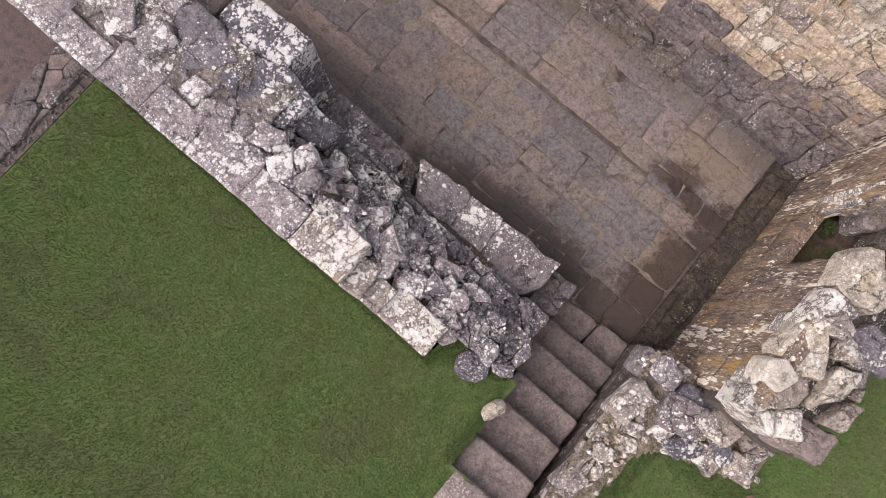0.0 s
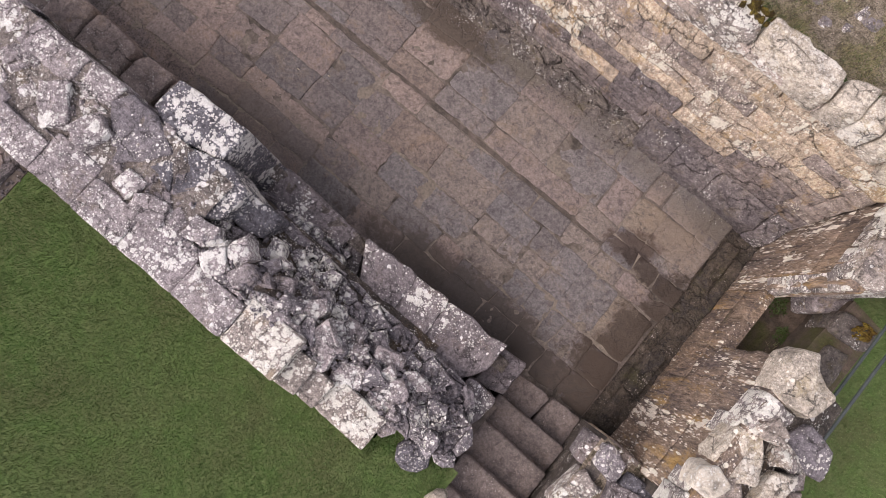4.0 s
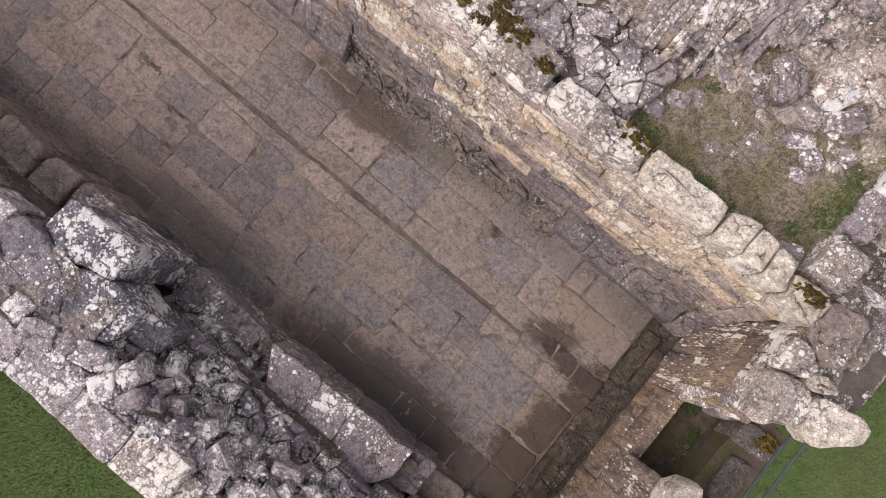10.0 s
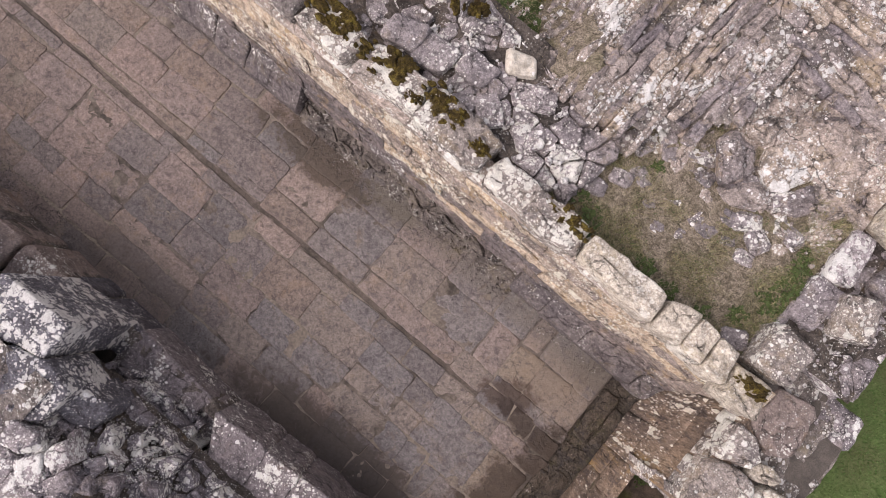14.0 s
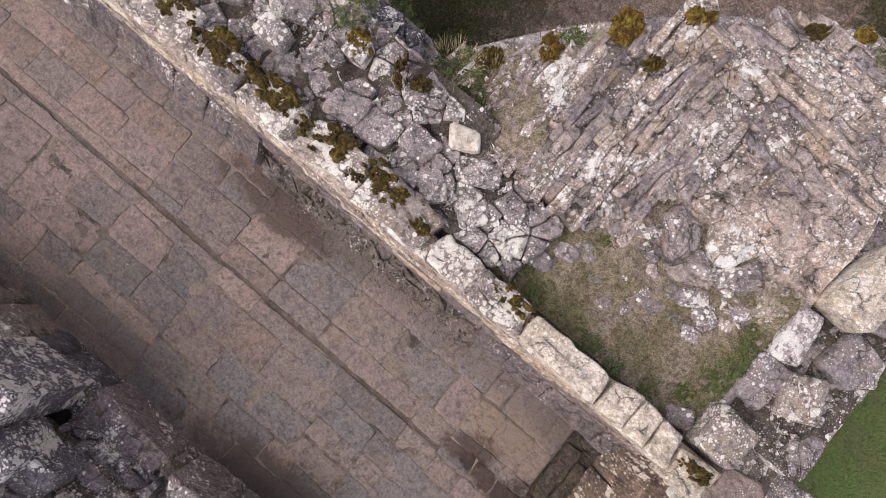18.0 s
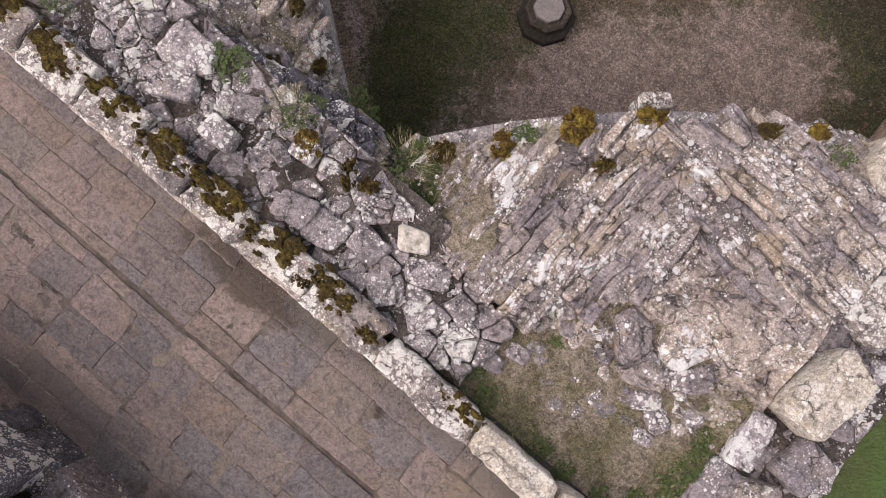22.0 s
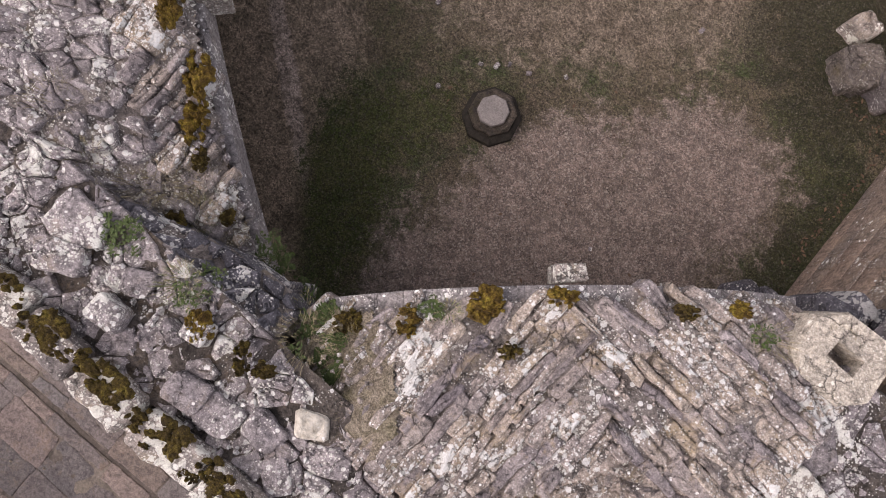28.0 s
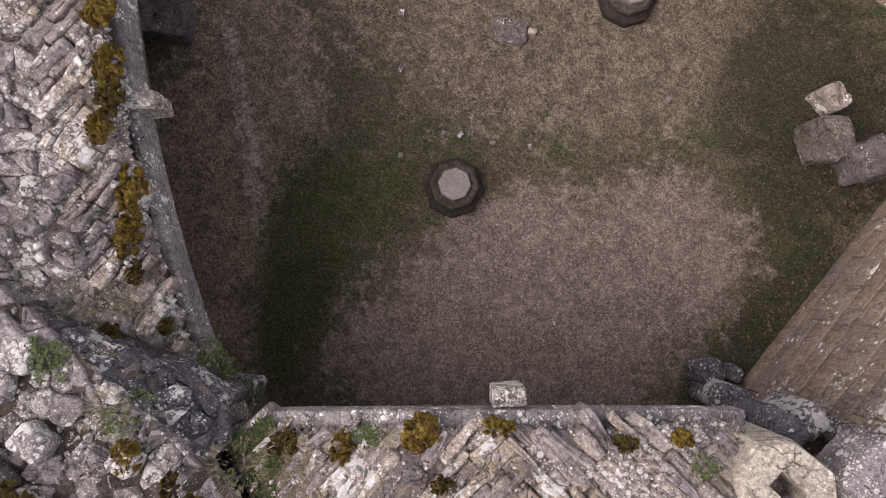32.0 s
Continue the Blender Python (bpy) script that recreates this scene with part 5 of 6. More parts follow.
rubble(wall_east, [(2.41, 1.74), (3.1, 1.70), (3.34, 1.82), (3.36, 2.2), (3.2, 2.95), (2.89, 3.26), (2.42, 3.4)], lambda x, y: 2.20 - 0.4 * max(0.0, x - 2.8) - 0.5 * max(0.0, 1.95 - y), 0.21, M_PIER, seed=5, skip=[p[0] for p in PIER], rough=0.024, cut=0.06, gap=0.006, bevel=0.02, lean=0.3, vary=0.06, deep=0.4)
EAST_TOP = [
    (2.44, 7.26, 0.38, 0.66, -12, 2.58), (2.24, 5.58, 0.32, 0.38, -4, 2.55), (2.40, 8.07, 0.42, 0.47, -7, 2.45), (2.51, 9.75, 0.36, 0.5, -7, 2.35),
    (2.25, 6.62, 0.24, 0.47, 5, 2.40), (2.55, 6.24, 0.30, 0.37, 20, 2.46), (2.27, 6.14, 0.28, 0.42, 0, 2.36), 
    (3.15, 5.16, 0.40, 0.46, 4, 2.02), (2.70, 6.72, 0.34, 0.38, -8, 2.42), (3.16, 5.58, 0.38, 0.34, 6, 2.06)]
for row in EAST_TOP:
    block("wall_stone", row, M_PALE if row[1] == 7.26 else M_PIER if row[1] < 5.3 else M_COPING if row[5] > 2.44 else M_RUBBLE, wall_east, deep=0.4, bevel=0.022, rough=0.016, cut=0.09, wear=0.14)
rubble(wall_east, [(2.12, 5.7), (2.52, 5.7), (2.52, 9.2), (2.12, 9.2)], lambda x, y: 2.31, 0.30, M_NORTH, angle=90, aspect=1.5, seed=6, skip=footprint(EAST_TOP, -0.03), rough=0.014, cut=0.06, lean=0.05, vary=0.015, gap=0.003, bevel=0.012)
rubble(wall_east, [(2.52, 5.7), (3.0, 5.7), (3.0, 9.2), (2.52, 9.2)], lambda x, y: 2.28, 0.22, M_RUBBLE, seed=63, skip=footprint(EAST_TOP, -0.03), rough=0.018, cut=0.07, lean=0.2, gap=0.005, bevel=0.016)
rubble(wall_east, [(2.1, 5.42), (2.46, 5.42), (2.46, 5.72), (2.1, 5.72)], lambda x, y: 2.2, 0.2, M_RUBBLE, seed=62, skip=footprint(EAST_TOP, -0.03), rough=0.02, cut=0.1)
rubble(wall_east, [(2.42, 4.2), (3.04, 4.62), (3.32, 4.95), (3.32, 5.72), (2.42, 5.72)], lambda x, y: 2.10 - 0.1 * (x - 2.4), 0.2, M_PIER, seed=61, skip=footprint(EAST_TOP, -0.03), rough=0.02, cut=0.1)
# large cap stones over the jamb, the last one jutting out over the grass
CAPS = [
    ([(2.41, 4.68), (2.41, 5.05), (2.63, 5.04), (2.75, 4.89), (2.68, 4.76)], 2.25, M_PIER), ([(2.40, 4.24), (2.41, 4.66), (2.66, 4.74), (2.83, 4.72), (2.92, 4.45), (2.62, 4.22)], 2.26, M_PIER),
    ([(2.94, 4.43), (2.86, 4.68), (2.95, 4.78), (3.27, 4.84), (3.40, 4.78), (3.43, 4.62), (3.12, 4.38)], 2.21, M_PALE), ([(2.73, 4.72), (2.73, 4.86), (2.88, 4.93), (3.00, 4.90), (2.96, 4.79)], 2.19, M_PALE),
    ([(2.51, 5.08), (2.50, 5.50), (2.91, 5.54), (2.95, 5.07), (2.80, 4.98)], 2.20, M_WARM)]
for k, (poly, z, mat) in enumerate(CAPS):
    stone("cap_stone", shrink(poly, 0.004), z - 0.26, z, mat, wall_east, bevel=0.03, rough=0.02, cut=0.12, ragged=0.03, tilt=(-0.03, 0.02 * (k % 3)))
FACE_O = Matrix(((0, 0, 1, 2.95), (1, 0, 0, 0), (0, 1, 0, 0), (0, 0, 0, 1)))
for poly in courses(5.7, 9.3, 1.1, 2.1, (0.2, 0.3), (0.3, 0.6), 25):
    stone("wall_block", shrink(poly, 0.006), -0.1, 0.05, M_RUBBLE, wall_east, FACE_O, bevel=0.02, cut=0.08)

railing = thing("railing", "two grey galvanised rails across the opening", "railing", (3.1, 3.8, 1.9))
for x, z in ((3.1, 1.84), (3.12, 2.05)):
    ring = [(x + 0.014 * math.cos(a), z + 0.014 * math.sin(a)) for a in [math.pi * k / 6 for k in range(12)]]
    mesh_object("rail", [(u, y, w) for y in (3.0, 4.85) for u, w in ring], [(k, (k + 1) % 12, (k + 1) % 12 + 12, k + 12) for k in range(12)], M_METAL, railing)

# ---- long wall ----
wall_north = box("wall_north", (-16, 5.28, -0.8), (2.5, 6.2, 2.2), M_MORTAR)
tagged(wall_north, "tall coursed stone wall with lichened coping", "wall", kind="structure")
lean_back = math.sin(radians(4.0))
FACE_N = Matrix(((1, 0, 0, 0), (0, lean_back, -1, 5.07), (0, 1, lean_back, 0), (0, 0, 0, 1)))
# darker grey-violet stone on the lower courses, with an uneven upper limit
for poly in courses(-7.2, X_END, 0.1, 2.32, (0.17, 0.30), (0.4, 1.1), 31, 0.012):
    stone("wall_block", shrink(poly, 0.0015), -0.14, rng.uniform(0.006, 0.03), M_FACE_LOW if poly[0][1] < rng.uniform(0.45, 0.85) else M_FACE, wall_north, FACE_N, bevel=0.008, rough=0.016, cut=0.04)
for poly in courses(-7.2, -2.85, 4.84, 5.12, (9, 9), (0.5, 0.9), 33, 0.02):
    stone("plinth_stone", shrink(poly, 0.006), -0.05, rng.uniform(0.36, 0.42), M_BASE, wall_north, bevel=0.02, rough=0.016, cut=0.05, tilt=(0.0, 1.2), ragged=0.02)
for poly in courses(0.42, 2.44, 4.86, 5.12, (9, 9), (0.5, 0.8), 34, 0.015):
    stone("plinth_stone", shrink(poly, 0.005), -0.05, rng.uniform(0.36, 0.42), M_BASE, wall_north, bevel=0.02, rough=0.014, cut=0.05, tilt=(0.0, 1.2), ragged=0.02)
foot = lambda x, y: 0.01 + 0.75 * max(0.0, y - 4.86 - wobble(x, y, 0.12, 2.5)) + wobble(x, y, 0.04, 8.0)
sheet("wall_foot", -2.9, 0.5, 4.80, 5.2, foot, 0.04, M_PLINTH, wall_north)
rubble(wall_north, [(-2.85, 4.9), (0.42, 4.94), (0.42, 5.14), (-2.85, 5.14)], lambda x, y: foot(x, y) + 0.03, 0.16, M_PLINTH, seed=35, rough=0.02, lean=0.3, vary=0.02, aspect=1.6, gap=0.02, bevel=0.02, cut=0.12, drop=0.3)
chips("stone_chips", [(-2.85, 4.82), (0.42, 4.85), (0.42, 5.1), (-2.85, 5.1)], lambda x, y: foot(x, y) + 0.01, 160, (0.012, 0.04), M_PLINTH, wall_north, 15)
COPING = [
    (-5.98, 5.37, 0.62, 0.38, 1, 2.48), (-5.32, 5.37, 0.64, 0.36, -2, 2.50), (-4.66, 5.38, 0.60, 0.36, 2, 2.48),
    (-3.99, 5.38, 0.66, 0.38, 2, 2.50), (-3.35, 5.37, 0.58, 0.33, 4, 2.50), (-2.77, 5.34, 0.56, 0.30, -3, 2.50), (-2.18, 5.34, 0.58, 0.30, -1, 2.50),
    (-1.54, 5.34, 0.60, 0.32, 3, 2.50), (-0.85, 5.35, 0.70, 0.34, -1, 2.53), (-0.22, 5.31, 0.46, 0.28, -1, 2.44), (0.24, 5.29, 0.52, 0.27, 0, 2.48),
    (0.89, 5.28, 0.74, 0.26, -2, 2.53), (1.43, 5.27, 0.25, 0.27, 2, 2.53), (1.68, 5.27, 0.21, 0.29, -3, 2.53), (1.90, 5.26, 0.20, 0.30, 0, 2.52)]
for poly in courses(-7.2, 2.3, 5.15, 5.34, (9, 9), (0.5, 1.1), 36, 0.012):
    stone("bed_stone", shrink(poly, 0.002), 2.22, 2.325 + rng.uniform(-0.012, 0.012), M_RENDER, wall_north, bevel=0.012, rough=0.012, cut=0.03)
copes = []
for row in COPING + [(2.20, 5.20, 0.34, 0.28, 4, 2.50)]:
    copes.append(block("coping_stone", row, M_PALE if 0.4 < row[0] else M_COPING, wall_north, deep=0.34, wear=0.07, bevel=0.022, rough=0.018, cut=0.07, ragged=0.025))
NORTH_TOP = [
    (-2.59, 5.79, 0.27, 0.22, 6, 2.52), (-1.96, 6.14, 0.22, 0.18, 12, 2.50), (-2.12, 5.98, 0.20, 0.15, -16, 2.48), (-1.42, 5.75, 0.33, 0.27, 7, 2.43),
    (-1.07, 5.86, 0.34, 0.24, -5, 2.42), (-0.83, 6.13, 0.28, 0.21, 28, 2.41), (-0.56, 5.99, 0.38, 0.2, 25, 2.37), (-0.17, 5.95, 0.26, 0.21, -15, 2.37),
    (-0.40, 5.70, 0.25, 0.24, -29, 2.38), (-0.78, 5.66, 0.28, 0.22, -35, 2.39), (-2.60, 6.10, 0.26, 0.24, 20, 2.42), (-3.2, 5.85, 0.34, 0.28, 30, 2.46), (-1.75, 5.72, 0.34, 0.28, 12, 2.44)]
for row in NORTH_TOP:
    block("wall_stone", row, M_CHALK if row[0] == -0.83 else M_NORTH, wall_north, deep=0.3, bevel=0.022, rough=0.018, cut=0.11, dome=0.012, wear=0.18)
SLAB = [(-3.52, 6.0), (-3.49, 6.34), (-3.11, 6.32), (-2.98, 6.09), (-3.36, 5.93)]
stone("wall_stone", SLAB, 2.15, 2.44, M_NORTH, wall_north, bevel=0.022, rough=0.016, cut=0.08, ragged=0.02)
rubble(wall_north, [(-6.2, 5.50), (0.2, 5.46), (0.3, 6.1), (-1.55, 6.45), (-6.2, 6.45)], lambda x, y: 2.36, 0.21, M_NORTH, seed=7, skip=footprint(NORTH_TOP, -0.03) + [SLAB], rough=0.022, lean=0.2, vary=0.03, gap=0.006, cut=0.08, bevel=0.02, dome=0.008)

sheet("mortar", -6.2, 0.5, 5.45, 6.45, lambda x, y: 2.335 + wobble(x, y, 0.04, 6.0) - 0.5 * max(0.0, x + 0.15 + wobble(x, y, 0.2, 4.0)), 0.05, M_CRUST, wall_north)
sheet("mortar", 2.46, 3.32, 4.7, 5.74, lambda x, y: 2.12 - 0.1 * (x - 2.4) + wobble(x, y, 0.05, 6.0), 0.05, M_FILL, wall_east, keep=lambda x, y: y - 4.3 > 0.66 * (x - 2.46))
sheet("mortar", 2.14, 2.98, 5.7, 9.2, lambda x, y: 2.285 + wobble(x, y, 0.045, 6.0), 0.06, M_CRUST, wall_east)
sheet("mortar", 2.5, 3.22, 1.75, 3.4, lambda x, y: 2.10 - 0.45 * max(0.0, x - 2.7) - 0.5 * max(0.0, 1.95 - y) + wobble(x, y, 0.045, 6.0), 0.06, M_CRUST, wall_east)

chips("stone_chips", [(-6, 5.5), (0.1, 5.5), (0, 6.2), (-1.6, 6.4), (-6, 6.4)], lambda x, y: 2.36, 420, (0.012, 0.045), M_RUBBLE, wall_north, 5)
chips("stone_chips", [(2.2, 5.7), (2.9, 5.7), (2.9, 9), (2.2, 9)], lambda x, y: 2.3, 200, (0.015, 0.05), M_RUBBLE, wall_east, 6)

# ---- vault ----
vault = thing("vault", "broken rubble vault over a ruined room", "vault", (0, 7, 2), kind="structure")


def rib_height(x, y):
    if y - 6.5 > -(x + 1.8) * 0.2 and x > -1.75:
        s = math.hypot(x - 0.16, y - 8.15)
        return 2.37 - 0.115 * s * s
    s = math.hypot(x + 4.4, y - 8.55)
    return 2.20 - 0.1 * s * s


def web_top(x, y):
    return min(2.47, rib_height(x, y) + 0.06 + 0.5 * max(0, (x - y + 8.1) * 0.6)) if x > -1.7 else min(2.38, rib_height(x, y) + 0.10 + 0.5 * max(0, -(x + y - 4.3) * 0.6))


WEB_EAST = [(-1.52, 6.2), (-1.5, 6.72), (0.1, 8.2), (1.6, 9.42), (2.2, 9.3), (2.2, 6.2)]
WEB_WEST = [(-6.4, 6.35), (-2.05, 6.35), (-2.15, 6.60), (-4.30, 8.45), (-6.4, 10.2)]
prism("web", WEB_EAST, 1.45, 1.68, M_MORTAR, vault)
prism("web", [(-9, 6.2), (-1.9, 6.2), (-2.5, 6.5), (-4.6, 8.3), (-6.9, 10.2), (-9, 10.2)], 1.0, 1.26, M_MORTAR, vault)
sheet("mortar", -1.6, 2.2, 6.1, 9.5, lambda x, y: web_top(x, y) - 0.034 + wobble(x, y, 0.045, 5.0), 0.05, M_FILL, vault, keep=lambda x, y: inside((x, y), [(-1.52, 6.2), (-1.5, 6.72), (0.1, 8.2), (1.6, 9.42), (2.2, 9.3), (2.2, 7.75), (1.1, 7.5), (0.75, 6.75), (0.25, 6.3)]))
sheet("mortar", -6.6, -1.9, 6.1, 10.6, lambda x, y: web_top(x, y) - 0.028 + wobble(x, y, 0.045, 5.0), 0.05, M_FILL, vault, keep=lambda x, y: inside((x, y), WEB_WEST))
slabs(vault, [(-1.52, 6.66), (0.08, 8.16), (1.08, 7.45), (0.85, 6.8), (0.4, 6.35), (-0.5, 6.15), (-1.4, 6.25)], web_top, M_VAULT, 88, (0.06, 0.13), (0.2, 0.6), 8, rough=0.016, vary=0.022, lean=0.22)
slabs(vault, [(0.08, 8.16), (1.58, 9.36), (2.16, 9.2), (2.16, 7.7), (1.08, 7.45)], web_top, M_VAULT, -6, (0.06, 0.14), (0.2, 0.6), 9, rough=0.016, vary=0.022, lean=0.22)
def earth(x, y):
    return 2.24 + 0.06 * max(0.0, y - 5.6) + wobble(x, y, 0.05, 3.0)


sheet("mortar_crust", 0.3, 2.2, 5.9, 7.95, lambda x, y: earth(x, y) + 0.07 * max(-1.0, min(0.6, y - 6.55 - 0.15 * (x - 0.7))) + wobble(x + 5, y, 0.05, 4.5) + wobble(x, y, 0.02, 11.0), 0.04, M_RENDER, vault,
      keep=lambda x, y: inside((x, y), [(0.25, 6.3), (1.1, 7.55), (2.2, 7.9), (2.2, 6.0), (1.2, 5.9), (0.3, 5.9)]))
rubble(vault, [(0.75, 6.7), (1.15, 7.4), (2.1, 7.7), (2.1, 6.85), (1.2, 6.3)], lambda x, y: earth(x, y) + 0.07, 0.26, M_VAULT, seed=10, gap=0.03, rough=0.028, lean=0.15, vary=0.02, bevel=0.035,
       name="crust_stone", drop=0.5, cut=0.12)
slabs(vault, [(-2.35, 6.72), (-4.3, 8.42), (-6.0, 9.88), (-6.5, 9.5), (-4.75, 7.95), (-2.95, 6.75)], lambda x, y: web_top(x, y) + 0.03, M_VAULT, 92, (0.06, 0.12), (0.12, 0.4), 18, vary=0.045, lean=0.5)
rubble(vault, WEB_WEST, web_top, 0.17, M_NORTH, angle=20, aspect=1.4, seed=14, gap=0.008, lean=0.3, vary=0.03, rough=0.024, cut=0.09, name="web_stone", bevel=0.018, drop=0.2, skip=[[(-2.35, 6.72), (-4.3, 8.42), (-6.0, 9.88), (-6.5, 9.5), (-4.75, 7.95), (-2.95, 6.75)]])
for (ax, ay), (bx, by), count, bow, half, side, deep in (((-1.45, 6.80), (1.75, 9.50), 17, 0.10, 0.075, 1, 0.2), ((-2.17, 6.66), (-6.2, 10.0), 22, 0.0, 0.05, -1, 0.3)):
    ux, uy = (bx - ax) / count, (by - ay) / count
    d = math.hypot(ux, uy)
    nx, ny = -uy / d * side, ux / d * side
    swell = lambda k: (bow * (1.0 - (2.0 * k / count - 1) ** 2)) if bow else 0.0
    for k in range(count):
        x, y = ax + ux * k, ay + uy * k
        z = rib_height(x + ux / 2, y + uy / 2) - 0.05
        slope = (rib_height(x + ux, y + uy) - rib_height(x, y))
        a, b = swell(k), swell(k + 1)
        stone("voussoir", [(x + nx * (a - half), y + ny * (a - half)), (x + ux + nx * (b - half), y + uy + ny * (b - half)), (x + ux + nx * (b + half), y + uy + ny * (b + half)), (x + nx * (a + half), y + ny * (a + half))],
              z - deep, z, M_RIB, vault, bevel=0.006, rough=0.003, cut=0.01, tilt=(slope * ux / d / d, slope * uy / d / d), long=0.5, skew=True)
chips("stone_chips", [(-1.4, 6.3), (0.1, 8.0), (1.5, 9.2), (2.1, 9.1), (2.1, 6.4), (0.5, 6.3)], lambda x, y: web_top(x, y) - 0.02 if y > 7.2 else earth(x, y) + 0.03, 800, (0.012, 0.04), M_VAULT, vault, 7)
chips("stone_chips", WEB_WEST, lambda x, y: web_top(x, y), 420, (0.012, 0.045), M_NORTH, vault, 8)
rubble(vault, [(-3.4, 6.34), (-1.5, 6.34), (-1.52, 6.62), (-1.75, 6.76), (-2.25, 6.72), (-3.4, 6.44)], lambda x, y: 2.30 - 0.9 * max(0.0, y - 6.4), 0.165, M_BLOCK, seed=44, vary=0.05, lean=0.4, rough=0.024, gap=0.002, cut=0.06, bevel=0.025,
       name="springer_stone", drop=0.08, deep=0.6)
sheet("mortar", -3.4, -1.5, 6.3, 6.8, lambda x, y: 2.27 - 0.9 * max(0.0, y - 6.4) + wobble(x, y, 0.05, 6.0), 0.04, M_FILL, vault, keep=lambda x, y: inside((x, y), [(-3.4, 6.34), (-1.5, 6.34), (-1.52, 6.62), (-1.75, 6.76), (-2.25, 6.72), (-3.4, 6.44)]))
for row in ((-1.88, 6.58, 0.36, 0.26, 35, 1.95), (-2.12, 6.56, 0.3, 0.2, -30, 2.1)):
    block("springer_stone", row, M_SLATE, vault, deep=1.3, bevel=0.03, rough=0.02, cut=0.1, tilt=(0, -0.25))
block("boss_block", (-0.02, 8.36, 0.26, 0.15, 43, 2.32), M_COPING, vault, deep=0.35, bevel=0.015, cut=0.06)
block("boss_block", (-3.90, 8.26, 0.14, 0.24, -42, 2.24), M_COPING, vault, deep=0.35, bevel=0.015, cut=0.06)

# octagonal dressed stone with a square socket
socket = thing("socket_stone", "pale octagonal dressed stone with a square socket hole", "carved stone", (1.92, 9.18, 2.2))
oct_out = [(1.66, 9.02), (1.82, 8.86), (2.22, 8.87), (2.38, 9.03), (2.36, 9.40), (2.24, 9.53), (1.85, 9.52), (1.64, 9.33)]
oct_in = [(1.89, 9.12), (2.15, 9.11), (2.15, 9.27), (1.90, 9.28)]
v, f = [], []
ring8 = lambda s, z: [(2.01 + (x - 2.01) * s, 9.20 + (y - 9.20) * s, z) for x, y in oct_out]
v = ring8(1.0, 1.5) + ring8(1.0, 2.36) + ring8(0.94, 2.41)
f = [(k + 8 * j, (k + 1) % 8 + 8 * j, (k + 1) % 8 + 8 * j + 8, k + 8 * j + 8) for j in range(2) for k in range(8)]
hole8 = []
for k in range(4):
    a, b = oct_in[k], oct_in[(k + 1) % 4]
    hole8 += [(a[0], a[1]), ((a[0] + b[0]) / 2, (a[1] + b[1]) / 2)]
v += [(x, y, 2.415) for x, y in hole8] + [(x, y, 1.6) for x, y in hole8]
shift = min(range(8), key=lambda s: sum(math.hypot(hole8[(k + s) % 8][0] - oct_out[k][0], hole8[(k + s) % 8][1] - oct_out[k][1]) for k in range(8)))
f += [(16 + k, 16 + (k + 1) % 8, 24 + (k + 1 + shift) % 8, 24 + (k + shift) % 8) for k in range(8)]
f += [(24 + k, 24 + (k + 1) % 8, 32 + (k + 1) % 8, 32 + k) for k in range(8)] + [tuple(range(32, 40))]
mesh_object("drum", v, f, M_PALE, socket, smooth=False)
# the hole's shade is painted on its earth as a near-black colour
prism("socket_earth", [(2.02 + 1.02 * (x - 2.02), 9.195 + 1.02 * (y - 9.195)) for x, y in oct_in], 1.65, 1.85, M_SHADE, socket, "earth in the socket, coloured black for the hole's shade")

soil = sheet("soil", -0.3, 2.2, 5.45, 7.3, earth, 0.05, M_SOIL)
g = np.random.default_rng(21)
feet = [(x, y, earth(x, y)) for x, y in zip(g.uniform(-0.2, 2.15, 52000), g.uniform(5.45, 6.9, 52000)) if noise.noise(Vector((3.2 * x, 3.2 * y, 9.0))) > g.uniform(0.1, 0.7) - 0.45 * max(0.0, x - 1.5) - 0.5 * max(0.0, min(1.0, (5.95 - y) / 0.3)) - 0.2 * (x < 0.7)]
tagged(turf_blades("hollow_grass", feet, M_TURF, (0.015, 0.045), 0.006, 0.95, 22), "sparse short grass in the mossy hollow", "grass", kind="stuff")
tagged(soil, "mossy earth in a hollow of the vault", "soil", kind="structure")
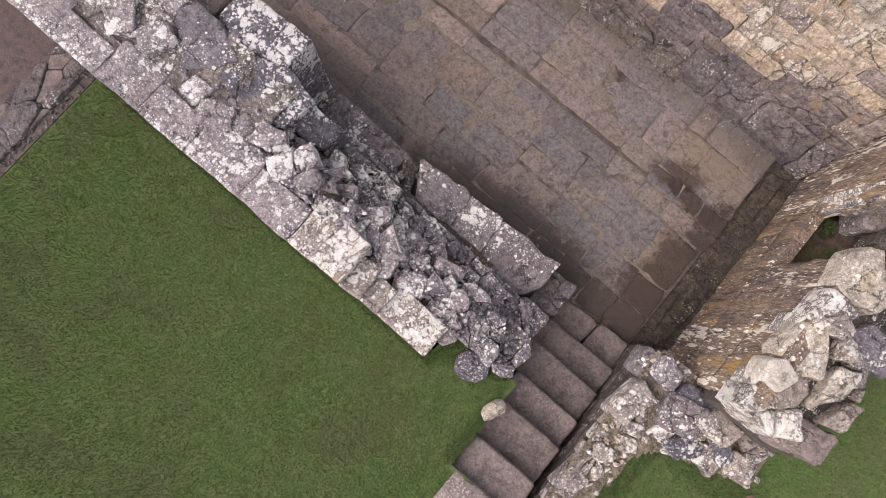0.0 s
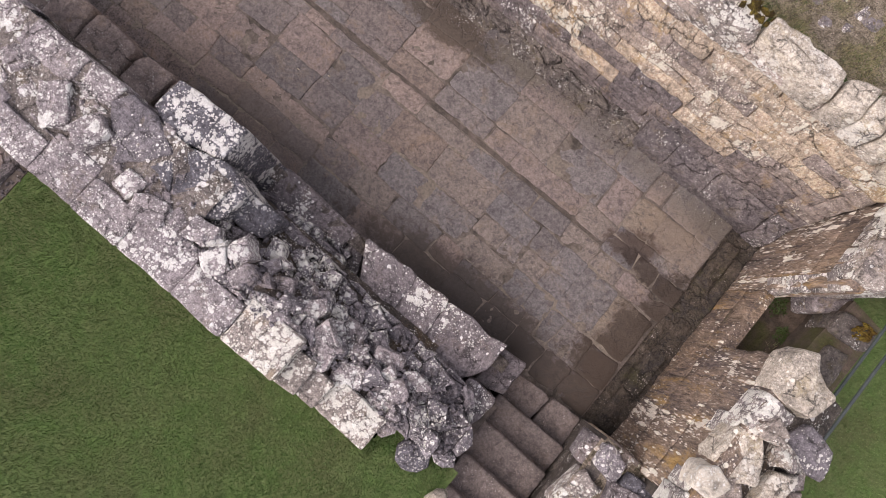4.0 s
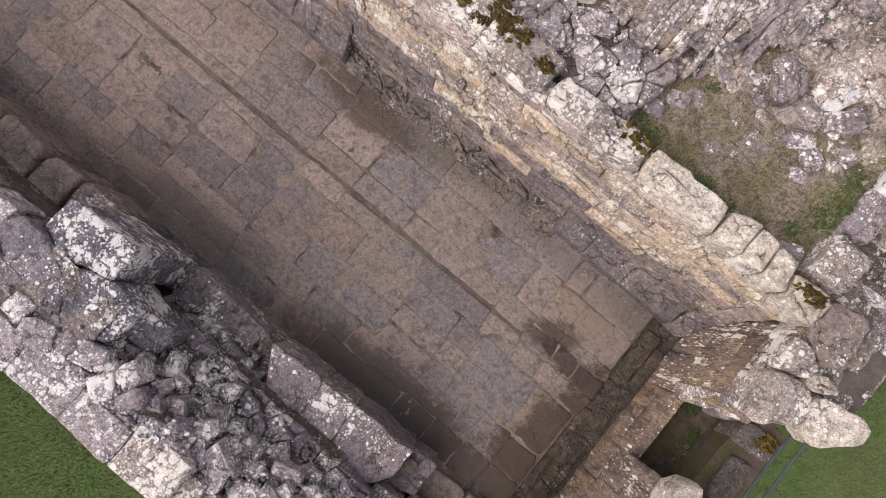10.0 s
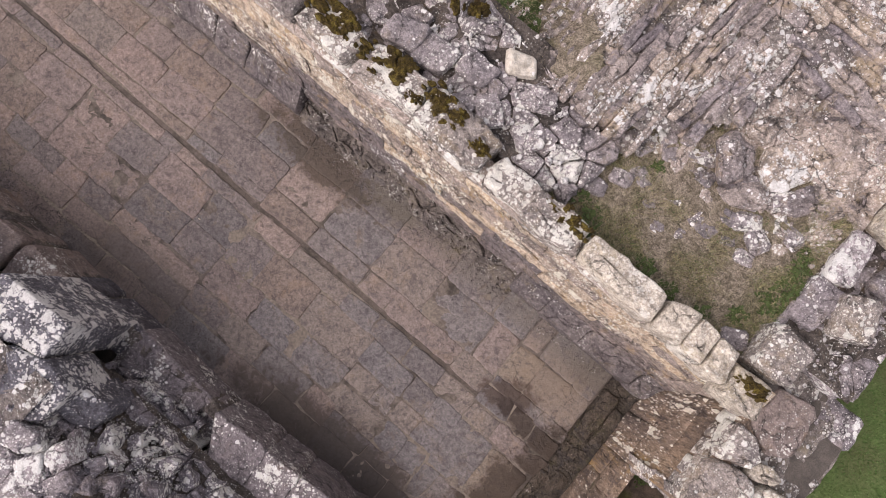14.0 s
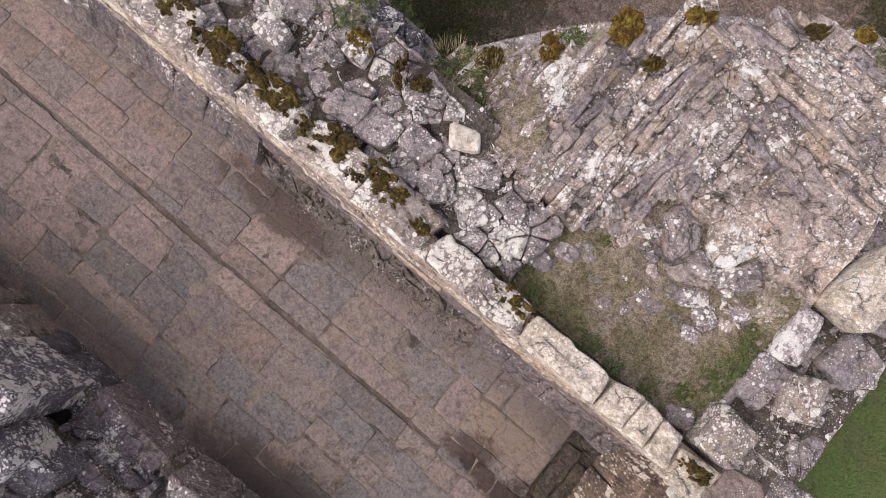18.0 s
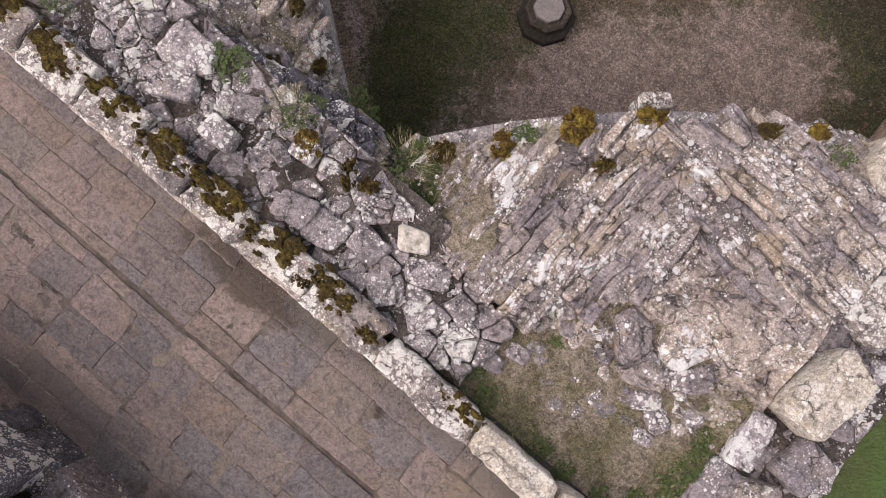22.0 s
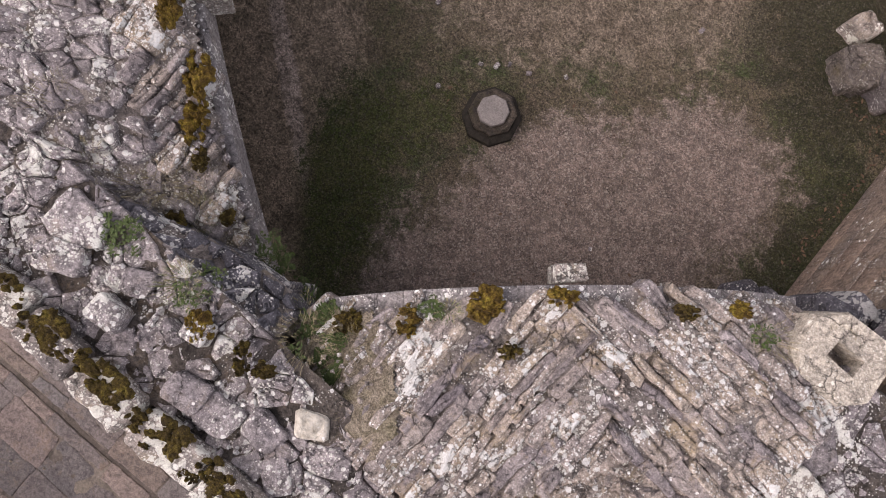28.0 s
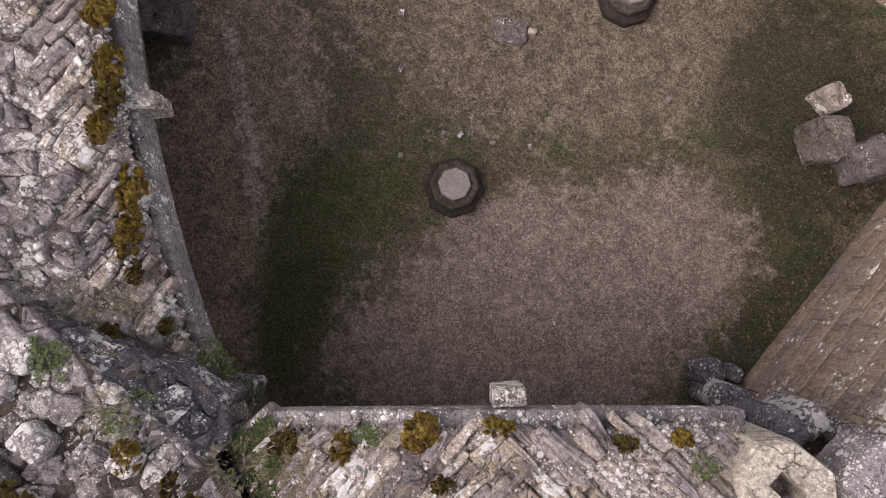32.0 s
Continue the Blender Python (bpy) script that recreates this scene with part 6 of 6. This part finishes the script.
SOIL_STONES = [(0.42, 5.98, 0.2, 0.16, 10, 2.28), (0.2, 6.2, 0.26, 0.2, 30, 2.29), (0.8, 6.55, 0.3, 0.2, 20, 2.33), (1.32, 6.55, 0.28, 0.22, -15, 2.34), (1.55, 6.65, 0.24, 0.18, 40, 2.34), (1.62, 6.28, 0.22, 0.18, -30, 2.31), (1.3, 6.28, 0.18, 0.14, 15, 2.30), (0.48, 6.5, 0.2, 0.16, -40, 2.31), (0.28, 5.78, 0.22, 0.16, 10, 2.27), (0.55, 6.1, 0.24, 0.16, -30, 2.27), (0.86, 6.15, 0.2, 0.14, 20, 2.26), (1.2, 6.1, 0.26, 0.2, -10, 2.28), (1.45, 6.35, 0.26, 0.18, 30, 2.31),
               (1.62, 6.1, 0.2, 0.14, 10, 2.27), (1.75, 6.5, 0.3, 0.18, -20, 2.32), (0.95, 5.85, 0.2, 0.1, 0, 2.24), (1.95, 5.52, 0.24, 0.16, 30, 2.3), (0.1, 6.05, 0.24, 0.2, 35, 2.28),
               (0.35, 6.32, 0.26, 0.18, -20, 2.30), (0.62, 6.42, 0.2, 0.16, 40, 2.30), (0.92, 6.42, 0.24, 0.16, 0, 2.31), (1.18, 6.5, 0.2, 0.14, 50, 2.32), (0.05, 5.75, 0.18, 0.14, -15, 2.26), (1.42, 6.12, 0.14, 0.1, 30, 2.27),
               (1.95, 6.9, 0.24, 0.2, 10, 2.34), (1.1, 5.92, 0.12, 0.09, 20, 2.25), (0.72, 5.95, 0.14, 0.1, 60, 2.25)]
for row in SOIL_STONES:
    tagged(block("field_stone", row, M_NORTH, None, deep=0.16, bevel=0.03, rough=0.016, cut=0.16), "half-buried lichened stone in mossy earth", "stone", group="stones in the hollow")

# ---- court ----
court = sheet("court_floor", -16, 3.2, 6.0, 22, lambda x, y: COURT + wobble(x, y, 0.02), 0.4, M_COURT)
tagged(court, "gravel floor with moss patches in the vaulted room", "floor", kind="structure")
g = np.random.default_rng(12)
n = 60000
feet = np.stack([g.uniform(-5.5, 2.7, n), g.uniform(6.6, 13.8, n)], 1)
size = g.uniform(0.005, 0.014, n)
verts, faces = [], []
for (x, y), r, q in zip(feet, size, g.uniform(0, 6.28, n)):
    z, b = COURT + wobble(x, y, 0.02), len(verts)
    verts += [(x + r * k * math.cos(q + a), y + r * k * math.sin(q + a), z) for a, k in ((0, 1.0), (1.3, 0.7), (3.0, 1.1), (4.6, 0.8))] + [(x, y, z + r * 0.8)]
    faces += [(b, b + 1, b + 4), (b + 1, b + 2, b + 4), (b + 2, b + 3, b + 4), (b + 3, b, b + 4)]
pebbles = mesh_object("gravel", verts, faces, M_COURT, smooth=False)
tagged(pebbles, "loose pinkish gravel chips on the floor", "gravel", kind="stuff")

wall_court = box("wall_court_east", (2.80, 9.3, -0.9), (3.4, 22, 2.0), M_MORTAR)
tagged(wall_court, "red sandstone wall of the vaulted room", "wall", kind="structure")
FACE_R = Matrix(((0, 0, -1, 2.80), (-1, 0, 0, 0), (0, 1, 0, 0), (0, 0, 0, 1)))
for poly in courses(-15.5, -9.3, COURT - 0.02, 2.0, (0.24, 0.34), (0.4, 0.9), 71):
    stone("wall_block", shrink(poly, 0.004), -0.1, 0.06, M_RED, wall_court, FACE_R, bevel=0.006, rough=0.006, cut=0.04)
for name, lo, hi in (("wall_court_north", (-16, 15.5, -0.9), (2.8, 16.1, 2.2)), ("wall_court_west", (-9.6, 6.2, -0.9), (-9, 15.5, 2.0))):
    tagged(box(name, lo, hi, M_RED), "weathered sandstone wall closing the room", "wall", kind="structure")
CORNER = [(2.45, 9.9, 0.4, 0.34, 20, 0.0), (2.2, 10.05, 0.34, 0.3, 50, -0.35), (2.5, 10.25, 0.26, 0.2, 10, -0.5), (2.05, 9.62, 0.34, 0.3, 10, 1.9), (2.3, 9.9, 0.3, 0.28, -15, 1.7), (2.62, 10.0, 0.28, 0.24, 20, 1.6)]
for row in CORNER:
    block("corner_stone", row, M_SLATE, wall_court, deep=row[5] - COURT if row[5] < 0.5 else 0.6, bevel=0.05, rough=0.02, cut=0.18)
for row in ((1.62, 13.42, 0.64, 0.56, -42, -0.36), (2.10, 13.40, 0.5, 0.42, -30, -0.16), (1.30, 13.88, 0.34, 0.24, -20, -0.36), (-6.05, 9.1, 0.7, 0.5, 40, -0.4)):
    tagged(block("fallen_block", row, M_PIER if row[0] == 1.30 else M_PLINTH if row[0] == 1.62 else M_BASE, None, deep=row[5] - COURT + 0.02, wear=0.2, bevel=0.025, rough=0.022, cut=0.08, ragged=0.05), "fallen lichened masonry block on the gravel", "stone block", group="fallen masonry")


def pier_stub(x, y):
    pier = thing("pier_stub", "octagonal stone stump of a vanished pier", "pier stump", (x, y, COURT), group="pier stumps")
    ring = lambda r, z: [(x + r * math.cos(math.pi * (k + 0.5) / 4 + 0.2), y + r * math.sin(math.pi * (k + 0.5) / 4 + 0.2), z) for k in range(8)]
    lay = lambda *rz: ([p for r, z in rz for p in ring(r, z)], [(k + 8 * j, (k + 1) % 8 + 8 * j, (k + 1) % 8 + 8 * j + 8, k + 8 * j + 8) for j in range(len(rz) - 1) for k in range(8)] + [tuple(range(8 * len(rz) - 8, 8 * len(rz)))])
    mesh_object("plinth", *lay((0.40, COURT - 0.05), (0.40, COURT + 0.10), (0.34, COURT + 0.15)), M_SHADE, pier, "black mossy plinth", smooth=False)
    mesh_object("base", *lay((0.30, COURT + 0.12), (0.318, COURT + 0.20), (0.318, COURT + 0.26), (0.285, COURT + 0.285), (0.25, COURT + 0.27)), M_GUTTER, pier, smooth=False)
    mesh_object("shaft", *lay((0.212, COURT + 0.2), (0.212, COURT + 0.325), (0.20, COURT + 0.335)), M_DISC, pier, "smooth grey round-edged top", smooth=False)


tagged(block("flat_stone", (-2.52, 11.95, 0.5, 0.36, 35, COURT + 0.06), M_PLINTH, None, deep=0.12, bevel=0.03, rough=0.02, cut=0.16, wear=0.2), "flat grey stone sunk in the gravel", "stone")
tagged(block("stone_chip", (-2.28, 12.12, 0.12, 0.08, 20, COURT + 0.09), M_PALE, None, deep=0.1, bevel=0.02, rough=0.01, cut=0.16), "small white stone beside a flat slab", "stone")
for x, y, s in ((-2.12, 10.42, 0.07), (-2.0, 10.55, 0.05), (-1.72, 10.62, 0.06), (-2.3, 10.3, 0.05), (-1.3, 10.9, 0.05), (-2.55, 9.7, 0.06), (-0.3, 12.6, 0.06), (0.4, 9.3, 0.04), (-3.3, 10.6, 0.06), (-3.8, 11.2, 0.07)):
    tagged(block("loose_stone", (x, y, 1.3 * s, s, 300 * x, COURT + 0.02 + 0.3 * s), M_LEDGE, None, deep=0.08, bevel=0.015, rough=0.006, cut=0.2), "small loose grey stone on the gravel floor", "stone", group="loose stones on the gravel")

pier_stub(-1.72, 9.82)
pier_stub(-1.60, 13.30)

# ---- growth ----
MOSS = [(-5.3, 5.44, 0.5, 0.24, 0), (-4.66, 5.46, 0.3, 0.22, 10), (-4.05, 5.45, 0.46, 0.26, -6), (-3.40, 5.44, 0.5, 0.22, -4), (-2.80, 5.42, 0.46, 0.24, 6), (-2.22, 5.42, 0.52, 0.24, -4), (-1.64, 5.41, 0.40, 0.26, 10), (-1.05, 5.42, 0.40, 0.22, -8), (-0.62, 5.33, 0.16, 0.12, 0), (0.3, 5.37, 0.46, 0.14, -3), (-1.28, 5.33, 0.16, 0.1, 30), (2.20, 5.26, 0.26, 0.12, 4)]
copes_at = COPING + [(2.20, 5.20, 0.34, 0.28, 4, 2.50)]
for k, (x, y, l, w, t) in enumerate(MOSS):
    near = min(range(len(copes_at)), key=lambda i: abs(copes_at[i][0] - x))
    cushion("moss", x, y, copes_at[near][5] + 0.010, 1.35 * l, 1.25 * w, t, 0.016, M_MOSS, copes[near], k + 1, "dark olive moss cushion")
CUSHIONS = [(-1.98, 6.17, 0.24, 0.2, 1), (-1.56, 6.20, 0.26, 0.13, 0), (-1.38, 6.24, 0.16, 0.12, 0), (-1.14, 6.89, 0.24, 0.2, 0), (-0.78, 7.22, 0.16, 0.24, 1), (-0.40, 7.73, 0.26, 0.26, 1), (0.02, 8.15, 0.2, 0.16, 1), (-0.04, 7.56, 0.16, 0.12, 0),
            (0.82, 8.66, 0.18, 0.12, 0), (1.18, 8.98, 0.16, 0.12, 1), (3.32, 4.33, 0.2, 0.16, 1), (-4.17, 8.31, 0.34, 0.22, 1), (-4.0, 8.12, 0.24, 0.2, 0), (-3.9, 7.9, 0.26, 0.18, 1), (-3.46, 7.66, 0.36, 0.24, 1), (-3.26, 7.36, 0.40, 0.2, 1), (-3.05, 7.12, 0.22, 0.14, 0),
            (-2.9, 6.55, 0.24, 0.2, 0), (-4.55, 8.62, 0.36, 0.22, 1), (-4.9, 8.95, 0.4, 0.22, 0), (-5.3, 9.2, 0.4, 0.24, 1), (-2.62, 6.86, 0.16, 0.12, 0)]
for k, (x, y, l, w, gold) in enumerate(CUSHIONS):
    z = 1.23 if x > 3.2 else 2.47 if y < 6.3 else web_top(x, y) + 0.06
    tagged(cushion("moss", x, y, z, 1.2 * l, 1.2 * w, 40 if x > -1.5 else 130, 0.04, M_MOSS_GOLD if gold else M_MOSS, None, 20 + k), "cushion of yellow-olive moss on the masonry" if gold else "cushion of dark brownish moss on the masonry", "moss", group="moss cushions")
lift = lambda x, y: 2.40 if y < 6.4 and x < -0.3 else (web_top(x, y) + 0.03 if y > 6.6 and not (x > 0.6 and y < 7.5) else earth(x, y))
WEEDS = [(-1.36, 6.64, 0.16, 160), (-1.20, 6.80, 0.12, 110), (-1.30, 6.42, 0.10, 80), (-0.68, 7.44, 0.09, 110), (-0.58, 7.50, 0.06, 70), (-2.93, 6.28, 0.12, 90), (-2.22, 6.28, 0.12, 100), (-2.35, 6.36, 0.1, 80), (-2.20, 6.90, 0.12, 110), (-2.04, 6.86, 0.1, 100),
         (1.95, 6.55, 0.09, 100), (2.03, 6.28, 0.11, 130), (2.0, 5.95, 0.12, 130), (1.93, 6.75, 0.08, 70), (1.3, 5.49, 0.10, 100), (1.05, 5.52, 0.09, 90), (0.75, 5.52, 0.11, 110), (0.45, 5.55, 0.12, 110), (0.2, 5.66, 0.10, 90), (-0.05, 5.62, 0.09, 70), (2.06, 6.12, 0.10, 120), (1.98, 6.42, 0.09, 110), (2.0, 5.8, 0.10, 110), (1.85, 5.7, 0.08, 70), (1.62, 5.5, 0.08, 60), (0.0, 5.95, 0.06, 50), (0.6, 6.25, 0.05, 40), (1.46, 8.92, 0.10, 70), (-2.79, 6.71, 0.14, 130), (-3.09, 6.27, 0.12, 120), (-2.94, 6.39, 0.09, 80), (-2.30, 6.30, 0.13, 130), (-2.19, 6.46, 0.10, 90), (-2.06, 6.75, 0.14, 140), (-1.50, 6.70, 0.14, 140), (-4.43, 5.84, 0.16, 150), (-4.4, 6.4, 0.14, 90), (-4.9, 6.5, 0.16, 100), (-1.75, 6.75, 0.12, 90)]
spots = [(x, y, lift(x, y), r, n) for x, y, r, n in WEEDS] + [(-1.80, 1.10, 1.16, 0.09, 90), (0.05, 1.22, 1.0, 0.07, 50), (2.74, 4.22, 0.68, 0.10, 110), (2.96, 3.98, 0.70, 0.09, 110), (2.98, 3.75, 0.68, 0.07, 60), (2.64, 4.2, 0.66, 0.06, 50)]
for k, (x, y, z, r, n) in enumerate(spots):
    if k % 3 == 1:
        tuft = weed("grass_tuft", x, y, z, 1.3 * r, int(1.3 * n), 50 + k, M_TURF, "tuft of thin green grass rooted between the stones", "grass tuft", (0.03, 0.09), 0.004, 1.1)
        tagged(tuft, kind="stuff")
    else:
        herb("weed", x, y, z, 1.1 * r, int(1.25 * n), 50 + k, M_LEAF, "small green leafy weed rooted between the stones", "weed")
DRY = [(-3.2, 6.68, 0.24, 320), (-2.95, 6.95, 0.2, 240), (-2.57, 6.79, 0.18, 220), (-0.55, 6.4, 0.2, 140), (2.0, 6.72, 0.1, 70), (1.85, 6.45, 0.14, 110), (1.5, 8.95, 0.14, 130), (-0.2, 6.6, 0.2, 110), (0.2, 6.3, 0.2, 120),
       (-2.85, 6.62, 0.2, 260), (-3.1, 6.85, 0.22, 300), (-2.1, 6.72, 0.16, 160), (-1.3, 6.6, 0.2, 200), (-1.0, 6.75, 0.18, 160), (-3.6, 6.5, 0.2, 150), (-4.1, 6.75, 0.2, 130), (1.3, 5.95, 0.2, 120), (0.7, 5.9, 0.2, 110), (1.7, 6.75, 0.16, 90), (-0.9, 7.05, 0.12, 70)]
for k, (x, y, r, n) in enumerate(DRY):
    weed("dry_grass", x, y, lift(x, y), r, n, 90 + k, M_STRAW, "tuft of dry straw-coloured grass", "grass tuft", (0.03, 0.10), 0.0032, 1.2)

corner = [(-1.52, 6.42), (-1.50, 6.74), (-1.05, 7.08), (-0.72, 6.95), (-0.45, 6.72), (-0.12, 6.36), (-0.25, 6.15), (-0.8, 6.28), (-1.25, 6.28)]
nook = lambda x, y: web_top(x, y) + 0.012 + wobble(x, y, 0.06, 5.0) - 0.06 * max(0.0, x + 0.7)
tagged(sheet("corner_earth", -1.55, -0.1, 6.12, 7.12, nook, 0.03, M_SOIL, keep=lambda x, y: inside((x, y), corner)), "dark earth with weeds in the corner of the vault", "soil", kind="structure")
rr = random.Random(77)
for k in range(9):
    x, y = rr.uniform(-1.45, -0.85), rr.uniform(6.4, 6.95)
    if inside((x, y), corner):
        herb("weed", x, y, nook(x, y), rr.uniform(0.06, 0.14), 200, 300 + k, M_LEAF, "small green leafy weed rooted between the stones", "weed")

# ---- litter ----
g = np.random.default_rng(33)
verts, faces = [], []
spots = [(2.62 - abs(g.normal(0, 0.09)), g.uniform(9.9, 13.4)) for _ in range(70)] + [(g.uniform(1.6, 2.6), g.uniform(12.9, 13.4)) for _ in range(50)] + [(g.uniform(-2.5, 2.3), g.uniform(8, 13)) for _ in range(24)]
for x, y in spots:
    a, l, b, z = g.uniform(0, 6.28), g.uniform(0.018, 0.04), len(verts), COURT + 0.03
    ux, uy = math.cos(a), math.sin(a)
    verts += [(x - l * ux, y - l * uy, z), (x - 0.5 * l * uy, y + 0.5 * l * ux, z + g.uniform(0.004, 0.015)), (x + l * ux, y + l * uy, z + 0.004), (x + 0.5 * l * uy, y - 0.5 * l * ux, z + g.uniform(0.0, 0.012))]
    faces += [(b, b + 1, b + 2), (b, b + 2, b + 3)]
tagged(mesh_object("leaf_litter", verts, faces, M_LITTER, smooth=False), "dry brown leaves blown against the wall", "leaves", kind="stuff")


def leaf(x, y, z, l, a):
    ux, uy = math.cos(a) * l, math.sin(a) * l
    v = [(x - ux, y - uy, z), (x - 0.3 * ux - 0.5 * uy, y - 0.3 * uy + 0.5 * ux, z + 0.01), (x + 0.5 * ux - 0.35 * uy, y + 0.5 * uy + 0.35 * ux, z + 0.012), (x + ux, y + uy, z + 0.004),
         (x + 0.4 * ux + 0.4 * uy, y + 0.4 * uy - 0.4 * ux, z + 0.014), (x - 0.4 * ux + 0.5 * uy, y - 0.4 * uy - 0.5 * ux, z + 0.008)]
    return tagged(mesh_object("fallen_leaf", v, [(0, 1, 5), (1, 2, 4), (1, 4, 5), (2, 3, 4)], M_LITTER, smooth=False), "single dry brown leaf on the grass", "leaf")


leaf(3.52, 1.32, LAWN + 0.03, 0.05, 1.0)
for x, y in ((-3.30, 2.92), (-2.95, 3.1), (0.05, 2.9)):
    tagged(stone("pebble", [(x, y), (x + 0.035, y + 0.006), (x + 0.035, y + 0.02), (x, y + 0.018)], 0.0, 0.018, M_PALE, None, bevel=0.004, rough=0.001), "small pale stone chip lying on the paving", "pebble")
